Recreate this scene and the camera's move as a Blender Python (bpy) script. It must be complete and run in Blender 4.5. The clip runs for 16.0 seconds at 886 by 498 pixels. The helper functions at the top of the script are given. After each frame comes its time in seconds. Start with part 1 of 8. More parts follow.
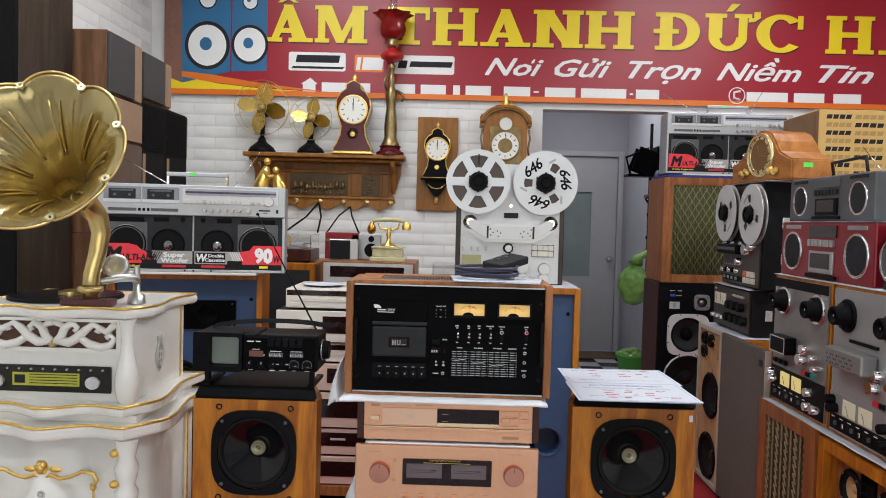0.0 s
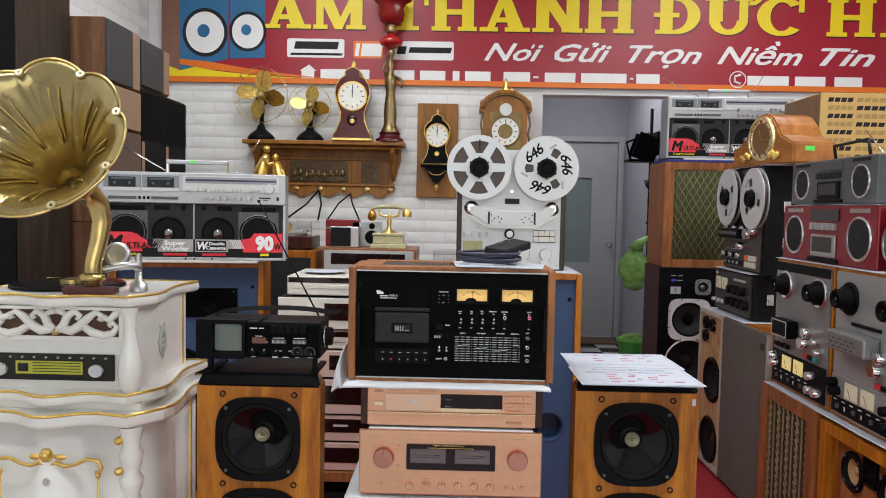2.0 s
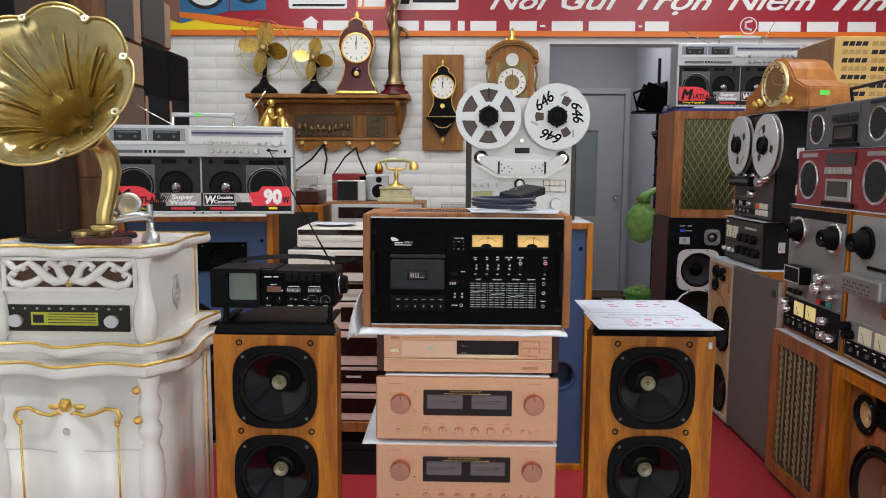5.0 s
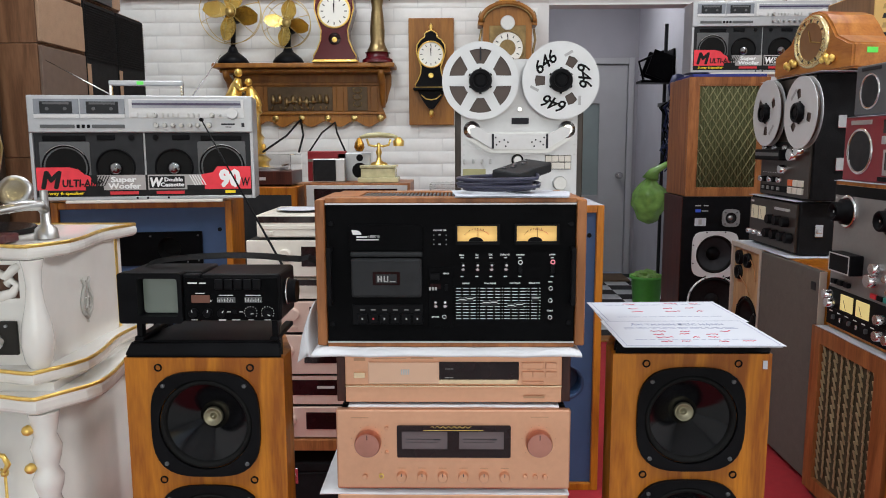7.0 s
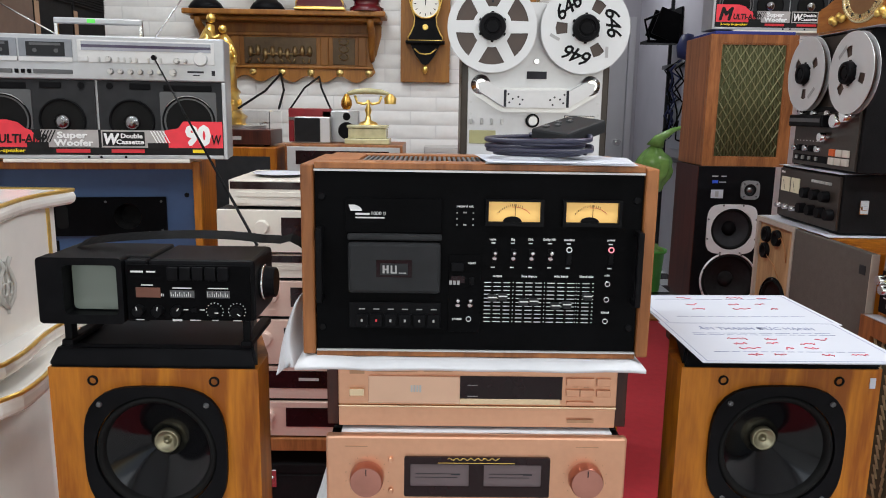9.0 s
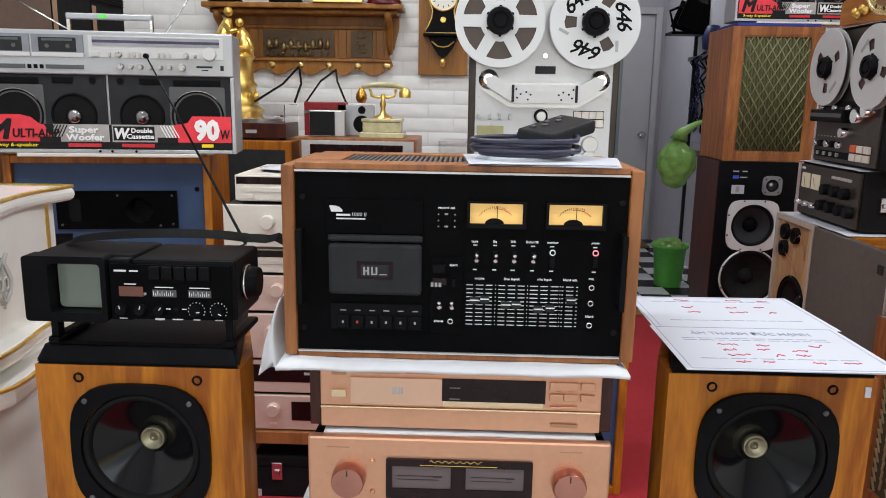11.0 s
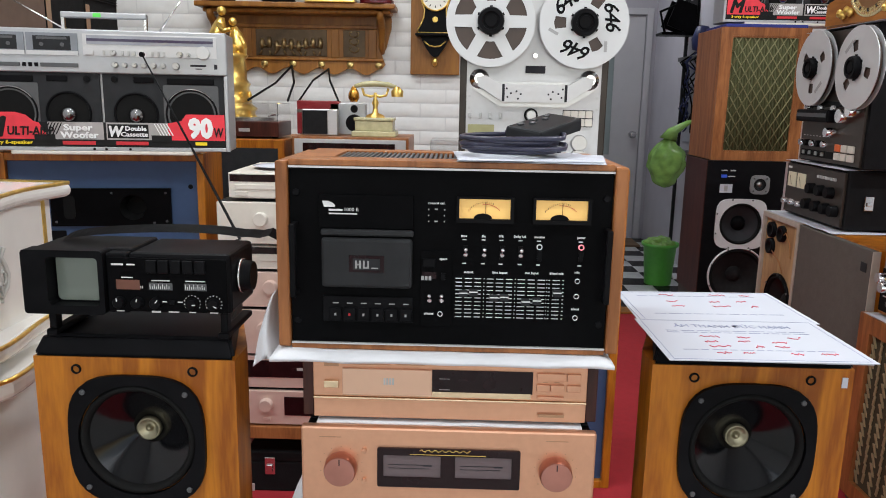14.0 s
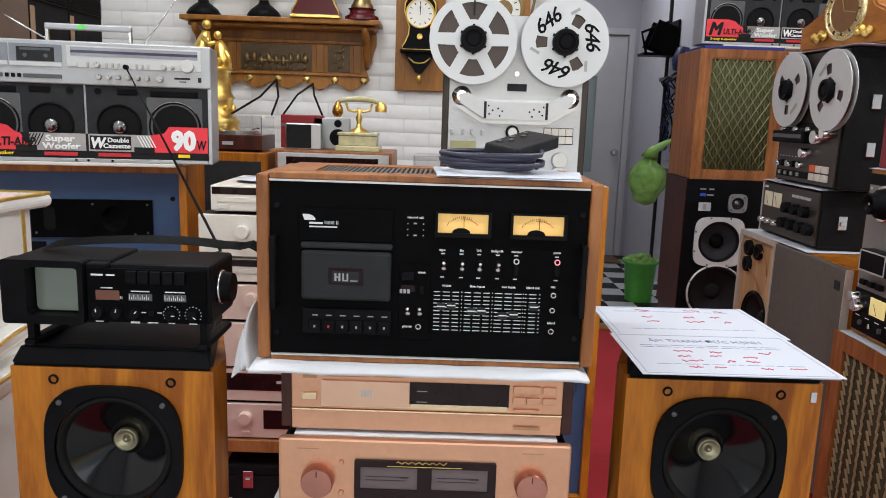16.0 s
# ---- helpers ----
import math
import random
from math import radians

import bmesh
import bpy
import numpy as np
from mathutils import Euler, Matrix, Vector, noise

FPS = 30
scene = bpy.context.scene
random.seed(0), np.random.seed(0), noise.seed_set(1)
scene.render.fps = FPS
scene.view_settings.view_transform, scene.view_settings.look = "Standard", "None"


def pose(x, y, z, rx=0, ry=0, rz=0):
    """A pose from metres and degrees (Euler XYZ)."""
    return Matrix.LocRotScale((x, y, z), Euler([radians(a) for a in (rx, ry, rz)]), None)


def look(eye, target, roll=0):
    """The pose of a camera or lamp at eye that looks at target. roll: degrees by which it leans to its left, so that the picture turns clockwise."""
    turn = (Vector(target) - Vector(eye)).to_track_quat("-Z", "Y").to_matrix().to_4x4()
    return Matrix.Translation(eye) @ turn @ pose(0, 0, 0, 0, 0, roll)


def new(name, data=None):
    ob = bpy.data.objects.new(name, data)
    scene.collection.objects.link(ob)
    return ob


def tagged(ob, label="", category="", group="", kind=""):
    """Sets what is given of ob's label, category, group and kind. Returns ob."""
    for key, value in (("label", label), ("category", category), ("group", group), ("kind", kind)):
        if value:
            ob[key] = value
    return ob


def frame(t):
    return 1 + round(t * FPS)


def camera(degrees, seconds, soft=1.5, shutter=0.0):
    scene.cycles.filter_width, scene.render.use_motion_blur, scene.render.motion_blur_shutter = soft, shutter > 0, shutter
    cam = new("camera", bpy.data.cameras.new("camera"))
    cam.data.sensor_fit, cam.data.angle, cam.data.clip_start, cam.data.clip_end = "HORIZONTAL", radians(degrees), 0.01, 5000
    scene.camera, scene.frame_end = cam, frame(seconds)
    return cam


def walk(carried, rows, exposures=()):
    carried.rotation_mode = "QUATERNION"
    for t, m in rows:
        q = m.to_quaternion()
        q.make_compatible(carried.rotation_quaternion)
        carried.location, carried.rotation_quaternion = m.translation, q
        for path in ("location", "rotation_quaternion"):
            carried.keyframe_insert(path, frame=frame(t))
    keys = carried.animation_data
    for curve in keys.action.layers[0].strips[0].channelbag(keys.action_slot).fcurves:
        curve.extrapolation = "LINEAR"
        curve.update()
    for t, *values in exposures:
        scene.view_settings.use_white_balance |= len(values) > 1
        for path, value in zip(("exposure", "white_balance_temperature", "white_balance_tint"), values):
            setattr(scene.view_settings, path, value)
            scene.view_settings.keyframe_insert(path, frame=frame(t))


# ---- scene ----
cam = camera(61.7, 16.0, 1.0)
PATH = [
    (0, (0.128, 0.055, 1.298), (0.091, 2.054, 1.221), 1.5),
    (0.5, (0.126, 0.055, 1.299), (0.094, 2.053, 1.216), 1.4),
    (1, (0.123, 0.058, 1.298), (0.094, 2.055, 1.21), 1.3),
    (1.5, (0.122, 0.058, 1.296), (0.091, 2.055, 1.199), 1.2),
    (2, (0.121, 0.059, 1.293), (0.086, 2.056, 1.182), 1.1),
    (2.5, (0.12, 0.061, 1.288), (0.081, 2.057, 1.161), 1.1),
    (3, (0.122, 0.063, 1.286), (0.076, 2.057, 1.139), 1.0),
    (3.5, (0.12, 0.058, 1.284), (0.07, 2.05, 1.116), 0.9),
    (4, (0.114, 0.057, 1.279), (0.063, 2.047, 1.091), 0.8),
    (6.3, (0.068, 0.263, 1.242), (0.035, 2.246, 0.979), -0.2),
    (6.5, (0.098, 0.337, 1.245), (0.059, 2.318, 0.976), -0.2),
    (7, (0.121, 0.51, 1.243), (0.089, 2.49, 0.965), -0.2),
    (7.5, (0.104, 0.627, 1.233), (0.086, 2.605, 0.937), -0.1),
    (8, (0.056, 0.766, 1.232), (0.06, 2.74, 0.912), 0.2),
    (8.5, (0.038, 0.826, 1.22), (0.059, 2.796, 0.87), 0.6),
    (9, (0.047, 0.853, 1.22), (0.07, 2.818, 0.849), 0.9),
    (9.2, (0.059, 0.863, 1.228), (0.082, 2.826, 0.85), 1.0),
    (11.5, (0.12, 0.868, 1.235), (0.043, 2.825, 0.834), 1.0),
    (12, (0.115, 0.845, 1.232), (0.029, 2.801, 0.824), 1.1),
    (12.5, (0.115, 0.831, 1.231), (0.03, 2.787, 0.822), 1.0),
    (13, (0.122, 0.834, 1.234), (0.047, 2.79, 0.827), 0.9),
    (13.5, (0.12, 0.835, 1.233), (0.064, 2.793, 0.828), 1.0),
    (14, (0.123, 0.837, 1.233), (0.087, 2.797, 0.836), 1.1),
    (14.5, (0.123, 0.835, 1.235), (0.103, 2.797, 0.851), 1.3),
    (15, (0.126, 0.831, 1.237), (0.116, 2.797, 0.87), 1.5),
    (15.5, (0.128, 0.826, 1.236), (0.128, 2.794, 0.877), 1.7),
    (16, (0.131, 0.82, 1.234), (0.138, 2.788, 0.879), 1.9),
]
walk(cam, [(t, look(eye, target, roll)) for t, eye, target, roll in PATH],
     [(0.0, -0.1), (4.0, -0.1), (7.0, -0.02), (11.5, 0.06), (16.0, 0.06)])

# ---- light ----
world = bpy.data.worlds.new("world")
scene.world = world
world.use_nodes = True
wn = world.node_tree
sky = wn.nodes.new("ShaderNodeTexSky")
sky.sky_type, sky.sun_disc = "NISHITA", False
sky.sun_elevation, sky.sun_rotation = radians(40), radians(160)
wn.links.new(sky.outputs[0], wn.nodes["Background"].inputs[0])
wn.nodes["Background"].inputs[1].default_value = 0.1


def area(name, m, sx, sy, power, colour):
    d = bpy.data.lights.new(name, "AREA")
    d.shape, d.size, d.size_y, d.energy, d.color = "RECTANGLE", sx, sy, power, colour
    ob = new(name, d)
    ob.matrix_world = m
    return ob


# daylight standing in the open shop front behind the walk
area("shopfront_daylight", look((0.3, -2.95, 1.5), (0.3, 2, 1.2)), 4.2, 2.4, 50, (0.93, 0.98, 1.0))
TUBES = [(-1.0, 0.9, 25), (1.7, 0.9, 34), (-0.8, 2.3, 28), (2.1, 2.3, 36), (-0.7, 3.9, 22), (1.9, 3.9, 19)]
for tx, ty, tw in TUBES:
    area("tube_light", pose(tx, ty, 3.12), 1.2, 0.06, tw, (0.94, 0.98, 1.0))
# unseen fill lamp, added to brighten the passage
area("alley_fill", pose(1.25, 6.6, 2.7), 0.3, 0.3, 9, (0.95, 0.97, 1.0))

# ---- materials ----
MATS = {}


def plain(name, rgb, rough=0.5, metal=0.0, vary=0.12, scale=30.0, bump=0.0, coat=0.0, emit=0.0, spec=None):
    if name in MATS:
        return MATS[name]
    m = bpy.data.materials.new(name)
    m.use_nodes = True
    nt = m.node_tree
    b = nt.nodes["Principled BSDF"]
    b.inputs["Roughness"].default_value, b.inputs["Metallic"].default_value = rough, metal
    b.inputs["Coat Weight"].default_value = coat
    if spec is None:
        spec = 0.05 if max(rgb) < 0.05 and rough > 0.15 else 0.5
    b.inputs["Specular IOR Level"].default_value = spec
    tc = nt.nodes.new("ShaderNodeTexCoord")
    n1, n2 = nt.nodes.new("ShaderNodeTexNoise"), nt.nodes.new("ShaderNodeTexNoise")
    n1.inputs["Scale"].default_value, n2.inputs["Scale"].default_value = scale, scale * 0.12
    n1.inputs["Detail"].default_value = 4
    mx = nt.nodes.new("ShaderNodeMath")
    mx.operation = "ADD"
    rmp = nt.nodes.new("ShaderNodeValToRGB")
    rmp.color_ramp.elements[0].position, rmp.color_ramp.elements[1].position = 0.7, 1.3
    rmp.color_ramp.elements[0].position = 0.35
    rmp.color_ramp.elements[1].position = 0.65
    hf = nt.nodes.new("ShaderNodeMath")
    hf.operation, hf.inputs[1].default_value = "MULTIPLY", 0.5
    rmp.color_ramp.elements[0].color = (*[c * (1 - vary) for c in rgb], 1)
    rmp.color_ramp.elements[1].color = (*[min(1, c * (1 + vary)) for c in rgb], 1)
    for n in (n1, n2):
        nt.links.new(tc.outputs["Object"], n.inputs["Vector"])
    nt.links.new(n1.outputs["Fac"], mx.inputs[0])
    nt.links.new(n2.outputs["Fac"], mx.inputs[1])
    nt.links.new(mx.outputs[0], hf.inputs[0])
    nt.links.new(hf.outputs[0], rmp.inputs[0])
    nt.links.new(rmp.outputs[0], b.inputs["Base Color"])
    if bump:
        bp = nt.nodes.new("ShaderNodeBump")
        bp.inputs["Strength"].default_value, bp.inputs["Distance"].default_value = bump, 0.002
        nt.links.new(n1.outputs["Fac"], bp.inputs["Height"])
        nt.links.new(bp.outputs[0], b.inputs["Normal"])
    if emit:
        nt.links.new(rmp.outputs[0], b.inputs["Emission Color"])
        b.inputs["Emission Strength"].default_value = emit
    MATS[name] = m
    return m


def wood(name, dark, light, rough=0.4, scale=14.0, stretch=(1, 1, 0.12), coat=0.08):
    if name in MATS:
        return MATS[name]
    m = bpy.data.materials.new(name)
    m.use_nodes = True
    nt = m.node_tree
    b = nt.nodes["Principled BSDF"]
    b.inputs["Roughness"].default_value, b.inputs["Coat Weight"].default_value = rough, coat
    b.inputs["Coat Roughness"].default_value = 0.3
    b.inputs["Specular IOR Level"].default_value = 0.3
    tc, mp = nt.nodes.new("ShaderNodeTexCoord"), nt.nodes.new("ShaderNodeMapping")
    mp.inputs["Scale"].default_value = stretch
    n1, n2 = nt.nodes.new("ShaderNodeTexNoise"), nt.nodes.new("ShaderNodeTexNoise")
    n1.inputs["Scale"].default_value, n1.inputs["Detail"].default_value = scale, 3
    n1.inputs["Distortion"].default_value = 1.5
    n2.inputs["Scale"].default_value, n2.inputs["Detail"].default_value = scale * 12, 2
    ad = nt.nodes.new("ShaderNodeMath")
    ad.operation, ad.inputs[1].default_value = "MULTIPLY_ADD", 0.35
    rmp = nt.nodes.new("ShaderNodeValToRGB")
    rmp.color_ramp.elements[0].position, rmp.color_ramp.elements[1].position = 0.5, 0.85
    rmp.color_ramp.elements[0].color, rmp.color_ramp.elements[1].color = (*dark, 1), (*light, 1)
    nt.links.new(tc.outputs["Object"], mp.inputs[0])
    nt.links.new(mp.outputs[0], n1.inputs["Vector"])
    nt.links.new(mp.outputs[0], n2.inputs["Vector"])
    nt.links.new(n2.outputs["Fac"], ad.inputs[0])
    nt.links.new(n1.outputs["Fac"], ad.inputs[2])
    nt.links.new(ad.outputs[0], rmp.inputs[0])
    nt.links.new(rmp.outputs[0], b.inputs["Base Color"])
    bp = nt.nodes.new("ShaderNodeBump")
    bp.inputs["Strength"].default_value, bp.inputs["Distance"].default_value = 0.15, 0.001
    nt.links.new(n2.outputs["Fac"], bp.inputs["Height"])
    nt.links.new(bp.outputs[0], b.inputs["Normal"])
    MATS[name] = m
    return m


BLACK = plain("black_plastic", (0.006, 0.006, 0.007), 0.38, vary=0.3)
MATTE = plain("matte_black_metal", (0.003, 0.003, 0.0035), 0.5, vary=0.25, scale=80, spec=0.03)
RUBBER = plain("black_rubber", (0.01, 0.01, 0.01), 0.55)
CHROME = plain("chrome", (0.75, 0.75, 0.76), 0.16, 1.0, 0.05)
STEEL = plain("brushed_steel", (0.5, 0.5, 0.5), 0.35, 1.0, 0.06, 90)
SILVER = plain("silver_paint", (0.42, 0.43, 0.45), 0.35, 0.55, 0.04, 60)
ALU = plain("light_aluminium", (0.56, 0.56, 0.565), 0.4, 0.35, 0.03, 70)
GOLD = plain("gold_leaf", (0.85, 0.58, 0.16), 0.3, 0.9, 0.2, 60, 0.2)
BRASS = plain("aged_brass", (0.62, 0.47, 0.19), 0.28, 1.0, 0.22, 12, 0.08)
ROSE = plain("rose_gold_panel", (0.70, 0.375, 0.235), 0.3, 0.72, 0.04, 90)
WHITE = plain("white_lacquer", (0.80, 0.78, 0.74), 0.22, 0.0, 0.04, 20, 0, 0.5)
PAPER = plain("white_paper", (0.50, 0.52, 0.58), 0.7, 0, 0.03, 8)
CREAM = plain("ivory_plastic", (0.66, 0.62, 0.55), 0.4, 0, 0.05)
RED = plain("red_plastic", (0.55, 0.02, 0.03), 0.4, 0, 0.1)
GREEN = plain("green_sticker", (0.12, 0.75, 0.10), 0.5, 0, 0.05)
DGLASS = plain("smoked_window", (0.014, 0.004, 0.005), 0.08, 0, 0.1, spec=0.28)
GREY = plain("grey_plastic", (0.075, 0.078, 0.082), 0.42, 0, 0.1)
DGREY = plain("charcoal_plastic", (0.03, 0.031, 0.033), 0.45, 0, 0.15)
WALNUT = wood("walnut_veneer", (0.17, 0.056, 0.016), (0.36, 0.138, 0.046))
TEAK = wood("orange_teak_veneer", (0.25, 0.068, 0.004), (0.52, 0.185, 0.012))
OAK = wood("carved_brown_oak", (0.21, 0.080, 0.013), (0.33, 0.138, 0.026))
DARKW = wood("dark_veneer", (0.022, 0.016, 0.012), (0.05, 0.038, 0.03))
ROSEW = wood("rosewood", (0.030, 0.007, 0.005), (0.075, 0.018, 0.010))
PALEW = wood("pale_plywood", (0.38, 0.22, 0.10), (0.60, 0.40, 0.20), 0.55)


# ---- shaping ----
def bx(x0, x1, y0, y1, z0, z1, b=0.0, seg=2):
    bm = bmesh.new()
    bmesh.ops.create_cube(bm, size=1.0, matrix=Matrix.LocRotScale(((x0 + x1) / 2, (y0 + y1) / 2, (z0 + z1) / 2), None, (abs(x1 - x0), abs(y1 - y0), abs(z1 - z0))))
    if b:
        bmesh.ops.bevel(bm, geom=bm.edges[:], offset=b, segments=seg, affect="EDGES", profile=0.5)
    return bm


def lathe(profile, seg=32, m=None):
    """Turned shape: (radius, height) pairs round z, then moved by m."""
    bm = bmesh.new()
    rings = []
    for r, z in profile:
        if r < 1e-6:
            rings.append([bm.verts.new((0, 0, z))])
        else:
            rings.append([bm.verts.new((r * math.cos(math.tau * i / seg), r * math.sin(math.tau * i / seg), z)) for i in range(seg)])
    for a, b in zip(rings, rings[1:]):
        for i in range(seg):
            j = (i + 1) % seg
            if len(a) == 1 and len(b) == 1:
                continue
            if len(a) == 1:
                bm.faces.new((a[0], b[j], b[i]))
            elif len(b) == 1:
                bm.faces.new((a[i], a[j], b[0]))
            else:
                bm.faces.new((a[i], a[j], b[j], b[i]))
    bm.normal_update()
    for f in bm.faces:
        f.smooth = True
    # flat ends keep a crisp edge
    for e in bm.edges:
        if len(e.link_faces) == 2 and any(abs(f.normal.z) > 0.985 for f in e.link_faces) and e.calc_face_angle(0) > 0.4 and abs(e.verts[0].co.z - e.verts[1].co.z) < 1e-7:
            e.smooth = False
    if m is not None:
        bm.transform(m)
    bmesh.ops.recalc_face_normals(bm, faces=bm.faces[:])
    return bm


FRONT = pose(0, 0, 0, 90)  # turns z towards -y


def at(x, y, z, rx=0, ry=0, rz=0):
    return pose(x, y, z, rx, ry, rz)


def disc(x, y, z, r, d, seg=24, b=0.0):
    """A round knob or disc that stands out of a front by d, its back at y."""
    p = [(0, 0), (r, 0), (r, d - b), (r - b, d), (0, d)]
    return lathe(p, seg, at(x, y, z) @ FRONT)


def upright(x, y, z, r, h, seg=24, b=0.0):
    return lathe([(0, 0), (r, 0), (r, h - b), (r - b, h), (0, h)], seg, at(x, y, z))


def tube(points, r, seg=8, closed=False):
    bm = bmesh.new()
    pts = [Vector(p) for p in points]
    rad = r if isinstance(r, (list, tuple)) else [r] * len(pts)
    rings, n, up = [], len(pts), None
    for i, p in enumerate(pts):
        a = pts[i - 1] if (i or closed) else p
        b = pts[(i + 1) % n] if (i < n - 1 or closed) else p
        d = (b - a).normalized()
        if up is None:
            up = d.orthogonal().normalized()
        up = (up - d * up.dot(d)).normalized()
        s = d.cross(up)
        rings.append([bm.verts.new(p + (up * math.cos(math.tau * k / seg) + s * math.sin(math.tau * k / seg)) * rad[i]) for k in range(seg)])
    pairs = list(zip(rings, rings[1:])) + ([(rings[-1], rings[0])] if closed else [])
    for a, b in pairs:
        for k in range(seg):
            bm.faces.new((a[k], a[(k + 1) % seg], b[(k + 1) % seg], b[k]))
    if not closed:
        bm.faces.new(rings[0][::-1])
        bm.faces.new(rings[-1])
    for f in bm.faces:
        f.smooth = True
    bmesh.ops.recalc_face_normals(bm, faces=bm.faces[:])
    return bm


def slab(outline, d, holes=(), b=0.0):
    """A flat plate cut to an outline of (x, z), d thick towards -y, its back at y = 0; holes are more outlines."""
    bm = bmesh.new()
    edges = []
    for o in (outline, *holes):
        vs = [bm.verts.new((x, 0, z)) for x, z in o]
        edges += [bm.edges.new((vs[i], vs[(i + 1) % len(vs)])) for i in range(len(vs))]
    bmesh.ops.triangle_fill(bm, edges=edges, use_beauty=True, use_dissolve=False)
    ret = bmesh.ops.extrude_face_region(bm, geom=bm.faces[:])
    bmesh.ops.translate(bm, verts=[v for v in ret["geom"] if isinstance(v, bmesh.types.BMVert)], vec=(0, -d, 0))
    bmesh.ops.recalc_face_normals(bm, faces=bm.faces[:])
    return bm


def oval(cx, cz, rx, rz, n=32):
    return [(cx + rx * math.cos(math.tau * i / n), cz + rz * math.sin(math.tau * i / n)) for i in range(n)]


def rounded(x0, x1, z0, z1, r, n=5):
    out = []
    for cx, cz, a in ((x1 - r, z1 - r, 0), (x0 + r, z1 - r, 90), (x0 + r, z0 + r, 180), (x1 - r, z0 + r, 270)):
        out += [(cx + r * math.cos(radians(a + 90 * i / n)), cz + r * math.sin(radians(a + 90 * i / n))) for i in range(n + 1)]
    return out


def moved(bm, m):
    bm.transform(m)
    return bm


def join(*bms):
    out = bms[0]
    for o in bms[1:]:
        me = bpy.data.meshes.new("tmp")
        o.to_mesh(me)
        o.free()
        out.from_mesh(me)
        bpy.data.meshes.remove(me)
    return out


def part(name, bm, material, parent=None, label="", kind=""):
    """Links a bmesh as one mesh object under a thing or a part."""
    me = bpy.data.meshes.new(name)
    bm.to_mesh(me)
    bm.free()
    me.materials.append(material)
    ob = new(name, me)
    ob.parent = parent
    return tagged(ob, label, kind=kind)


def thing(name, label, category, x, y, z, rz=0.0, group="", kind=""):
    ob = new(name)
    ob.matrix_world = pose(x, y, z, 0, 0, rz)
    ob.empty_display_size = 0.05
    return tagged(ob, label, category, group, kind)


def wordmesh(text, size, depth=0.001, shear=0.0, space=1.0, bold=0.0):
    """Letters as a bmesh, standing in the xz plane, from (0, 0) to the right, proud towards -y."""
    c = bpy.data.curves.new("words", "FONT")
    c.body, c.size, c.extrude, c.shear, c.space_character = text, size, depth, shear, space
    c.resolution_u = 2
    ob = new("words", c)
    dg = bpy.context.evaluated_depsgraph_get()
    me = bpy.data.meshes.new_from_object(ob.evaluated_get(dg))
    bm = bmesh.new()
    bm.from_mesh(me)
    bm.transform(Matrix.Rotation(radians(90), 4, "X"))
    if bold:
        src = bpy.data.meshes.new("words")
        bm.to_mesh(src)
        for k in range(8):
            extra = bmesh.new()
            extra.from_mesh(src)
            a = math.tau * k / 8
            extra.transform(Matrix.Translation((bold * math.cos(a), -0.00012 * (k + 1), bold * math.sin(a))))
            join(bm, extra)
        bpy.data.meshes.remove(src)
    bpy.data.objects.remove(ob)
    bpy.data.curves.remove(c)
    bpy.data.meshes.remove(me)
    return bm


def words(name, text, x0, x1, y, z0, height, material, parent, shear=0.0, bold=0.0, label="", depth=0.0006, rise=0.72):
    """Letters whose capitals are height tall, squeezed to reach from x0 to x1, on a front at y."""
    bm = wordmesh(text, height / rise, depth, shear, 1.0, bold)
    xs = [v.co.x for v in bm.verts]
    k = (x1 - x0) / max(1e-6, max(xs) - min(xs))
    bm.transform(at(x0, y, z0) @ Matrix.Diagonal((k, 1, 1, 1)) @ at(-min(xs), 0, 0))
    return part(name, bm, material, parent, label)


# ---- the room ----
def wall(name, bm, material, label, kind="structure"):
    ob = part(name, bm, material)
    return tagged(ob, label, "wall", kind=kind)


PLASTER = plain("white_plaster", (0.74, 0.74, 0.75), 0.8, 0, 0.04, 6, 0.1)
LILAC = plain("grey_lilac_wall", (0.42, 0.41, 0.45), 0.6, 0, 0.05, 5, 0.1)

CARPET = plain("red_carpet", (0.33, 0.012, 0.02), 0.9, 0, 0.12, 260, 0.5)
BRICKW = plain("white_painted_brick", (0.78, 0.78, 0.77), 0.55, 0, 0.05, 18, 0.5)
GROUT = plain("pale_joint", (0.68, 0.68, 0.68), 0.8, 0, 0.06, 12)
tagged(part("floor", bx(-1.95, 4.1, 1.5, 5.2, -0.06, 0), CARPET), "red carpet shop floor with fine pile", "floor", kind="structure")
# front floor is out of view; grey keeps the carpet's red bounce low
tagged(part("bounce_floor", bx(-1.95, 4.1, -3, 1.4995, -0.06, -0.004), plain("grey_bounce_floor", (0.42, 0.42, 0.41), 0.4, 0, 0.06, 4)), "unseen grey floor added to keep red bounce light down", "floor", kind="structure")
WL = wall("wall_left", bx(-2.1, -1.962, -3, 5.2, 0, 3.2), GROUT, "white painted brick side wall of the shop")
WB = wall("wall_back", bx(-2.1, 0.68, 5.062, 5.2, 0, 3.2), GROUT, "white painted brick back wall behind the clocks")
wall("wall_back_right", bx(1.84, 4.1, 5.062, 5.2, 0, 2.06), PLASTER, "plain white back wall beside the passage")
wall("wall_over_passage", bx(0.68, 4.1, 5.062, 5.2, 2.06, 3.2), PLASTER, "plain white wall over the passage")
wall("wall_right", bx(4.1, 4.25, -3, 5.2, 0, 3.2), PLASTER, "plain white side wall")
tagged(part("ceiling", bx(-2.1, 4.25, -3.1, 8, 3.2, 3.3), PLASTER), "plain white ceiling over the shop", "ceiling", kind="structure")
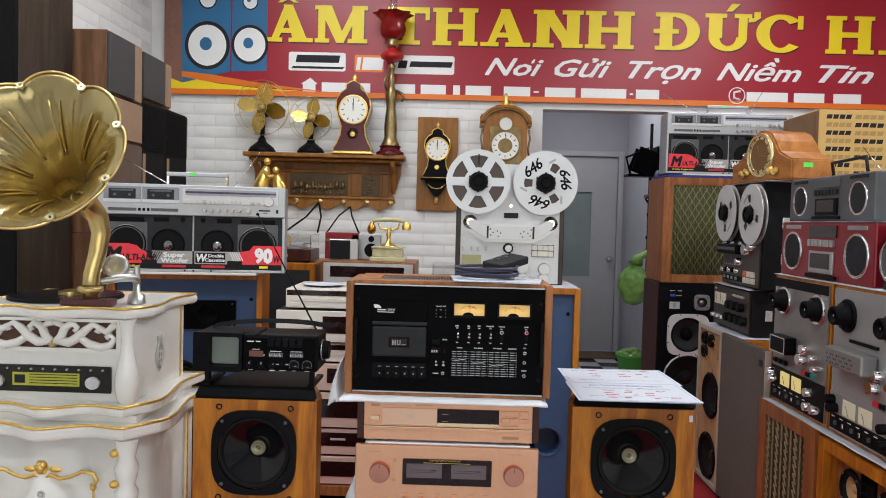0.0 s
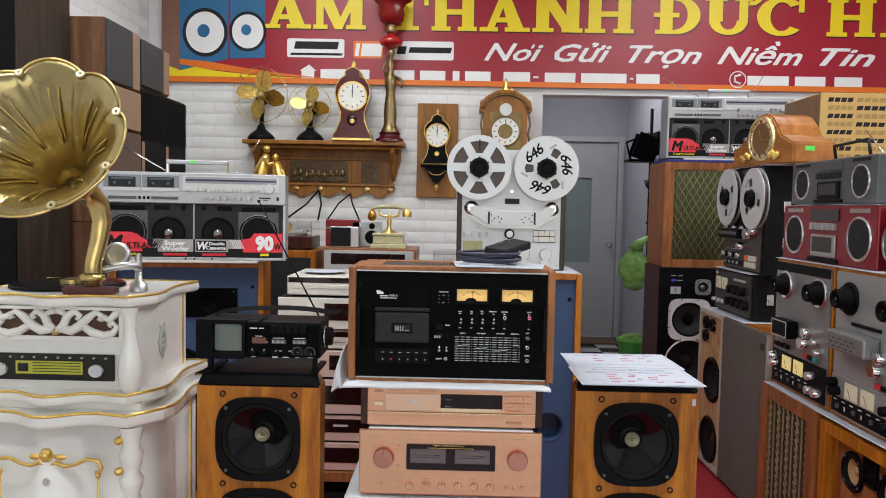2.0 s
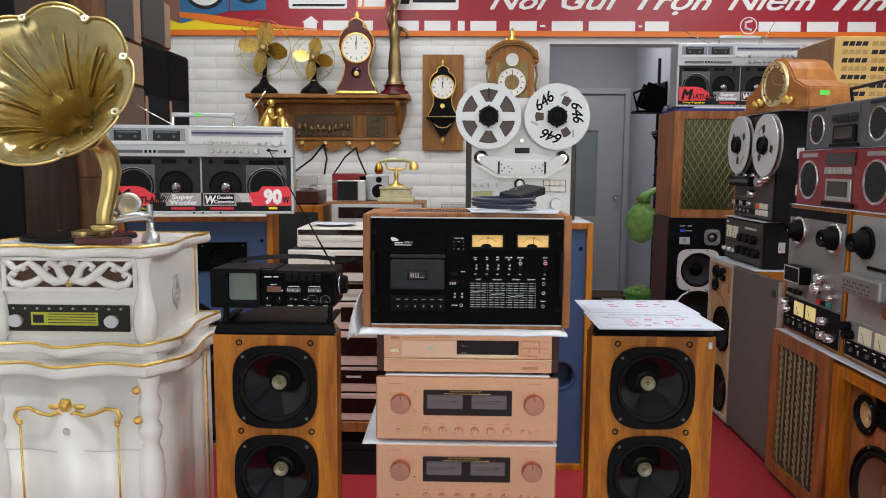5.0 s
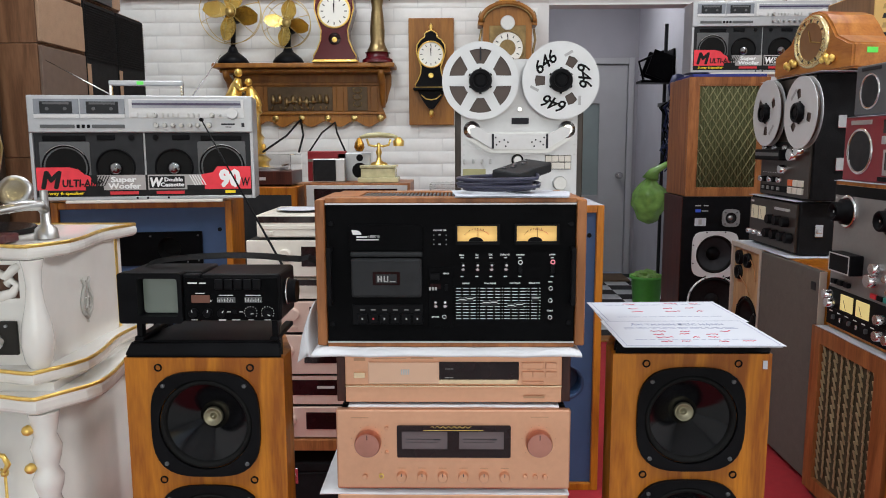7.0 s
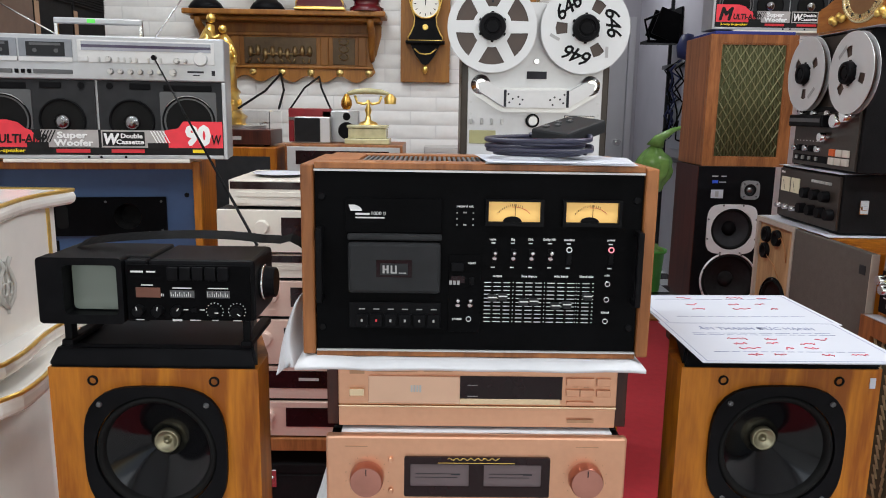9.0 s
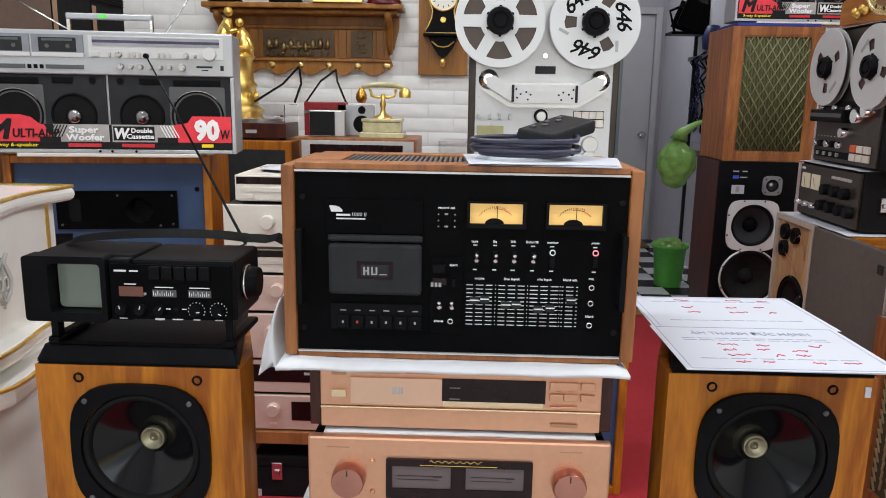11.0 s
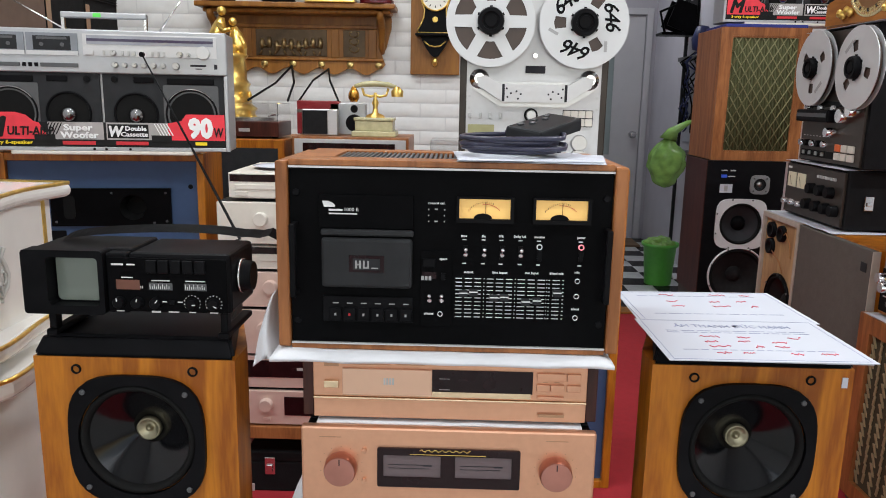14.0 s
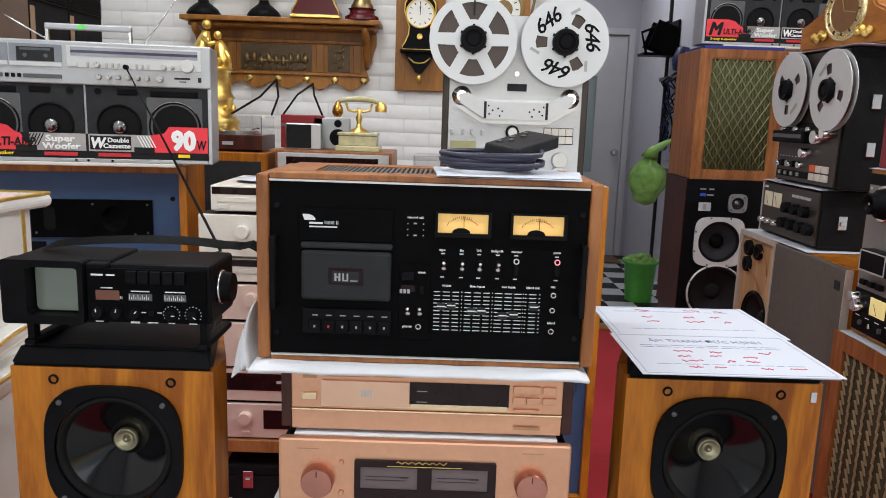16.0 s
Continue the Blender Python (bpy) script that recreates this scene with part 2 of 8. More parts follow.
wall("wall_front_low", bx(-2.1, 4.25, -3.15, -3.0, 2.75, 3.2), PLASTER, "white wall over the open shop front")
# right passage wall has a paler tone of the same lilac
wall("passage_wall_right", bx(1.84, 1.98, 5.2, 7.75, 0, 3.2), plain("pale_lilac_wall", (0.60, 0.59, 0.64), 0.6, 0, 0.05, 5, 0.1), "pale lilac passage wall with a paper hanging on it")
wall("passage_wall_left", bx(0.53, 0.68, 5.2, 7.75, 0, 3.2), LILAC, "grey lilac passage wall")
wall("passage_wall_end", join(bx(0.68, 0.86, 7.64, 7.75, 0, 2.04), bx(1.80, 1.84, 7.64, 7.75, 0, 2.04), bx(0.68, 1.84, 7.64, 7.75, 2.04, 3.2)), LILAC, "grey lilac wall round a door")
TILEB, TILEW = plain("black_floor_tile", (0.02, 0.02, 0.022), 0.2), plain("white_floor_tile", (0.62, 0.64, 0.66), 0.2)
PF = tagged(part("passage_floor", bx(0.5, 2.0, 5.2, 7.75, -0.06, -0.006), GROUT), "black and white checked tile floor of the passage", "floor", kind="structure")
tagged(part("threshold_strip", bx(0.68, 1.84, 5.10, 5.22, 0.0, 0.014, 0.004), OAK), "worn wooden threshold strip at the carpet edge", "threshold", kind="structure")

# door at the end of the passage
DOORP = plain("grey_door_paint", (0.52, 0.52, 0.54), 0.5, 0, 0.04, 8, 0.1)
FROST = plain("door_mirror_glass", (0.30, 0.36, 0.36), 0.15, 0, 0.15, 3)
D = tagged(thing("door_1", "closed grey painted door with a glazed panel", "door", 1.33, 7.64, 0), kind="structure")
part("leaf", join(bx(-0.41, -0.15, 0, 0.045, 0.01, 1.98), bx(0.16, 0.41, 0, 0.045, 0.01, 1.98), bx(-0.15, 0.16, 0, 0.045, 0.01, 0.76), bx(-0.15, 0.16, 0, 0.045, 1.63, 1.98)), DOORP, D)
part("frame", join(bx(-0.47, -0.415, -0.03, 0.06, 0, 2.04, 0.004), bx(0.415, 0.47, -0.03, 0.06, 0, 2.04, 0.004), bx(-0.415, 0.415, -0.03, 0.06, 1.985, 2.04, 0.004)), DOORP, D)
part("pane", bx(-0.149, 0.159, 0.012, 0.02, 0.761, 1.629), FROST, D, "grey-green glass pane")
part("bead", join(bx(-0.16, -0.145, -0.006, 0, 0.75, 1.64), bx(0.155, 0.17, -0.006, 0, 0.75, 1.64), bx(-0.145, 0.155, -0.006, 0, 0.75, 0.765), bx(-0.145, 0.155, -0.006, 0, 1.625, 1.64)), DOORP, D)
part("door_knob", lathe([(0, 0), (0.032, 0), (0.032, 0.006), (0.012, 0.01), (0.012, 0.035), (0.027, 0.045), (0.03, 0.06), (0.02, 0.07), (0, 0.072)], 20, at(0.35, 0, 0.95) @ FRONT), CHROME, D, "round chrome knob")

# shop sign
SIGNRED = plain("sign_red_vinyl", (0.33, 0.010, 0.026), 0.32, 0, 0.05, 3)
SIGNYEL = plain("sign_yellow_letter", (0.85, 0.66, 0.01), 0.4, 0, 0.04, 6)
SIGNWHITE = plain("sign_white_letter", (0.82, 0.82, 0.82), 0.4, 0, 0.03, 6)
SIGNBLUE = plain("sign_blue_print", (0.02, 0.14, 0.30), 0.4, 0, 0.08, 5)
SIGNORANGE = plain("sign_orange_print", (0.75, 0.17, 0.01), 0.4, 0, 0.05, 5)
SIGNDARK = plain("sign_dark_print", (0.03, 0.03, 0.035), 0.4)
SIGNSHADOW = plain("sign_letter_shadow", (0.05, 0.004, 0.006), 0.4)
SIGNBROWN = plain("sign_brown_print", (0.22, 0.10, 0.07), 0.4)
SG = tagged(thing("shop_sign", "wide red shop sign with raised yellow letters", "sign", -1.95, 5.05, 2.10))
SG.matrix_world = pose(-1.864, 5.05, 2.101, 0, 0, 0)
part("board", bx(0, 6.0, -0.018, 0.0, 0, 0.95), SIGNRED, SG)
part("border", bx(0.0, 6.0, -0.02, -0.0182, 0.0, 0.035), SIGNORANGE, SG, "orange lower edge")
part("corner_curve", slab([(0.0, 0.036), (0.95, 0.036), (0.62, 0.05), (0.36, 0.075), (0.16, 0.11), (0.0, 0.125)], 0.002), SIGNYEL, SG, "yellow printed curve").location = (0, -0.0185, 0)
part("corner_sweep", slab([(0.12, 0.115), (0.3, 0.085), (0.6, 0.055), (1.1, 0.036), (0.85, 0.06), (0.6, 0.09), (0.3, 0.135), (0.12, 0.15)], 0.002), SIGNORANGE, SG, "orange printed sweep").location = (0, -0.021, 0)


def signwords(text, u0, u1, v, h, mt, shear=0.0, bold=0.0, name="lettering", depth=0.002):
    words(name, text, u0, u1, -0.021, v, h, mt, SG, shear, bold, depth=depth)




def letter(ch, u0, u1, v0, h):
    """A heavy slab-serif capital, cut from plates, raised on the sign."""
    w, st, sf = u1 - u0, 0.26, 0.11
    P = []

    def bar(a, b, c, d):
        P.append([(a, c), (b, c), (b, d), (a, d)])

    def serif(x0, x1, low=True):
        bar(x0, x1, 0 if low else 1 - sf, sf if low else 1)

    def arc(cx, cz, rx, rz, tx, tz, a0, a1, n=18):
        q = [radians(a0 + (a1 - a0) * k / n) for k in range(n + 1)]
        P.append([(cx + rx * math.cos(t), cz + rz * math.sin(t)) for t in q] + [(cx + (rx - tx) * math.cos(t), cz + (rz - tz) * math.sin(t)) for t in q[::-1]])

    if ch in "HN":
        for x in (0.07, 0.67):
            bar(x, x + st, 0, 1)
        for x in (0.0, 0.58):
            serif(x, x + 0.42)
            serif(x, x + 0.42, False)
        if ch == "H":
            bar(0.3, 0.7, 0.43, 0.57)
        else:
            P.append([(0.1, 1), (0.38, 1), (0.9, 0), (0.64, 0)])
    if ch == "T":
        bar(0.36, 0.64, 0, 1)
        serif(0.22, 0.78)
        bar(0.0, 1.0, 0.84, 1)
        bar(0.0, 0.1, 0.66, 0.86)
        bar(0.9, 1.0, 0.66, 0.86)
    if ch in "AÂẠ":
        P.append([(0.12, 0), (0.27, 0), (0.55, 0.82), (0.43, 1)])
        P.append([(0.40, 1), (0.60, 1), (0.94, 0), (0.62, 0)])
        bar(0.25, 0.75, 0.24, 0.37)
        serif(0.0, 0.38)
        serif(0.52, 1.04)
        if ch == "Â":
            P.append([(0.28, 1.06), (0.5, 1.24), (0.72, 1.06), (0.62, 1.06), (0.5, 1.15), (0.38, 1.06)])
        elif ch == "Ạ":
            P.append(oval(0.5, -0.16, 0.1, 0.08, 16))
    if ch == "M":
        bar(0.06, 0.2, 0, 1)
        bar(0.72, 0.95, 0, 1)
        P.append([(0.06, 1), (0.32, 1), (0.56, 0.2), (0.42, 0)])
        P.append([(0.76, 1), (0.9, 1), (0.56, 0.0), (0.42, 0)])
        serif(0.0, 0.28)
        serif(0.64, 1.02)
        serif(0.0, 0.25, False)
        serif(0.8, 1.02, False)
    if ch == "Đ":
        bar(0.1, 0.38, 0, 1)
        serif(0.0, 0.5)
        serif(0.0, 0.5, False)
        arc(0.45, 0.5, 0.53, 0.5, 0.28, 0.13, -90, 90)
        bar(-0.04, 0.52, 0.44, 0.56)
    if ch == "Ứ":
        bar(0.07, 0.32, 0.35, 1)
        bar(0.62, 0.78, 0.35, 1)
        serif(0.0, 0.4, False)
        serif(0.54, 0.86, False)
        arc(0.425, 0.38, 0.355, 0.38, 0.2, 0.14, 180, 360)
        P.append([(0.8, 0.88), (0.9, 0.9), (0.9, 1.06), (1.02, 1.06), (1.02, 0.9), (0.92, 0.8), (0.8, 0.78)])
        P.append([(0.38, 1.06), (0.5, 1.06), (0.64, 1.26), (0.48, 1.26)])
    if ch == "C":
        arc(0.5, 0.5, 0.5, 0.51, 0.27, 0.13, 42, 318, 26)
        bar(0.84, 0.95, 0.62, 0.98)
    bms_ = []
    for k, p in enumerate(P):
        bms_.append(moved(slab([(u0 + x * w, v0 + z * h) for x, z in p], 0.004 + 0.0003 * k), at(0, -0.0185, 0)))
    part("letter", join(*bms_), SIGNYEL, SG, "raised yellow capital letter")
    # offset dark copy draws the raised letter's shadow in colour
    edge = [moved(slab([(u0 + x * w + 0.006, v0 + z * h - 0.008) for x, z in p], 0.001 + 0.0002 * k), at(0, -0.0184, 0)) for k, p in enumerate(P)]
    part("letter_shadow", join(*edge), SIGNSHADOW, SG, "dark red letter copy drawn as a drop shadow")


for ch, a, b in (("Â", 470, 553), ("M", 560, 652), ("T", 690, 764), ("H", 770, 850), ("A", 855, 940), ("N", 948, 1036), ("H", 1040, 1126), ("Đ", 1163, 1243), ("Ứ", 1250, 1345), ("C", 1340, 1426), ("H", 1462, 1546), ("Ạ", 1555, 1640), ("N", 1648, 1735), ("H", 1740, 1825)):
    letter(ch, (a - 290) * 0.003738, (b - 290) * 0.003738, 0.36, 0.245)
part("accent", slab([(0.0, 0.0), (0.018, 0.008), (0.024, 0.03), (0.014, 0.03), (0.0, 0.012)], 0.003), SIGNWHITE, SG).location = (2.455, -0.021, 0.25)
for tx, a, b in (("Noi", 858, 962), ("Gửi", 982, 1082), ("Trọn", 1112, 1240), ("Niềm", 1268, 1416), ("Tin", 1446, 1542)):
    signwords(tx, (a - 284) * 0.003738, (b - 284) * 0.003738, 0.172, 0.115, SIGNWHITE, 0.42, 0.003, "slogan")
for a, b in ((568, 655), (690, 735), (745, 790), (803, 815), (825, 870), (893, 940), (946, 955), (966, 1020), (1030, 1110), (1116, 1122), (1127, 1168), (1322, 1394), (1405, 1458), (1474, 1522)):
    h = 0.012 if b - a < 10 else 0.062
    part("address_bar", bx((a - 284) * 0.003738, (b - 284) * 0.003738, -0.0215, -0.018, 0.066 - h / 2, 0.066 + h / 2), SIGNWHITE, SG)
part("house_mark", slab([(0, 0), (0.085, 0), (0.085, 0.05), (0.1, 0.05), (0.05, 0.09), (-0.012, 0.05), (0, 0.05)], 0.002), SIGNWHITE, SG).location = ((534 - 284) * 0.003738, -0.0185, 0.035)
part("ring_mark", slab(oval(0, 0, 0.055, 0.055), 0.002, [oval(0, 0, 0.049, 0.049)]), SIGNWHITE, SG).location = ((1305 - 284) * 0.003738, -0.0185, 0.072)
part("handset_mark", tube([(0.02, 0, 0.03), (-0.02, 0, 0.02), (-0.02, 0, -0.015), (0.02, 0, -0.03)], 0.008, 6), SIGNWHITE, SG).location = ((1305 - 284) * 0.003738, -0.021, 0.072)
for a, b, v0, v1, mt, bars in ((508, 610, 0.172, 0.295, SIGNWHITE, ((0.12, 0.88, 0.45, 0.85, SIGNDARK), (0.05, 0.95, 0.12, 0.24, SIGNDARK))), (626, 678, 0.172, 0.285, SIGNORANGE, ((0.25, 0.95, 0.12, 0.85, SIGNWHITE), (0.05, 0.18, 0.12, 0.85, SIGNWHITE))), (694, 804, 0.166, 0.288, SIGNWHITE, ((0.08, 0.22, 0.3, 0.72, SIGNDARK), (0.27, 0.95, 0.38, 0.68, SIGNDARK)))):
    u0, u1 = (a - 284) * 0.003738, (b - 284) * 0.003738
    pl = part("logo_plate", slab(rounded(u0, u1, v0, v1, 0.015), 0.002), mt, SG)
    pl.location = (0, -0.0185, 0)
    for f0, f1, g0, g1, m2 in bars:
        w, h = u1 - u0, v1 - v0
        part("logo_bar", slab([(u0 + w * f0, v0 + h * g0), (u0 + w * f1, v0 + h * g0), (u0 + w * f1 + 0.01, v0 + h * g1), (u0 + w * f0 + 0.01, v0 + h * g1)], 0.001), m2, pl).location = (0, -0.0022, 0)
# printed picture of two loudspeakers
for name, pts, cones in (("printed_speaker", [(0.125, 0.075), (0.445, 0.155), (0.445, 0.95), (0.11, 0.95)], ((0.29, 0.325, 0.128), (0.29, 0.63, 0.052))), ("printed_speaker", [(0.455, 0.155), (0.69, 0.165), (0.69, 0.95), (0.455, 0.95)], ((0.575, 0.335, 0.105), (0.575, 0.62, 0.045)))):
    ps = part(name, slab(pts, 0.002), SIGNBLUE, SG, "blue printed loudspeaker")
    ps.location = (0, -0.0205, 0)
    for cx, cz, r in cones:
        part("cone_ring", slab(oval(cx, cz, r * 1.18, r * 1.25), 0.0008), SIGNDARK, ps).location = (0, -0.0022, 0)
        part("cone", slab(oval(cx, cz, r, r * 1.06), 0.0008), SIGNWHITE, ps).location = (0, -0.0032, 0)
        part("cap", slab(oval(cx - 0.01, cz + 0.01, r * 0.32, r * 0.34), 0.0008), SIGNBLUE, ps).location = (0, -0.0042, 0)
part("printed_side", slab([(0.0, 0.12), (0.124, 0.075), (0.109, 0.95), (0.0, 0.95)], 0.002), SIGNBROWN, SG, "brown printed cabinet side").location = (0, -0.0205, 0)


# ---- shared pieces ----
def frustum(x, y, z, r0, r1, d, seg=24, b=0.001):
    return lathe([(0, 0), (r0, 0), (r1, d - b), (r1 - b, d), (0, d)], seg, at(x, y, z) @ FRONT)


def knob(parent, x, z, r, d, mt, y=0.0, name="knob", mark=None, turn=0.0):
    k = part(name, frustum(x, y, z, r, r * 0.92, d, 24), mt, parent)
    if mark:
        part("pointer", moved(bx(-r * 0.07, r * 0.07, -0.0008, 0, r * 0.3, r * 0.9), at(x, y - d, z, 0, turn, 0)), mark, k)
    return k


def toggle(parent, x, z, mt=CHROME, y=0.0):
    t = part("toggle_switch", lathe([(0, 0), (0.0045, 0), (0.0045, 0.003), (0.0022, 0.004), (0.002, 0.012), (0.0032, 0.02), (0, 0.021)], 10, at(x, y, z, 90 - 35)), mt, parent)
    return t


def bars(parent, rows, mt, y=0.0, name="printed_mark"):
    """Small printed marks on a front: (x0, x1, z0, z1) each."""
    part(name, join(*[bx(a, b, y - 0.0006, y + 0.0002, c, d) for a, b, c, d in rows]), mt, parent)


def driver(parent, x, y, z, r, frame_mt, cone_mt, cap_r=0.3, cap_mt=None, square=0.0, depth=0.35, plug=False, bolts=4, rim=1.16, name="woofer"):
    """A loudspeaker unit on a front at y: frame, surround, cone and centre, with bolts."""
    R = r * rim
    if square:
        n = 48
        out = []
        for i in range(n):
            a = math.tau * i / n
            k = (abs(math.cos(a)) ** square + abs(math.sin(a)) ** square) ** (-1 / square)
            out.append((R * k * math.cos(a), R * k * math.sin(a)))
        fm = slab(out, 0.008, [oval(0, 0, r, r, 48)])
    else:
        fm = lathe([(r, 0), (R, 0), (R, 0.006), (R - 0.004, 0.009), (r + 0.004, 0.009), (r, 0.005), (r, 0)], 48, FRONT)
    fr = part(name, moved(fm, at(x, y, z)), frame_mt, parent)
    part("surround", lathe([(r, -0.002), (r * 0.97, 0.006), (r * 0.92, 0.008), (r * 0.87, 0.003), (r * 0.855, -0.004)], 48, at(x, y, z) @ FRONT), RUBBER, fr)
    part("cone", lathe([(r * 0.857, -0.004), (r * 0.6, -depth * r * 0.42), (r * cap_r * 0.95, -depth * r)], 48, at(x, y, z) @ FRONT), cone_mt, fr)
    if plug:
        part("phase_plug", lathe([(r * 0.21, -depth * r), (r * 0.205, -depth * r + 0.01), (r * 0.17, -depth * r + 0.009), (r * 0.10, -depth * r + 0.001), (r * 0.06, -depth * r + 0.002), (r * 0.05, -depth * r + 0.008), (0, -depth * r + 0.011)], 24, at(x, y, z) @ FRONT), cap_mt, fr)
        part("throat", lathe([(r * cap_r, -depth * r - 0.001), (0, -depth * r - 0.001)], 24, at(x, y, z) @ FRONT), BLACK, fr)
    else:
        c = r * cap_r
        part("dust_cap", lathe([(c, -depth * r), (c * 0.85, -depth * r + c * 0.3), (c * 0.5, -depth * r + c * 0.55), (0, -depth * r + c * 0.65)], 32, at(x, y, z) @ FRONT), cap_mt or cone_mt, fr)
    for i in range(bolts):
        a = math.tau * (i + 0.5) / bolts
        k = (R + r) / 2 * (1.13 if square else 1.0)
        part("bolt", disc(x + k * math.cos(a), y - 0.008, z + k * math.sin(a), 0.0045, 0.003, 10, 0.001), GREY, fr)
    return fr


CONE = plain("glossy_black_cone", (0.003, 0.003, 0.004), 0.13, 0, 0.2, 20, spec=0.35)
PAPERC = plain("dark_paper_cone", (0.02, 0.019, 0.02), 0.55, 0, 0.2, 60, 0.3)
DIMP = plain("dim_print", (0.35, 0.35, 0.35), 0.6)
PRINT = plain("white_print", (0.75, 0.75, 0.75), 0.6)
AMBER = plain("amber_meter_scale", (0.85, 0.52, 0.16), 0.5, 0, 0.12, 25, 0, 0, 0.3)
GLASSY = bpy.data.materials.new("clear_glass")
GLASSY.use_nodes = True
GLASSY.node_tree.nodes["Principled BSDF"].inputs["Transmission Weight"].default_value = 1.0
GLASSY.node_tree.nodes["Principled BSDF"].inputs["Roughness"].default_value = 0.02


def clear(name, bm, parent, label=""):
    ob = part(name, bm, GLASSY, parent, label)
    ob.visible_shadow = False
    return ob


# ---- tall wooden loudspeakers at the front ----
def floor_speaker(x, y, rz, label, sticker=False):
    s = thing("floor_speaker", label, "loudspeaker", x, y, 0, rz, "pair of wooden floor speakers")
    w = 0.159
    body = moved(slab([(-w, 0), (w, 0), (w, 0.826), (-w, 0.826)], 0.07, [oval(0, cz, 0.0935, 0.0935, 40) for cz in (0.69, 0.452)]), at(0, 0.07, 0))
    part("baffle", body, TEAK, s)
    body = bx(-w, w, 0.0703, 0.30, 0, 0.826)
    for v in body.verts:
        if v.co.y > 0.2:
            v.co.x *= 0.52
    part("cabinet", body, TEAK, s)
    cap = bx(-w - 0.002, w + 0.002, -0.004, 0.3, 0.827, 0.858)
    for v in cap.verts:
        if v.co.y > 0.2:
            v.co.x *= 0.54
        if v.co.z > 0.85:
            v.co.x *= 0.93
            v.co.y = v.co.y * 0.92 + 0.018
    bmesh.ops.bevel(cap, geom=cap.edges[:], offset=0.005, segments=2, affect="EDGES")
    part("top_cap", cap, BLACK, s, "black bevelled top cap")
    for cz in (0.69, 0.452):
        driver(s, 0.0, -0.001, cz, 0.094, BLACK, CONE, 0.22, plain("dull_brass_plug", (0.30, 0.27, 0.18), 0.35, 0.8), 3.2, 0.5, True, 4, 1.16)
    for px_, pz in ((-0.092, 0.806), (0.092, 0.806), (-0.092, 0.571), (0.092, 0.571)):
        part("grille_socket", lathe([(0.008, 0), (0.008, 0.002), (0.0055, 0.003), (0.005, -0.004), (0, -0.004)], 16, at(px_, 0, pz) @ FRONT), BLACK, s)
    if sticker:
        part("price_tag", bx(0.141, 0.15, -0.0015, 0.0, 0.795, 0.812), PAPER, s)
    return s


floor_speaker(-0.378, 1.93, 0, "teak veneer floor speaker carrying a portable television")
floor_speaker(0.598, 1.962, 0, "teak veneer floor speaker with papers on top", True)

# ---- portable television radio ----
TVS = plain("grey_green_screen", (0.20, 0.23, 0.20), 0.18, 0, 0.06, 3)
tv = thing("portable_television", "black portable television radio with a small grey screen", "television", -0.377, 1.93, 0.8585, 0)
Hh = 0.042
tvb = bx(0.0, 0.157, 0, 0.125, Hh, Hh + 0.094, 0.006)
part("body", tvb, BLACK, tv)
part("screen_hood", moved(slab(rounded(-0.159, -0.034, 0.0, 0.1, 0.006), 0.03, [rounded(-0.121, -0.042, 0.014, 0.089, 0.006)]), at(0, 0.018, Hh - 0.002)), BLACK, tv)
part("hood_body", bx(-0.157, -0.002, 0.0182, 0.125, Hh, Hh + 0.096, 0.004), BLACK, tv)
sc = part("screen", moved(slab(rounded(-0.119, -0.044, 0.016, 0.087, 0.008), 0.004), at(0, 0.0178, Hh - 0.002)), TVS, tv, "grey-green picture tube")
part("neck_panel", bx(-0.033, -0.0005, -0.004, 0.018, Hh, Hh + 0.094, 0.003), BLACK, tv)
part("control_panel", bx(-0.028, 0.153, -0.008, -0.0042, Hh + 0.004, Hh + 0.088, 0.001), MATTE, tv)
for i in range(5):
    part("piano_key", bx(0.032 + i * 0.0185, 0.048 + i * 0.0185, -0.0145, -0.0082, Hh + 0.066, Hh + 0.086, 0.0015), BLACK, tv)
for xx in (-0.012, 0.016, 0.044, 0.099, 0.132):
    knob(tv, xx, Hh + 0.019, 0.009, 0.010, BLACK, -0.0082, mark=PRINT, turn=xx * 900)
part("tuning_meter", bx(-0.016, 0.020, -0.009, -0.0081, Hh + 0.039, Hh + 0.054), plain("brown_meter", (0.14, 0.05, 0.03), 0.4), tv)
part("dial_window", join(bx(0.034, 0.07, -0.009, -0.0081, Hh + 0.039, Hh + 0.05), bx(0.088, 0.122, -0.009, -0.0081, Hh + 0.039, Hh + 0.05)), GREY, tv)
part("dial_ticks", join(*[bx(q + 0.0032 * k, q + 0.0032 * k + 0.0008, -0.0095, -0.009, Hh + 0.041, Hh + 0.048 - 0.003 * (k % 2)) for q in (0.0355, 0.0895) for k in range(10)]), PRINT, tv)
part("slide_switch", bx(0.064, 0.073, -0.0105, -0.0082, Hh + 0.017, Hh + 0.024, 0.001), BLACK, tv)
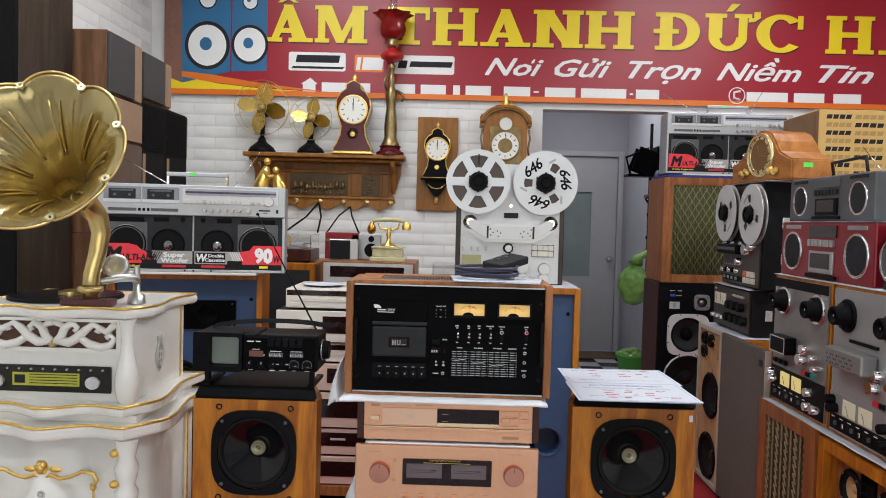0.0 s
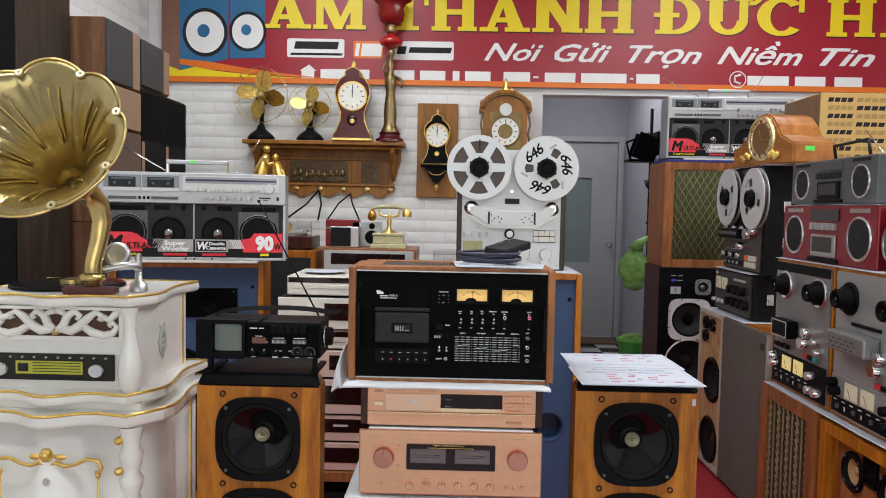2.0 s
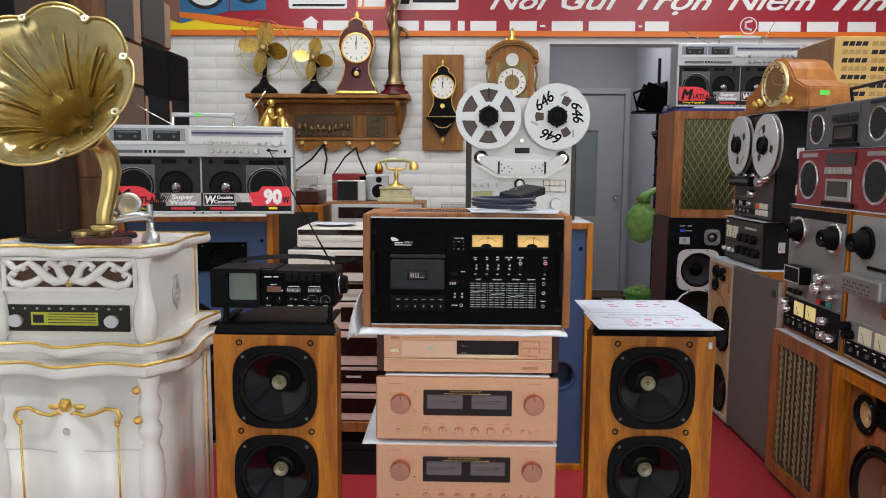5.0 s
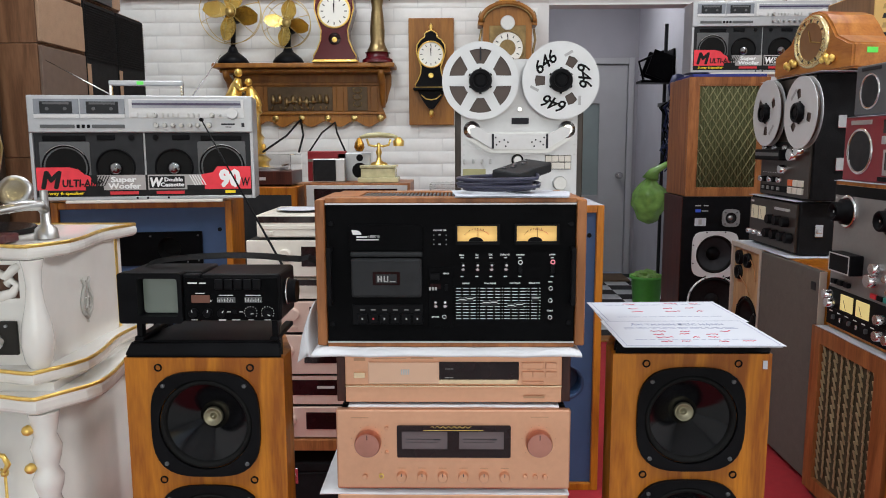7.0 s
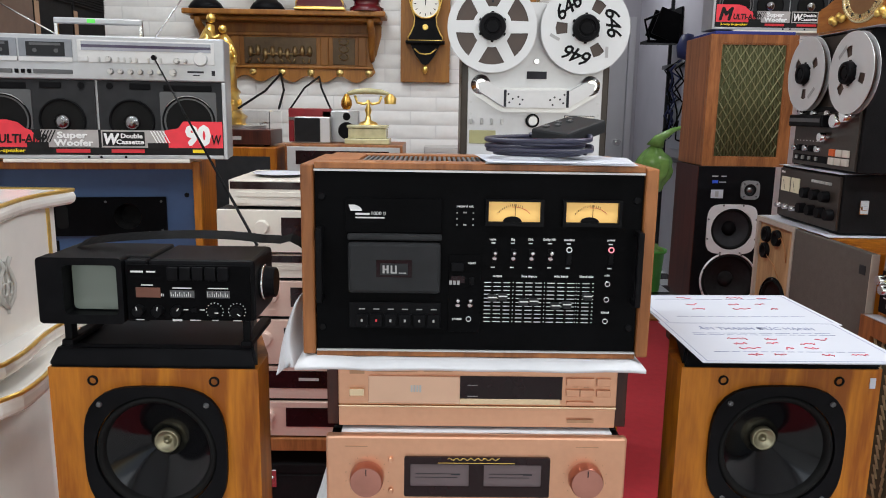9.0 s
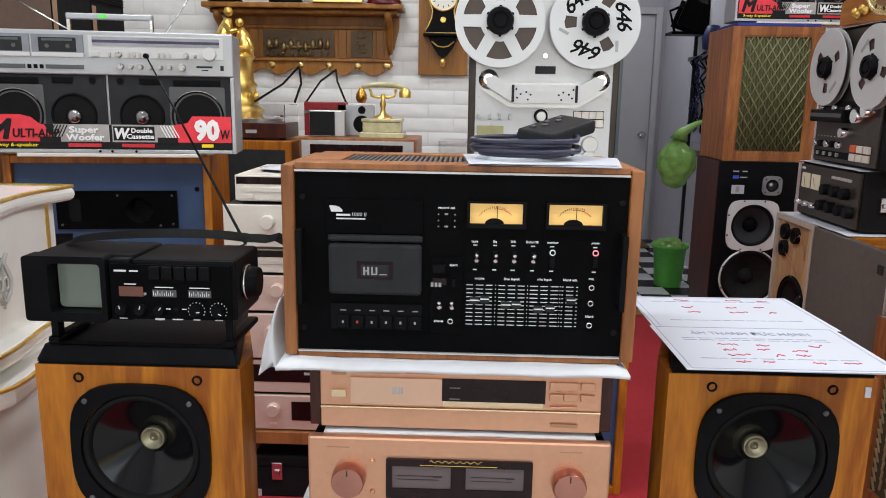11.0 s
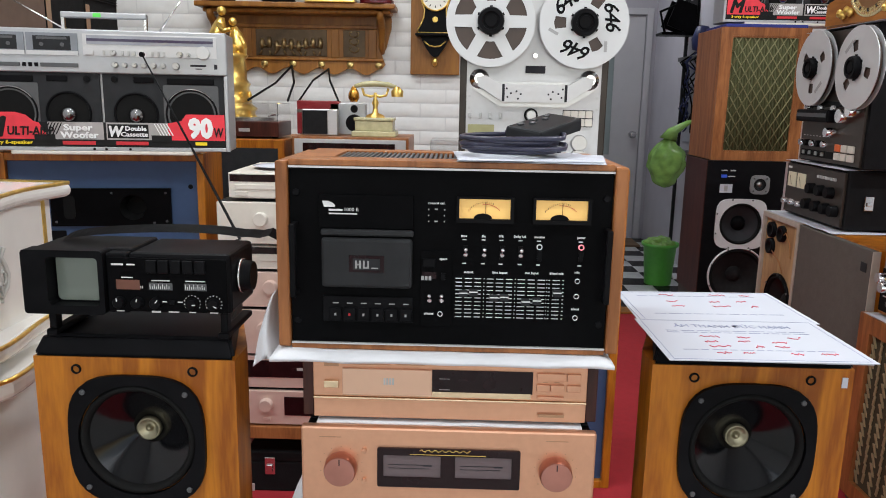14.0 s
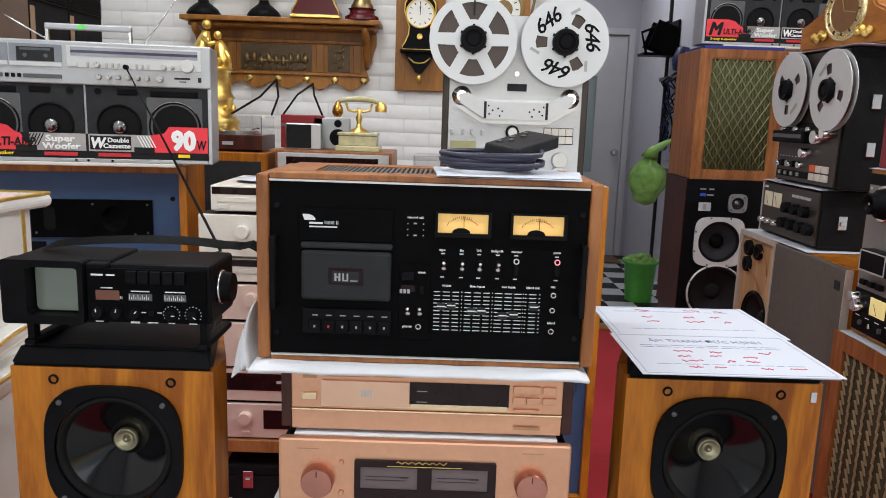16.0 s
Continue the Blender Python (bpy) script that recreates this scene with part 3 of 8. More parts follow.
bars(tv, [(-0.022, -0.004, Hh + 0.0765, Hh + 0.0792), (0.001, 0.014, Hh + 0.0767, Hh + 0.079), (-0.008, 0.01, Hh + 0.057, Hh + 0.0585), (0.038, 0.066, Hh + 0.053, Hh + 0.0545), (0.09, 0.12, Hh + 0.053, Hh + 0.0545), (-0.018, -0.006, Hh + 0.004, Hh + 0.0055), (0.036, 0.05, Hh + 0.003, Hh + 0.006), (0.062, 0.078, Hh + 0.004, Hh + 0.0055), (0.094, 0.104, Hh + 0.004, Hh + 0.0055), (0.126, 0.138, Hh + 0.004, Hh + 0.0055), (0.053, 0.06, Hh + 0.02, Hh + 0.0215), (0.077, 0.084, Hh + 0.02, Hh + 0.0215)] + [(xx - 0.018 + 0.0025 * k, xx - 0.0172 + 0.0025 * k, Hh + 0.041, Hh + 0.045) for xx in (0.014,) for k in range(12)], PRINT, -0.0083)
for xc in (0.099, 0.132):
    bars(tv, [(xc + 0.0125 * math.cos(a) - 0.0007, xc + 0.0125 * math.cos(a) + 0.0007, Hh + 0.019 + 0.0125 * math.sin(a) - 0.0007, Hh + 0.019 + 0.0125 * math.sin(a) + 0.0007) for a in [radians(-30 + 24 * k) for k in range(11)]], PRINT, -0.0083, "tick_ring")
for sx in (-0.13, 0.14):
    part("stand_leg", join(bx(sx - 0.006, sx + 0.006, 0.01, 0.03, 0.0, Hh, 0.003), bx(sx - 0.009, sx + 0.009, 0.005, 0.14, -0.0, 0.01, 0.003)), BLACK, tv)
part("side_knob", moved(frustum(0, 0, 0, 0.026, 0.023, 0.022, 28), at(0.158, 0.045, Hh + 0.052, 0, 0, 90)), BLACK, tv, "large black tuning knob")
part("knob_rim", moved(lathe([(0.0262, 0.002), (0.0275, 0.003), (0.0275, 0.005), (0.0262, 0.006)], 28, FRONT), at(0.158, 0.045, Hh + 0.052, 0, 0, 90)), CHROME, tv)
strap = []
for i in range(25):
    u = i / 24
    strap.append((-0.14 + 0.36 * u, 0.09 - 0.03 * math.sin(u * 5), Hh + 0.099 + 0.022 * math.sin(math.pi * min(1, u * 1.15)) ** 0.7 + (0.018 * max(0, u - 0.8) * 5 - 0.05 * max(0, u - 0.93) * 8)))
sb = bmesh.new()
prev = None
for i, p in enumerate(strap):
    a, b = sb.verts.new((p[0], p[1] - 0.016, p[2] - 0.004)), sb.verts.new((p[0], p[1] + 0.016, p[2] + 0.004))
    if prev:
        sb.faces.new((prev[0], prev[1], b, a))
    prev = (a, b)
bmesh.ops.solidify(sb, geom=sb.faces[:], thickness=0.003)
part("carry_strap", sb, plain("black_leather", (0.012, 0.012, 0.013), 0.5, 0, 0.2, 90, 0.3), tv, "black leather carrying strap")
part("aerial", tube([(0.125, 0.12, Hh + 0.09), (0.118, 0.185, 0.125), (0.02, 0.24, 0.28), (-0.079, 0.286, 0.4425)], [0.0028, 0.0028, 0.0022, 0.0014], 8), BLACK, tv, "extended dark rod aerial")
part("aerial_tip", disc(-0.079, 0.288, 0.443, 0.0045, 0.006), BLACK, tv)

# ---- cassette deck in a walnut cabinet ----
nk = thing("cassette_deck", "large black cassette deck in a brown wooden cabinet", "cassette deck", 0.1125, 1.947, 0.846, 0)
W2, HT = 0.2435, 0.2965
part("side_panel", bx(-W2 - 0.020, -W2 - 0.001, -0.009, 0.235, 0.003, HT - 0.004, 0.003), WALNUT, nk)
part("side_panel", bx(W2 + 0.001, W2 + 0.020, -0.009, 0.235, 0.003, HT - 0.004, 0.003), WALNUT, nk)
part("top_board", join(bx(-W2, W2, -0.006, 0.05, HT - 0.0105, HT - 0.001, 0.0015), bx(-W2, W2, 0.19, 0.235, HT - 0.0105, HT - 0.001, 0.0015), bx(-W2, -0.185, 0.05, 0.19, HT - 0.0105, HT - 0.001), bx(0.185, W2, 0.05, 0.19, HT - 0.0105, HT - 0.001)), WALNUT, nk)
part("vent_tray", bx(-0.185, 0.185, 0.05, 0.19, HT - 0.024, HT - 0.0112), BLACK, nk)
for i in range(46):
    part("vent_slat", bx(-0.181 + i * 0.008, -0.177 + i * 0.008, 0.052, 0.188, HT - 0.011, HT - 0.003), GREY, nk)
part("bottom_board", bx(-W2, W2, -0.006, 0.235, 0.0, 0.008, 0.001), WALNUT, nk)
part("back_board", bx(-W2, W2, 0.22, 0.232, 0.009, HT - 0.026), BLACK, nk)
part("trim_strip", bx(-W2, W2, -0.0075, -0.001, HT - 0.0138, HT - 0.0108), ALU, nk)
part("trim_strip", bx(-W2, W2, -0.0075, -0.001, 0.0085, 0.0108), ALU, nk)
fp = part("front_panel", bx(-W2 + 0.001, W2 - 0.001, -0.003, 0.012, 0.0111, HT - 0.0142), MATTE, nk, "matte black front panel")
PZ = 0.003
fp.location.y = 0



def plate(parent, name, x0, x1, z0, z1, proud, mt, y=0.0, base=0.0, b=0.0, label=""):
    """A piece that stands proud of a front at y."""
    return part(name, bx(x0, x1, y - proud, y - 0.0001, z0 + base, z1 + base, b), mt, parent, label)


FY = -0.003
plate(nk, "tape_housing", -0.1985, -0.0550, 0.1890, 0.2405, 0.004, MATTE, FY, PZ, 0.001)
plate(nk, "tape_lip", -0.1950, -0.0545, 0.1785, 0.1880, 0.011, DGREY, FY, PZ, 0.003)
dr = plate(nk, "tape_door", -0.1940, -0.0560, 0.0985, 0.1755, 0.014, DGREY, FY, PZ, 0.005, "charcoal cassette door")
plate(dr, "door_window", -0.1515, -0.0985, 0.1240, 0.1500, 0.0008, DGLASS, FY - 0.0141, PZ)
plate(dr, "tape_label", -0.1455, -0.1045, 0.1275, 0.1450, 0.0006, DGREY, FY - 0.0149, PZ)
bars(dr, [(-0.142, -0.139, 0.130 + PZ, 0.142 + PZ), (-0.136, -0.133, 0.130 + PZ, 0.142 + PZ), (-0.139, -0.136, 0.135 + PZ, 0.137 + PZ), (-0.130, -0.121, 0.130 + PZ, 0.132 + PZ), (-0.130, -0.1275, 0.132 + PZ, 0.142 + PZ), (-0.1235, -0.121, 0.132 + PZ, 0.142 + PZ), (-0.118, -0.107, 0.130 + PZ, 0.1315 + PZ)], DIMP, FY - 0.0156)
plate(nk, "key_tray", -0.1938, -0.0547, 0.0420, 0.0830, 0.003, BLACK, FY, PZ, 0.001)
for i in range(6):
    k = plate(nk, "transport_key", -0.1835 + i * 0.0217, -0.1645 + i * 0.0217, 0.045, 0.065, 0.008, BLACK, FY, PZ, 0.0015)
    plate(k, "key_mark", -0.1755 + i * 0.0217, -0.1725 + i * 0.0217, 0.0530, 0.0570, 0.0006, RED if i == 1 else DIMP, FY - 0.008, PZ)
    bars(nk, [(-0.1785 + i * 0.0217, -0.1695 + i * 0.0217, 0.0710 + PZ, 0.0726 + PZ)], DIMP, FY - 0.003)
mt_logo = slab([(0, 0), (0.0165, 0.0), (0.0165, 0.003), (0.012, 0.007), (0.006, 0.009), (-0.003, 0.009)], 0.0006)
part("maker_mark", moved(mt_logo, at(-0.190, FY - 0.004, 0.2215 + PZ)), PRINT, nk)
bars(nk, [(-0.183, -0.162, 0.2155 + PZ, 0.2185 + PZ), (-0.183, -0.140, 0.2105 + PZ, 0.2125 + PZ)], PRINT, FY - 0.004)
words("model_number", "1000 II", -0.159, -0.1385, FY - 0.0042, 0.2155 + PZ, 0.0055, PRINT, nk)
plate(nk, "counter_housing", -0.0438, 0.0050, 0.0366, 0.1570, 0.002, MATTE, FY, PZ, 0.0008)
plate(nk, "eject_button", -0.0401, -0.0208, 0.1326, 0.1451, 0.006, BLACK, FY - 0.002, PZ, 0.001)
ct = plate(nk, "tape_counter", -0.0406, -0.0193, 0.1136, 0.1241, 0.0006, DGLASS, FY - 0.002, PZ)
for i in range(3):
    plate(ct, "digit_wheel", -0.0425 + i * 0.0058, -0.0385 + i * 0.0058, 0.111, 0.1175, 0.0006, DIMP, FY - 0.0026, PZ)
plate(nk, "reset_button", -0.0117, -0.0055, 0.1116, 0.1231, 0.004, BLACK, FY - 0.002, PZ, 0.0006)
for cx, cz in ((-0.0293, 0.0796), (-0.0106, 0.0797)):
    toggle(nk, cx, cz + PZ, CHROME, FY - 0.002)
for cx, cz in ((-0.0125, 0.058), (0.1961, 0.115), (0.1957, 0.091), (0.1955, 0.057)):
    part("jack_socket", lathe([(0.0028, 0.004), (0.0034, 0.005), (0.0046, 0.004), (0.005, 0), (0.0028, 0), (0.0028, 0.004)], 18, at(cx, FY - 0.0002, cz + PZ) @ FRONT), CHROME, nk)
for cx, cz, m2 in ((0.1365, 0.1663, PRINT), (0.1997, 0.1670, plain("pink_power_lamp", (0.9, 0.25, 0.3), 0.4, 0, 0.05, 10, 0, 0, 0.8))):
    rr = part("lever_ring", lathe([(0.003, 0.002), (0.0045, 0.002), (0.0045, 0), (0.003, 0)], 18, at(cx, FY, cz + PZ) @ FRONT), m2, nk)
    part("lever", bx(cx - 0.0035, cx + 0.0035, FY - 0.003, FY, cz - 0.022 + PZ, cz - 0.006 + PZ, 0.001), BLACK, nk)
for cx, cz in ((0.0247, 0.1484), (0.0530, 0.1484), (0.0803, 0.1485), (0.1086, 0.1486)):
    toggle(nk, cx, cz + PZ + 0.004, CHROME, FY)
    part("lever_slot", bx(cx - 0.0035, cx + 0.0035, FY - 0.0012, FY, cz - 0.004 + PZ, cz + 0.018 + PZ), BLACK, nk)
for x0, x1, z0, z1 in ((0.0096, 0.0954, 0.2022, 0.2414), (0.1242, 0.2109, 0.2025, 0.2417)):
    mr = part("level_meter", moved(slab([(x0, z0), (x1, z0), (x1, z1), (x0, z1)], 0.009, [[(x0 + 0.004, z0 + 0.006), (x1 - 0.005, z0 + 0.006), (x1 - 0.005, z1 - 0.003), (x0 + 0.004, z1 - 0.003)]]), at(0, FY, PZ)), BLACK, nk)
    plate(mr, "meter_scale", x0 + 0.004, x1 - 0.005, z0 + 0.006, z1 - 0.003, 0.002, AMBER, FY, PZ, 0, "amber lit scale")
    xm, zm = (x0 + x1) / 2, z0 + 0.006
    part("meter_pivot", moved(slab([(0.014 * math.cos(a), 0.008 * math.sin(a)) for a in [math.pi * k / 10 for k in range(11)]], 0.0015), at(xm - 0.003, FY - 0.002, zm + PZ)), BLACK, mr)
    part("meter_needle", bx(xm + 0.0004, xm + 0.0012, FY - 0.0042, FY - 0.0036, zm + 0.006 + PZ, zm + 0.026 + PZ), BLACK, mr)
    part("scale_arc", tube([(xm + 0.03 * math.sin(a), FY - 0.0028, zm - 0.006 + 0.028 * math.cos(a) + PZ) for a in [radians(-8 + 7 * k) for k in range(9)]], 0.0005, 4), RED, mr)
    part("scale_ticks", join(*[bx(xm + 0.03 * math.sin(a) - 0.0003, xm + 0.03 * math.sin(a) + 0.0003, FY - 0.0026, FY - 0.002, zm - 0.005 + 0.028 * math.cos(a) + PZ, zm - 0.002 + 0.028 * math.cos(a) + PZ) for a in [radians(-55 + 6 * k) for k in range(14)]]), BLACK, mr)
# fader bank
rows = []
for x0, x1 in ((0.0105, 0.0495), (0.0585, 0.0975), (0.1055, 0.1475), (0.1525, 0.1765)):
    for i in range(11):
        z = 0.053 + 0.0061 * i
        xm = (x0 + x1) / 2
        if x1 - x0 > 0.02:
            rows += [(x0, xm - 0.0095, z, z + 0.0012), (xm - 0.0055, xm + 0.0055, z, z + 0.0012), (xm + 0.0095, x1, z, z + 0.0012)]
        else:
            rows += [(x0, xm - 0.002, z, z + 0.0012), (xm + 0.002, x1, z, z + 0.0012)]
bars(nk, [(a, b, c + PZ, d + PZ) for a, b, c, d in rows], PRINT, FY, "fader_scale")
bars(nk, [(xx, xx + 0.0012, z + PZ, z + 0.0018 + PZ) for xx in (0.0535, 0.1012, 0.1495) for z in [0.053 + 0.0061 * i for i in range(11)]], PRINT, FY, "fader_numbers")
for cx, cz in ((0.0225, 0.0925), (0.038, 0.0945), (0.0695, 0.0865), (0.085, 0.0875), (0.118, 0.081), (0.135, 0.083), (0.1655, 0.096)):
    part("fader_slot", bx(cx - 0.0012, cx + 0.0012, FY - 0.0005, FY, 0.051 + PZ, 0.119 + PZ), BLACK, nk)
    fk = part("fader_knob", bx(cx - 0.0065, cx + 0.0065, FY - 0.014, FY - 0.001, cz - 0.0045 + PZ, cz + 0.0045 + PZ, 0.001), DGREY, nk)
    part("knob_line", bx(cx - 0.0065, cx + 0.0065, FY - 0.0146, FY - 0.014, cz + 0.0014 + PZ, cz + 0.0032 + PZ), PRINT, fk)
for tx, cx, cz in (("tape", 0.0215, 0.1795), ("Eq", 0.0515, 0.1795), ("DNL", 0.0785, 0.180), ("Dolby NR", 0.1065, 0.180), ("monitor", 0.1365, 0.180), ("power", 0.199, 0.1805), ("output", 0.030, 0.1235), ("line input", 0.078, 0.1235), ("mic input", 0.1265, 0.124), ("blend mic", 0.1645, 0.124), ("mic", 0.1955, 0.1265), ("blend", 0.1955, 0.0685), ("record cal.", -0.0205, 0.2285), ("eject", -0.009, 0.1435), ("phones", -0.030, 0.0565)):
    w = 0.0022 * len(tx) + 0.001
    words("caption", tx, cx - w / 2, cx + w / 2, FY - (0.0022 if tx in ("eject", "phones") else 0), cz + PZ, 0.0034, PRINT, nk, 0, 0.00016)
bars(nk, [(cx - 0.003, cx + 0.003, cz + PZ, cz + 0.0016 + PZ) for cx in (0.0225, 0.0515, 0.0785, 0.1075, 0.1355, 0.1985) for cz in (0.1375, 0.1745)], PRINT, FY)
bars(nk, [(a, a + 0.002, c + PZ, c + 0.002 + PZ) for a in (-0.0335, -0.0095) for c in (0.201, 0.210, 0.219)] + [(-0.0235, -0.0185, c + PZ, c + 0.0022 + PZ) for c in (0.201, 0.2195)], DIMP, FY)
for cx, cz in ((-0.2327, 0.2422), (0.2341, 0.2416), (-0.2338, 0.0426), (0.2327, 0.0459)):
    part("rack_bolt", disc(cx, FY, cz + PZ, 0.0055, 0.003, 14, 0.001), BLACK, nk)
for cx, s in ((-0.2345, 1), (0.2365, 1)):
    part("rack_handle", join(bx(cx - 0.0045, cx + 0.0045, FY - 0.03, FY - 0.018, 0.085 + PZ, 0.198 + PZ, 0.002), bx(cx - 0.004, cx + 0.004, FY - 0.02, FY, 0.085 + PZ, 0.094 + PZ, 0.001), bx(cx - 0.004, cx + 0.004, FY - 0.02, FY, 0.189 + PZ, 0.198 + PZ, 0.001)), BLACK, nk, "black grab handle")


def sheet(x0, x1, y0, y1, z, sag, mt, name, label, cat, seed, thick=0.0015, rz=0.0, edge=0.0):
    """A thin sheet of cloth or paper, slightly wavy, whose edges may hang."""
    bm = bmesh.new()
    bmesh.ops.create_grid(bm, x_segments=28, y_segments=20, size=0.5)
    for v in bm.verts:
        u, w = v.co.x + 0.5, v.co.y + 0.5
        n = noise.noise(Vector((u * 4, w * 4, seed)))
        e = max(0.0, abs(u - 0.5) - 0.47) / 0.03 + max(0.0, 0.03 - w) / 0.03
        v.co = Vector((x0 + (x1 - x0) * u + 0.004 * n * edge, y0 + (y1 - y0) * w + 0.006 * noise.noise(Vector((u * 6, seed, 1))) * edge, sag * abs(n) - edge * 0.012 * min(1, e)))
    bmesh.ops.solidify(bm, geom=bm.faces[:], thickness=-thick)
    for f in bm.faces:
        f.smooth = True
    ob = part(name, bm, mt)
    ob.matrix_world = pose(0, 0, z, 0, 0, rz)
    return tagged(ob, label, cat)


CLOTH = plain("white_cloth", (0.74, 0.75, 0.78), 0.85, 0, 0.04, 40, 0.3)
sheet(-0.160, 0.368, 1.912, 2.24, 0.8385, 0.006, CLOTH, "cloth", "white cloth laid under the cassette deck", "cloth", 3.1, 0.0055, 0, 0.5)
cf = bmesh.new()
bmesh.ops.create_grid(cf, x_segments=12, y_segments=12, size=0.5)
for v in cf.verts:
    u, w = v.co.x + 0.5, v.co.y + 0.5
    n_ = noise.noise(Vector((u * 4, w * 4, 2)))
    v.co = Vector((-0.157 - 0.036 * (1 - w) ** 0.7 * (1 - u) - 0.004 * math.sin(3 * w), 1.938 + 0.05 * u + 0.012 * math.sin(7 * u + 3 * w) + 0.02 * w, 0.826 + 0.108 * w + 0.004 * n_ - 0.012 * (1 - w) * (1 - u)))
bmesh.ops.solidify(cf, geom=cf.faces[:], thickness=-0.002)
for f in cf.faces:
    f.smooth = True
tagged(part("cloth", cf, CLOTH), "hanging corner of a white cloth under the deck", "cloth")

# ---- disc player ----
cd = thing("disc_player", "rose gold disc player with dark wooden side panels", "disc player", 0.1175, 1.957, 0.728, 0)
part("chassis", bx(-0.216, 0.216, 0.004, 0.31, 0.006, 0.1035), BLACK, cd)
part("fascia_top", bx(-0.217, 0.217, -0.012, 0.0035, 0.0375, 0.104, 0.002), ROSE, cd)
part("fascia_bottom", bx(-0.217, 0.217, -0.008, 0.0035, 0.001, 0.0335, 0.001), ROSE, cd)
part("trim_strip", bx(-0.217, 0.217, -0.014, 0.0035, 0.0337, 0.0373, 0.0012), plain("pale_gold_trim", (0.85, 0.66, 0.42), 0.25, 0.7, 0.04), cd, "pale gold strip")
for sx in (-0.2265, 0.2265):
    part("side_panel", bx(sx - 0.009, sx + 0.009, -0.002, 0.3, 0, 0.102, 0.002), ROSEW, cd, "dark rosewood side")
tray = plate(cd, "disc_tray", -0.1698, -0.0280, 0.0428, 0.0863, 0.005, plain("satin_rose_tray", (0.78, 0.50, 0.35), 0.28, 0.6, 0.03), -0.012, 0, 0.001)
part("tray_mark", join(*[bx(-0.1045 + 0.0045 * i, -0.1015 + 0.0045 * i, -0.0176, -0.0171, 0.061, 0.072) for i in range(4)]), STEEL, tray)
plate(cd, "display_window", -0.0282, 0.1309, 0.0489, 0.0864, 0.002, DGLASS, -0.012, 0, 0.0004, "dark red display window")
bars(cd, [(-0.0165, 0.0, 0.0715, 0.0725), (-0.0165, 0.0, 0.0535, 0.0545)], DIMP, -0.0141)
plate(cd, "gold_sill", -0.1698, 0.1284, 0.0412, 0.0501, 0.003, plain("pale_gold_trim", (0.8, 0.6, 0.4)), -0.012, 0, 0.0005)
plate(cd, "power_button", -0.1991, -0.1761, 0.0535, 0.0652, 0.006, plain("pale_gold_trim", (0.8, 0.6, 0.4)), -0.012, 0, 0.001)
for q in ((0.1367, 0.1806, 0.0734, 0.0856), (0.1840, 0.2059, 0.0732, 0.0853), (0.1368, 0.1580, 0.0559, 0.0668), (0.1586, 0.1808, 0.0557, 0.0667), (0.1842, 0.2061, 0.0555, 0.0665), (0.1381, 0.1803, 0.0424, 0.0471)):
    plate(cd, "button", *q, 0.005, ROSE, -0.012, 0, 0.001)
bars(cd, [(-0.1990, -0.1760, 0.0880, 0.0946), (-0.1625, -0.0941, 0.0917, 0.0928), (-0.0848, -0.0397, 0.0923, 0.0950), (0.1407, 0.1827, 0.0110, 0.0160), (0.1469, 0.1549, 0.0697, 0.0706), (0.1648, 0.1728, 0.0696, 0.0705)], plain("gold_print", (0.45, 0.25, 0.14), 0.4, 0.5), -0.0121)
for sx in (-0.18, 0.18):
    for sy in (0.03, 0.27):
        part("foot", upright(sx, sy, -0.0062, 0.02, 0.012, 16), BLACK, cd)


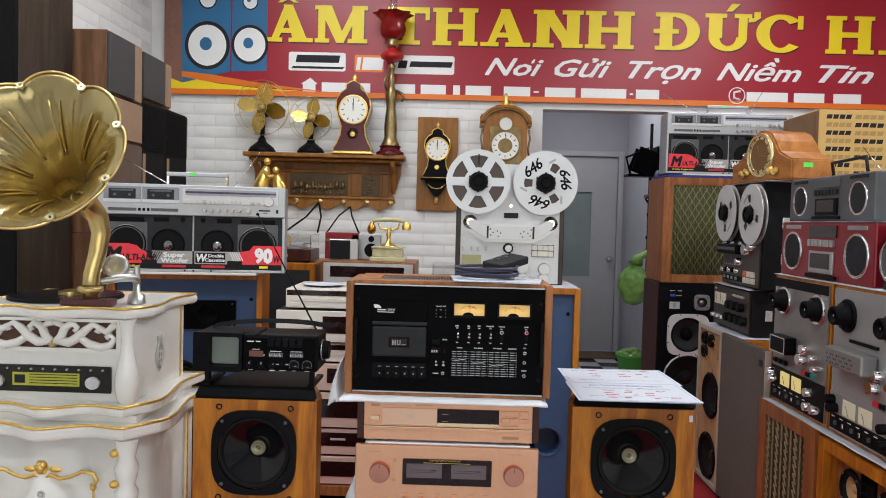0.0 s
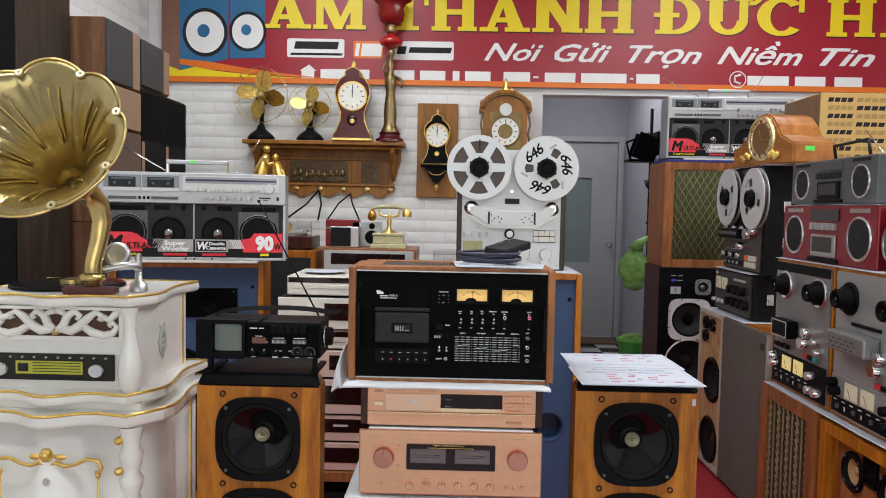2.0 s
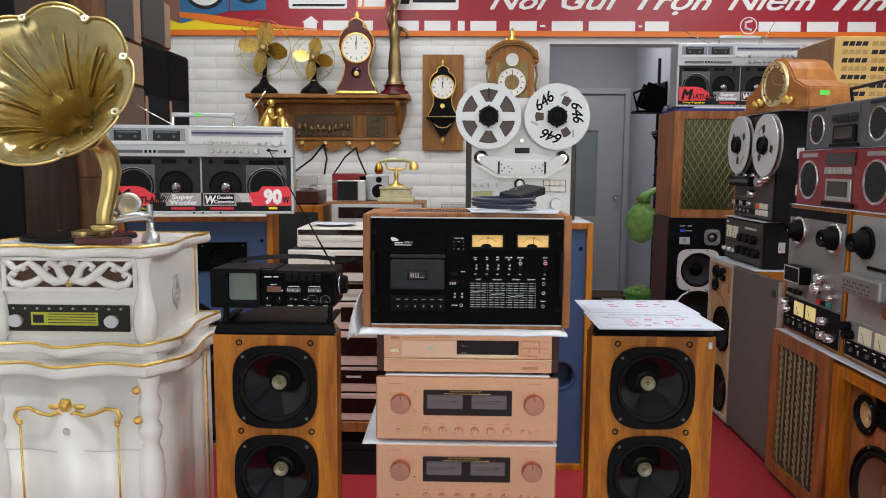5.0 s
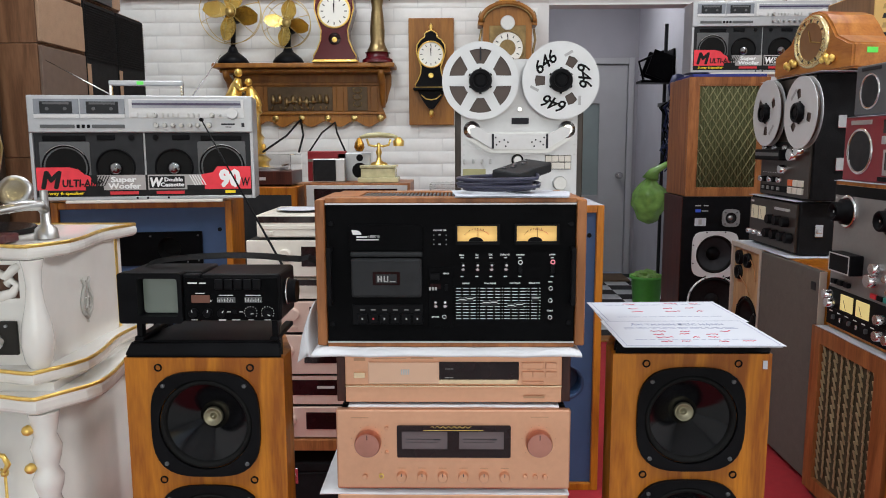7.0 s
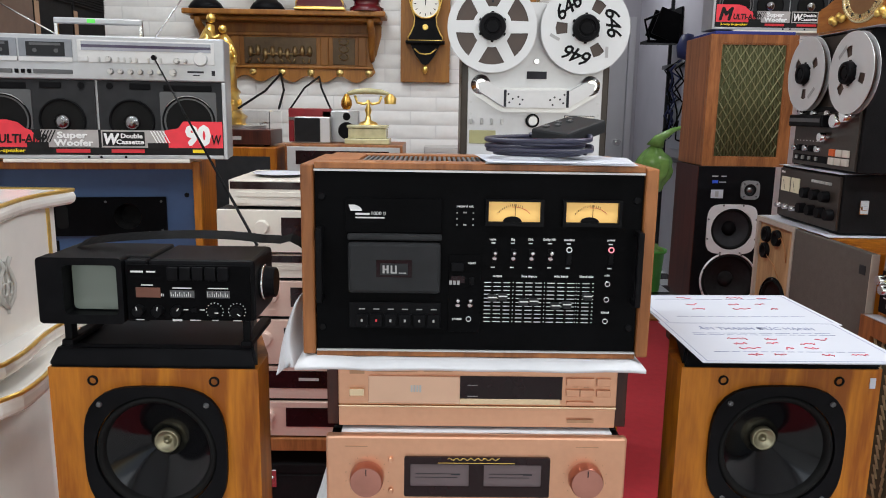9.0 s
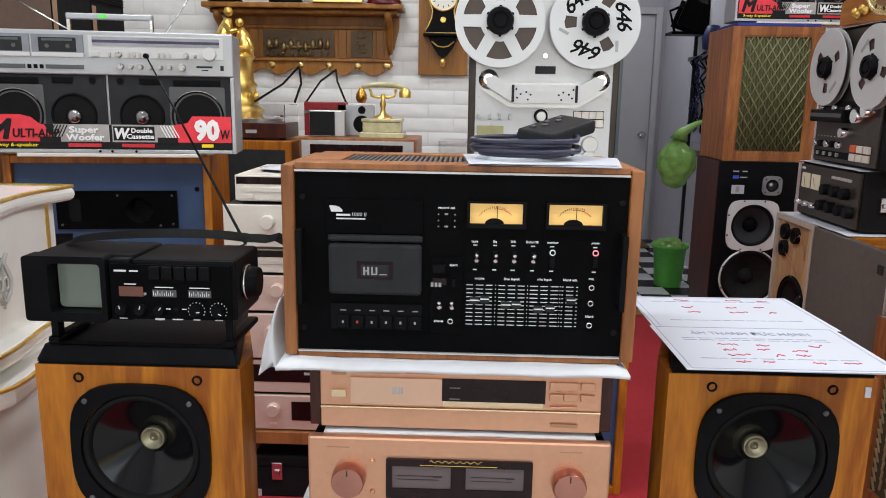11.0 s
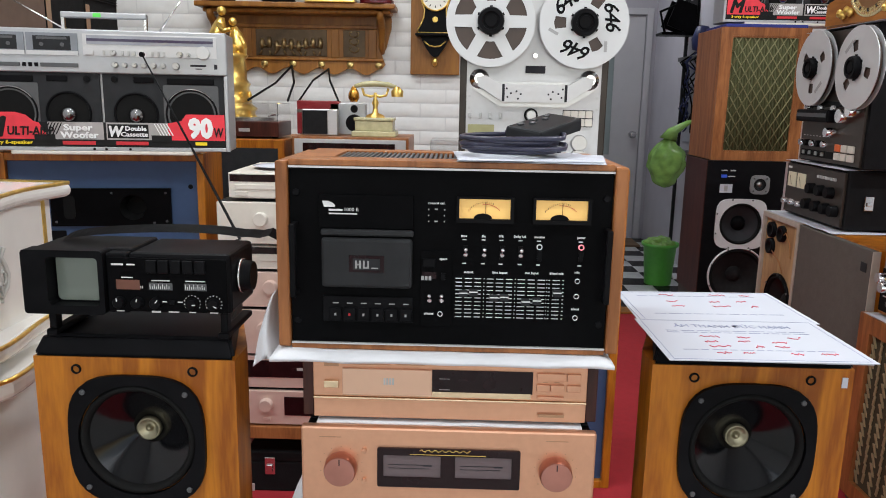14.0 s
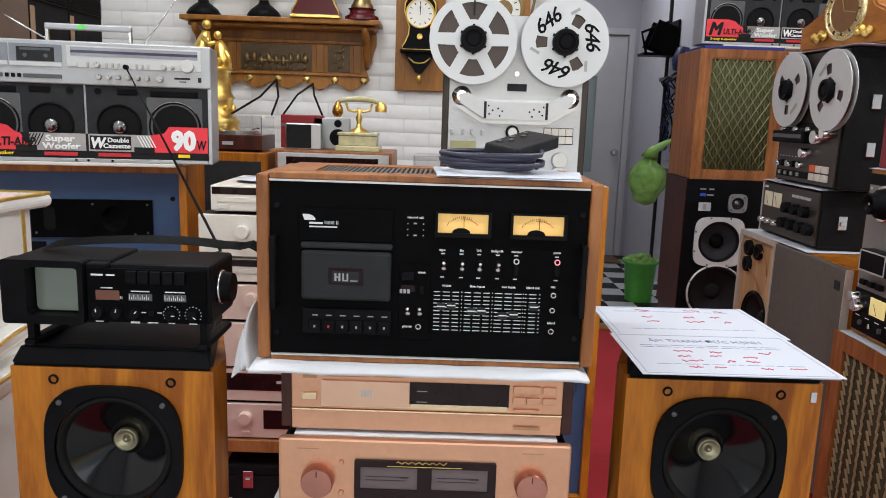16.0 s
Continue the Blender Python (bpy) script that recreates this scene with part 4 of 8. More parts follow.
# ---- integrated amplifiers ----
def amplifier(x, y, z, label):
    a = thing("amplifier", label, "amplifier", x, y, z, 0, "stack of rose gold amplifiers")
    part("chassis", bx(-0.229, 0.229, 0.002, 0.38, 0.012, 0.168), BLACK, a)
    part("top_cover", bx(-0.228, 0.228, 0.03, 0.37, 0.1681, 0.1705), DGREY, a)
    part("fascia", bx(-0.235, 0.235, -0.016, 0.0, 0.008, 0.176, 0.004), ROSE, a, "rose gold front")
    z0 = 0.016
    w = part("meter_window", moved(slab(rounded(-0.1126, 0.1153, 0.0605, 0.1274, 0.003), 0.004, [rounded(-0.1029, -0.0114, 0.0776, 0.1153, 0.001), rounded(0.0118, 0.1017, 0.0778, 0.1150, 0.001)]), at(0, -0.016, z0)), DGLASS, a, "dark framed meter window")
    for q in ((-0.1029, -0.0114, 0.0776, 0.1153), (0.0118, 0.1017, 0.0778, 0.1150)):
        m = plate(w, "meter", *q, 0.0015, plain("grey_meter_scale", (0.13, 0.095, 0.10), 0.12, 0, 0.08, 4), -0.016, z0)
        x0, x1, q0, q1 = q
        bars(m, [(x0 + 0.008, x1 - 0.014, q0 + z0 + 0.0205, q0 + z0 + 0.0212), (x0 + 0.008, x1 - 0.018, q0 + z0 + 0.0145, q0 + z0 + 0.0152), (x1 - 0.028, x1 - 0.014, q0 + z0 + 0.019, q0 + z0 + 0.0206)], SIGNDARK, -0.0176)
    part("gold_script", join(tube([(-0.045 + 0.003 * i, -0.0205, 0.1375 + z0 - 0.013 + 0.0022 * math.sin(i * 1.7)) for i in range(28)], 0.0006, 4), bx(-0.06, 0.06, -0.0207, -0.0203, 0.133 + z0 - 0.0155, 0.134 + z0 - 0.0155)), GOLD, w)
    for q in ((-0.1707, 0.0920), (0.1715, 0.0928)):
        k = part("volume_knob", lathe([(0, 0), (0.026, 0), (0.0265, 0.004), (0.0255, 0.018), (0.024, 0.021), (0.0, 0.0215)], 40, at(q[0], -0.016, q[1] + z0) @ FRONT), plain("brushed_rose_knob", (0.50, 0.23, 0.18), 0.32, 1.0, 0.12), a, "large brushed knob")
        part("pointer", bx(q[0] - 0.0008, q[0] + 0.0008, -0.0382, -0.0374, q[1] + z0 + 0.012, q[1] + z0 + 0.022), SIGNDARK, k)
        part("scale_dots", join(*[disc(q[0] + 0.034 * math.cos(t), -0.016, q[1] + z0 + 0.034 * math.sin(t), 0.0008, 0.0004, 6) for t in [radians(-40 + 26 * i) for i in range(11)]]), plain("gold_print", (0.45, 0.25, 0.14)), a)
    for q in ((-0.1335, 0.1219), (-0.1335, 0.0702)):
        part("push_button", disc(q[0], -0.016, q[1] + z0, 0.004, 0.006, 14, 0.001), ROSE, a)
    for i in range(6):
        knob(a, -0.104 + i * 0.0415, 0.036, 0.0105, 0.012, ROSE, -0.016, "selector_knob", SIGNDARK, 0)
    for cx in (-0.178, 0.145, 0.165, 0.185):
        part("push_button", disc(cx, -0.016, 0.036, 0.005, 0.007, 14, 0.001), ROSE, a)
    part("headphone_jack", lathe([(0.003, 0.002), (0.0055, 0.002), (0.0055, 0), (0.003, 0)], 16, at(-0.145, -0.016, 0.036) @ FRONT), GOLD, a)
    bars(a, [(-0.112 + i * 0.0415, -0.096 + i * 0.0415, 0.0525, 0.0535) for i in range(6)] + [(-0.205, -0.17, 0.158, 0.159), (0.155, 0.19, 0.16, 0.161)], plain("gold_print", (0.45, 0.25, 0.14)), -0.0161)
    for sx in (-0.18, 0.18):
        for sy in (0.05, 0.33):
            part("foot", upright(sx, sy, 0, 0.024, 0.012, 16), BLACK, a)
    return a


amplifier(0.117, 1.947, 0.544, "rose gold amplifier with twin meters under a disc player")
amplifier(0.116, 1.952, 0.3635, "rose gold amplifier at the bottom of the stack")
sheet(-0.095, 0.33, 1.945, 2.27, 0.7185, 0.003, CLOTH, "cloth", "white cloth between disc player and amplifier", "cloth", 5.0, 0.003, 0, 0.0)
sheet(-0.155, 0.352, 1.934, 2.28, 0.5405, 0.002, CLOTH, "cloth", "white cloth between the two amplifiers", "cloth", 7.0, 0.003, 0, 0.2)
st = thing("stand", "low dark wooden stand under the amplifiers", "stand", 0.116, 1.952, 0)
part("top", bx(-0.24, 0.24, -0.005, 0.39, 0.337, 0.363, 0.003), DARKW, st)
for sx in (-0.225, 0.21):
    for sy in (0.01, 0.35):
        part("leg", bx(sx, sx + 0.02, sy, sy + 0.02, 0, 0.3365), DARKW, st)

# ---- papers, cable and remote on the deck ----
for i, (rz, dx) in enumerate(((-4, 0.0), (-9, 0.012), (3, -0.008))):
    p = part("paper", join(*[bx(-0.108, 0.108, -0.095, 0.095, 0.0005 * i, 0.0005 * i + 0.0004)]), PAPER)
    p.matrix_world = pose(0.234 + dx, 2.028, 1.1424 + 0.0008 * i, 0, 0, rz)
    tagged(p, "loose white sheet of paper lying on the deck", "paper")
coil = []
for i in range(240):
    a = i / 240 * math.tau * 5.3
    k = 1 + 0.16 * noise.noise(Vector((i * 0.045, 3, 0)))
    coil.append((0.066 * k * math.cos(a) + 0.008 * math.sin(i * 0.09), 0.046 * k * math.sin(a), 0.005 + 0.0045 * (i // 45) + 0.006 * (0.5 + 0.5 * noise.noise(Vector((i * 0.05, 0, 7))))))
coil += [(0.05, 0.04, 0.032), (0.055, 0.06, 0.034), (0.058, 0.075, 0.034)]
cb = part("cable", tube(coil, 0.0034, 8), plain("cable_sheath", (0.03, 0.03, 0.055), 0.35))
cb.matrix_world = pose(0.208, 2.035, 1.1455, 0, 0, 0) @ Matrix.Scale(1.15, 4)
tagged(cb, "coiled black cable lying on papers", "cable")
rm = thing("remote_control", "black wired remote control box tilted on a cable coil", "remote control", 0.235, 2.06, 1.15)
rm.matrix_world = pose(0.262, 2.065, 1.178, 10, 6, -40)
part("case", bx(-0.034, 0.034, -0.06, 0.06, 0, 0.022, 0.004), DGREY, rm)
for i in range(5):
    part("button", bx(-0.022 + 0.01 * (i % 2), -0.014 + 0.01 * (i % 2), -0.045 + 0.018 * i, -0.035 + 0.018 * i, 0.0221, 0.025, 0.001), GREY, rm)

# ---- papers on the loudspeaker ----
INK, INKR = plain("blue_ink", (0.26, 0.29, 0.42), 0.7), plain("red_ink", (0.62, 0.08, 0.12), 0.7)


def form(x, y, z, rz, label, headed=True):
    f = thing("printed_form", label, "paper", x, y, z, rz, "printed forms on the speaker")
    f.scale = (1.03, 1.05, 1)
    part("sheet", bx(-0.15, 0.15, -0.1, 0.1, 0, 0.0009), PAPER, f)
    part("border", join(bx(-0.142, 0.142, -0.094, -0.093, 0.001, 0.0013), bx(-0.142, 0.142, 0.093, 0.094, 0.001, 0.0013), bx(-0.142, -0.141, -0.093, 0.093, 0.001, 0.0013), bx(0.141, 0.142, -0.093, 0.093, 0.001, 0.0013)), INK, f)
    t = wordmesh("ÂM THANH ĐỨC HẠNH", 0.02, 0.0002)
    xs = [v.co.x for v in t.verts]
    t.transform(at(0, 0.057, 0.0013) @ Matrix.Rotation(radians(-90), 4, "X") @ Matrix.Diagonal((0.19 / (max(xs) - min(xs)), 1, 1, 1)) @ at(-(max(xs) + min(xs)) / 2, 0, 0))
    if headed:
        part("heading", t, INK, f)
    rnd = random.Random(5)
    small, red = [], []
    for yy in ((0.038, 0.029, -0.053) if headed else (0.066, -0.05)):
        xx = -0.115
        while xx < 0.11:
            w = rnd.uniform(0.008, 0.026)
            small.append(bx(xx, xx + w, yy, yy + 0.0018, 0.001, 0.0013))
            xx += w + 0.005
    for yy in ((0.008, -0.014, -0.036, -0.066) if headed else (0.075, 0.03, 0.0)):
        xx = -0.07
        while xx < 0.10:
            w = rnd.uniform(0.012, 0.032)
            pts = [(xx + w * k / 8, yy + rnd.uniform(-0.005, 0.006) * (1 if k % 2 else -0.6), 0.0014) for k in range(9)]
            red.append(tube(pts, 0.0008, 4))
            xx += w + rnd.uniform(0.012, 0.07)
    part("small_print", join(*small), INK, f)
    part("handwriting", join(*red), INKR, f)


form(0.600, 2.188, 0.8605, 2, "white printed form with red handwriting, partly covered", False)
form(0.592, 1.985, 0.8632, 1, "white printed form with red handwriting on a speaker")
tagged(part("paper", moved(bx(-0.15, 0.15, -0.19, 0.19, 0, 0.0012), pose(0.594, 2.08, 0.859, 0, 0, 0)), PAPER), "white sheet of paper under printed forms", "paper")

# ---- reel-to-reel recorder on the blue monitor ----
def reel(parent, x, y, z, r, mt, style, tilt=0.0, hub=0.2, name="reel"):
    """A tape reel on a front at y: flange with cut-outs, tape pack and hub nut."""
    if style == "six":
        holes = []
        for i in range(6):
            a0 = math.tau * (i + 0.5) / 6
            h = []
            for k in range(7):
                a = a0 + radians(-21 + 7 * k)
                h.append((0.82 * r * math.cos(a), 0.82 * r * math.sin(a)))
            for k in range(5):
                a = a0 + radians(12 - 6 * k)
                h.append((0.44 * r * math.cos(a), 0.44 * r * math.sin(a)))
            holes.append(h)
    else:
        holes = []
        for i in range(3):
            a0 = math.tau * i / 3 + math.pi
            holes.append([(q * r * math.cos(a0 + radians(d)), q * r * math.sin(a0 + radians(d))) for q, d in ((0.42, -15), (0.66, -12), (0.68, 0), (0.66, 12), (0.42, 15))])
    fl = part(name, moved(slab(oval(0, 0, r, r, 72), 0.0025, holes), at(x, y - 0.034, z, 0, tilt, 0)), mt, parent, "silver tape reel")
    part("tape_pack", lathe([(0, 0), (r * 0.9, 0), (r * 0.9, 0.012), (0, 0.012)], 48, at(x, y - 0.019, z) @ FRONT), plain("brown_tape", (0.05, 0.028, 0.02), 0.35), fl)
    part("back_flange", moved(slab(oval(0, 0, r, r, 72), 0.002), at(x, y - 0.013, z)), mt, fl)
    hb = r * hub
    part("hub_nut", lathe([(0, 0.02), (hb * 0.45, 0.02), (hb * 0.5, 0.016), (hb * 0.62, 0.016), (hb * 0.66, 0.022), (hb * 0.92, 0.022), (hb, 0.014), (hb, 0), (0, 0)], 28, at(x, y - 0.037, z) @ FRONT), BLACK, fl)
    part("hub_teeth", join(*[moved(bx(-0.004, 0.004, -0.006, 0, hb * 0.95, hb * 1.12, 0.001), at(x, y - 0.037, z, 0, 60 * i, 0)) for i in range(6)]), BLACK, fl)
    return fl


REELM = plain("satin_reel", (0.60, 0.61, 0.62), 0.42, 0.25, 0.03, 20)
ak = thing("reel_recorder", "silver reel-to-reel tape recorder with two large reels", "tape recorder", 0.350, 3.185, 1.0375, 0)
part("case", bx(-0.228, 0.228, 0.004, 0.23, 0, 0.505, 0.004), DARKW, ak, "dark wooden case")
part("front_plate", bx(-0.207, 0.207, -0.002, 0.0035, 0.004, 0.503, 0.002), ALU, ak, "silver front plate")
AKY = -0.002
r1 = reel(ak, -0.1395, AKY, 0.4255, 0.1335, REELM, "six", 0, 0.3)
r2 = reel(ak, 0.1395, AKY, 0.4255, 0.1335, REELM, "three", 0, 0.3)
for a in (-38, 82, 200):
    t = wordmesh("646", 0.062, 0.0002, 0.25, 0.9, 0.001)
    t.transform(at(0.1395, AKY - 0.0368, 0.4255, 0, a, 0) @ at(-0.052, 0, 0.062))
    part("reel_number", t, BLACK, r2)
    part("maker_bar", moved(bx(0.052, 0.084, -0.0005, 0, 0.062, 0.071), at(0.1395, AKY - 0.0366, 0.4255, 0, a + 8, 0)), DIMP, r2)
part("maker_bar", bx(-0.1425, -0.1365, AKY - 0.0371, AKY - 0.0366, 0.495, 0.54), SIGNDARK, r1)
part("head_surround", moved(slab([(-0.195, 0.262), (-0.16, 0.282), (-0.115, 0.25), (0.115, 0.25), (0.16, 0.282), (0.195, 0.262), (0.19, 0.228), (0.105, 0.176), (-0.105, 0.176), (-0.19, 0.228)], 0.006), at(0, AKY, 0)), STEEL, ak)
part("head_cover", moved(slab([(-0.178, 0.262), (-0.15, 0.268), (-0.105, 0.243), (0.105, 0.243), (0.15, 0.268), (0.178, 0.262), (0.172, 0.236), (0.096, 0.19), (-0.096, 0.19), (-0.172, 0.236)], 0.03), at(0, AKY - 0.0062, 0)), ALU, ak, "silver head cover")
for sx in (-0.095, 0.095):
    part("cover_stripe", bx(sx - 0.004, sx + 0.004, AKY - 0.0375, AKY - 0.0362, 0.192, 0.243), SIGNDARK, ak)
part("cover_holes", join(*[disc(s * xx, AKY - 0.0363, zz, 0.0032, 0.0008, 8) for s in (-1, 1) for xx, zz in ((0.085, 0.23), (0.082, 0.205), (0.072, 0.216), (0.055, 0.222), (0.05, 0.2), (0.042, 0.214))]), SIGNDARK, ak)
for sx in (-0.168, 0.168):
    part("guide_roller", lathe([(0, 0), (0.03, 0), (0.03, 0.008), (0.016, 0.014), (0.016, 0.03), (0, 0.03)], 28, at(sx, AKY, 0.258) @ FRONT), CHROME, ak)
knob(ak, -0.006, 0.151, 0.016, 0.022, STEEL, AKY, "capstan_cap")
part("capstan_ring", lathe([(0.0165, 0), (0.0165, 0.012), (0.021, 0.012), (0.021, 0)], 28, at(-0.006, AKY, 0.151) @ FRONT), BLACK, ak)
knob(ak, 0.0, 0.329, 0.009, 0.012, CHROME, AKY, "centre_button")
plate(ak, "tape_counter", -0.0274, 0.0331, 0.2772, 0.2995, 0.005, SIGNDARK, AKY, 0, 0.001)
for q in ((0.0950, 0.1166, 0.1447, 0.1663), (0.1181, 0.1397, 0.1447, 0.1663), (0.1411, 0.1613, 0.1447, 0.1663), (0.1627, 0.1843, 0.1447, 0.1663), (0.0950, 0.1166, 0.1195, 0.1418), (0.1181, 0.1613, 0.1195, 0.1418), (0.1627, 0.1843, 0.1195, 0.1418)):
    plate(ak, "transport_button", *q, 0.006, CREAM, AKY, 0, 0.001)
plate(ak, "button_tray", 0.0929, 0.1865, 0.1173, 0.1685, 0.0015, SIGNDARK, AKY)
for q in ((-0.1951, 0.1469), (-0.1627, 0.1469), (-0.1325, 0.1469), (-0.1001, 0.1469)):
    part("lever_switch", bx(q[0] - 0.004, q[0] + 0.004, AKY - 0.014, AKY, q[1] - 0.009, q[1] + 0.009, 0.002), STEEL, ak)
plate(ak, "level_meter", -0.2002, -0.1181, 0.0785, 0.1195, 0.003, plain("green_grey_meter", (0.35, 0.33, 0.16), 0.3), AKY, 0, 0.001)
for q in ((0.0569, 0.0698), (0.1469, 0.0677), (0.0569, 0.0245), (0.1469, 0.0245)):
    knob(ak, q[0], q[1], 0.026, 0.02, STEEL, AKY, "level_knob")
for sx in (-0.197, 0.197):
    for zz in (0.02, 0.17, 0.205, 0.48):
        part("panel_screw", disc(sx, AKY, zz, 0.004, 0.002, 8), STEEL, ak)

# ---- blue studio monitors ----
BLUE = plain("blue_baffle_paint", (0.035, 0.075, 0.17), 0.6, 0, 0.08, 30, 0.1)


def monitor(x, y, rz, label, port, h=1.03):
    s = thing("studio_monitor", label, "loudspeaker", x, y, 0, rz, "pair of blue studio monitors")
    for q in ((-0.3175, -0.293, 0, 0.43, 0, h), (0.293, 0.3175, 0, 0.43, 0, h), (-0.2925, 0.2925, 0, 0.43, h - 0.025, h), (-0.2925, 0.2925, 0, 0.43, 0, 0.025), (-0.2925, 0.2925, 0.41, 0.43, 0.0255, h - 0.0255)):
        part("cabinet_board", bx(*q, 0.002), TEAK, s)
    zmid = 0.62 if port else 0.53
    part("baffle", moved(slab([(-0.2925, 0.0255), (0.2925, 0.0255), (0.2925, h - 0.0255), (-0.2925, h - 0.0255)], 0.08, [oval(-0.05, zmid, 0.119, 0.119, 40), oval(-0.03, 0.22, 0.169, 0.169, 40), oval(0.085, 0.862, 0.0425, 0.0425)] + ([oval(0.2, 0.40, 0.055, 0.055)] if port else [])), at(0, 0.098, 0)), BLUE, s, "blue front board")
    hp = part("horn_plate", moved(slab([(-0.17, 0.80), (0.205, 0.80), (0.205, 0.925), (-0.17, 0.925)], 0.0098, [oval(0.085, 0.862, 0.042, 0.042)]), at(0, 0.0178, 0)), MATTE, s)
    part("horn_mouth", lathe([(0.0415, -0.001), (0.036, -0.02), (0.03, -0.05), (0, -0.05)], 32, at(0.085, 0.0085, 0.862) @ FRONT), RUBBER, hp)
    part("slot", moved(slab(rounded(-0.13, -0.095, 0.825, 0.9, 0.012), 0.001), at(0, 0.0079, 0)), RUBBER, hp)
    for bxx, bz in ((-0.155, 0.815), (0.19, 0.815), (-0.155, 0.91), (0.19, 0.91), (0.02, 0.91), (0.15, 0.81)):
        part("bolt", disc(bxx, 0.0078, bz, 0.004, 0.002, 8), GREY, hp)
    part("control_plate", bx(-0.24, -0.13, 0.014, 0.0178, 0.735, 0.785, 0.001), BLACK, s)
    part("badge", bx(-0.235, -0.19, 0.0125, 0.0139, 0.765, 0.778), plain("gold_badge", (0.5, 0.33, 0.1), 0.4, 0.5), s)
    if port:
        part("port", lathe([(0.064, 0.001), (0.058, 0.004), (0.052, -0.012), (0.05, -0.06), (0, -0.06)], 36, at(0.2, 0.0178, 0.40) @ FRONT), plain("blue_port", (0.02, 0.045, 0.11), 0.5), s)
    driver(s, -0.05, 0.0175, zmid, 0.12, BLACK, PAPERC, 0.3)
    driver(s, -0.03, 0.0175, 0.22, 0.17, BLACK, PAPERC, 0.3)
    part("peg", disc(0.27, 0.0178, 0.93, 0.008, 0.004, 12), BLACK, s)
    return s


monitor(-1.03, 3.22, 10, "blue fronted studio monitor in orange wood under a boombox", False, 1.04)
monitor(0.318, 3.06, 0, "blue fronted studio monitor in orange wood under a recorder", True, 1.035)
sheet(0.08, 0.632, 3.075, 3.4, 1.0355, 0.0015, PAPER, "paper", "white paper under the tape recorder", "paper", 9.0, 0.0008, 0, 0.0)


# ---- right row: loudspeakers and recorders ----
CLOTHB = plain("olive_grille_cloth", (0.075, 0.078, 0.028), 0.85, 0, 0.2, 300, 0.4)
LATT = plain("olive_lattice", (0.17, 0.16, 0.07), 0.5, 0, 0.15, 60)


def lattice(parent, x0, x1, z0, z1, y, dx, dz, mt, r=0.0022):
    """Crossing slanted strips clipped to a rectangle, one part each."""
    w, h = x1 - x0, z1 - z0
    slope = dz / dx
    n = int((w + h / slope) / dx) + 2
    for sgn in (1, -1):
        for i in range(n):
            s = -h / slope + i * dx
            pts = []
            for k in range(0, 41):
                zz = h * k / 40
                xx = s + zz / slope
                if 0 <= xx <= w:
                    pts.append((x0 + xx if sgn > 0 else x1 - xx, zz + z0))
            if len(pts) > 2:
                (xa, za), (xb, zb) = pts[0], pts[-1]
                part("lattice_strip", tube([(xa, y - 0.002 * sgn, za), (xb, y - 0.002 * sgn, zb)], r, 5), mt, parent)


def hollow_front(w, d, h, holes, mt, parent, hole_depth=0.07, b=0.003, name="cabinet"):
    """A cabinet whose front is bored: holes are (x, z, r)."""
    bf = slab([(-w / 2, 0), (w / 2, 0), (w / 2, h), (-w / 2, h)], hole_depth, [oval(x, z, r, r, 40) for x, z, r in holes])
    bf = moved(bf, at(0, hole_depth, 0))
    part("baffle", bf, mt, parent)
    part(name, bx(-w / 2, w / 2, hole_depth + 0.0005, d, 0, h, b), mt, parent)


gs = thing("lattice_speaker", "walnut speaker with an olive lattice grille under a boombox", "loudspeaker", 1.56, 4.49, 0.966)
gs.scale = (1.05, 1.0, 1.0)
part("cabinet", bx(-0.20, 0.20, 0.02, 0.36, 0, 0.624, 0.004), WALNUT, gs)
part("front_frame", moved(slab([(-0.20, 0), (0.20, 0), (0.20, 0.624), (-0.20, 0.624)], 0.02, [[(-0.155, 0.04), (0.155, 0.04), (0.155, 0.585), (-0.155, 0.585)]]), at(0, 0.0198, 0)), WALNUT, gs)
part("grille_pleats", join(*[tube([(-0.145 + 0.0145 * k, 0.0115, 0.05), (-0.145 + 0.0145 * k, 0.0115, 0.575)], 0.0045, 6) for k in range(21)]), CLOTHB, gs, "", "stuff")
part("bead", moved(slab([(-0.155, 0.04), (0.155, 0.04), (0.155, 0.585), (-0.155, 0.585)], 0.006, [[(-0.147, 0.048), (0.147, 0.048), (0.147, 0.577), (-0.147, 0.577)]]), at(0, 0.008, 0)), WALNUT, gs)
part("grille_cloth", bx(-0.154, 0.154, 0.012, 0.0195, 0.041, 0.584), CLOTHB, gs, "olive grille cloth")
lattice(gs, -0.147, 0.147, 0.048, 0.577, 0.004, 0.04, 0.07, LATT, 0.0026)

ym = thing("three_way_speaker", "black three-way speaker with a white-framed midrange", "loudspeaker", 1.52, 4.47, 0.285)
hollow_front(0.375, 0.33, 0.68, ((-0.005, 0.372, 0.103), (0.0, 0.112, 0.135), (0.07, 0.567, 0.03)), BLACK, ym)
part("side_cheek", bx(-0.192, -0.188, 0.0, 0.33, 0, 0.68), ROSEW, ym, "red-brown wooden side")
WFRAME = plain("white_driver_frame", (0.72, 0.73, 0.74), 0.4, 0.2, 0.03)
GCONE = plain("dark_grey_dome", (0.035, 0.036, 0.04), 0.35)
driver(ym, -0.005, -0.001, 0.372, 0.103, WFRAME, GCONE, 0.36, BLACK, 5.0, 0.3, bolts=8, rim=1.2, name="midrange")
driver(ym, 0.07, -0.001, 0.567, 0.03, plain("grey_driver_frame", (0.25, 0.26, 0.27), 0.4, 0.4), GCONE, 0.5, STEEL, 4.0, 0.2, bolts=4, rim=1.55, name="tweeter")
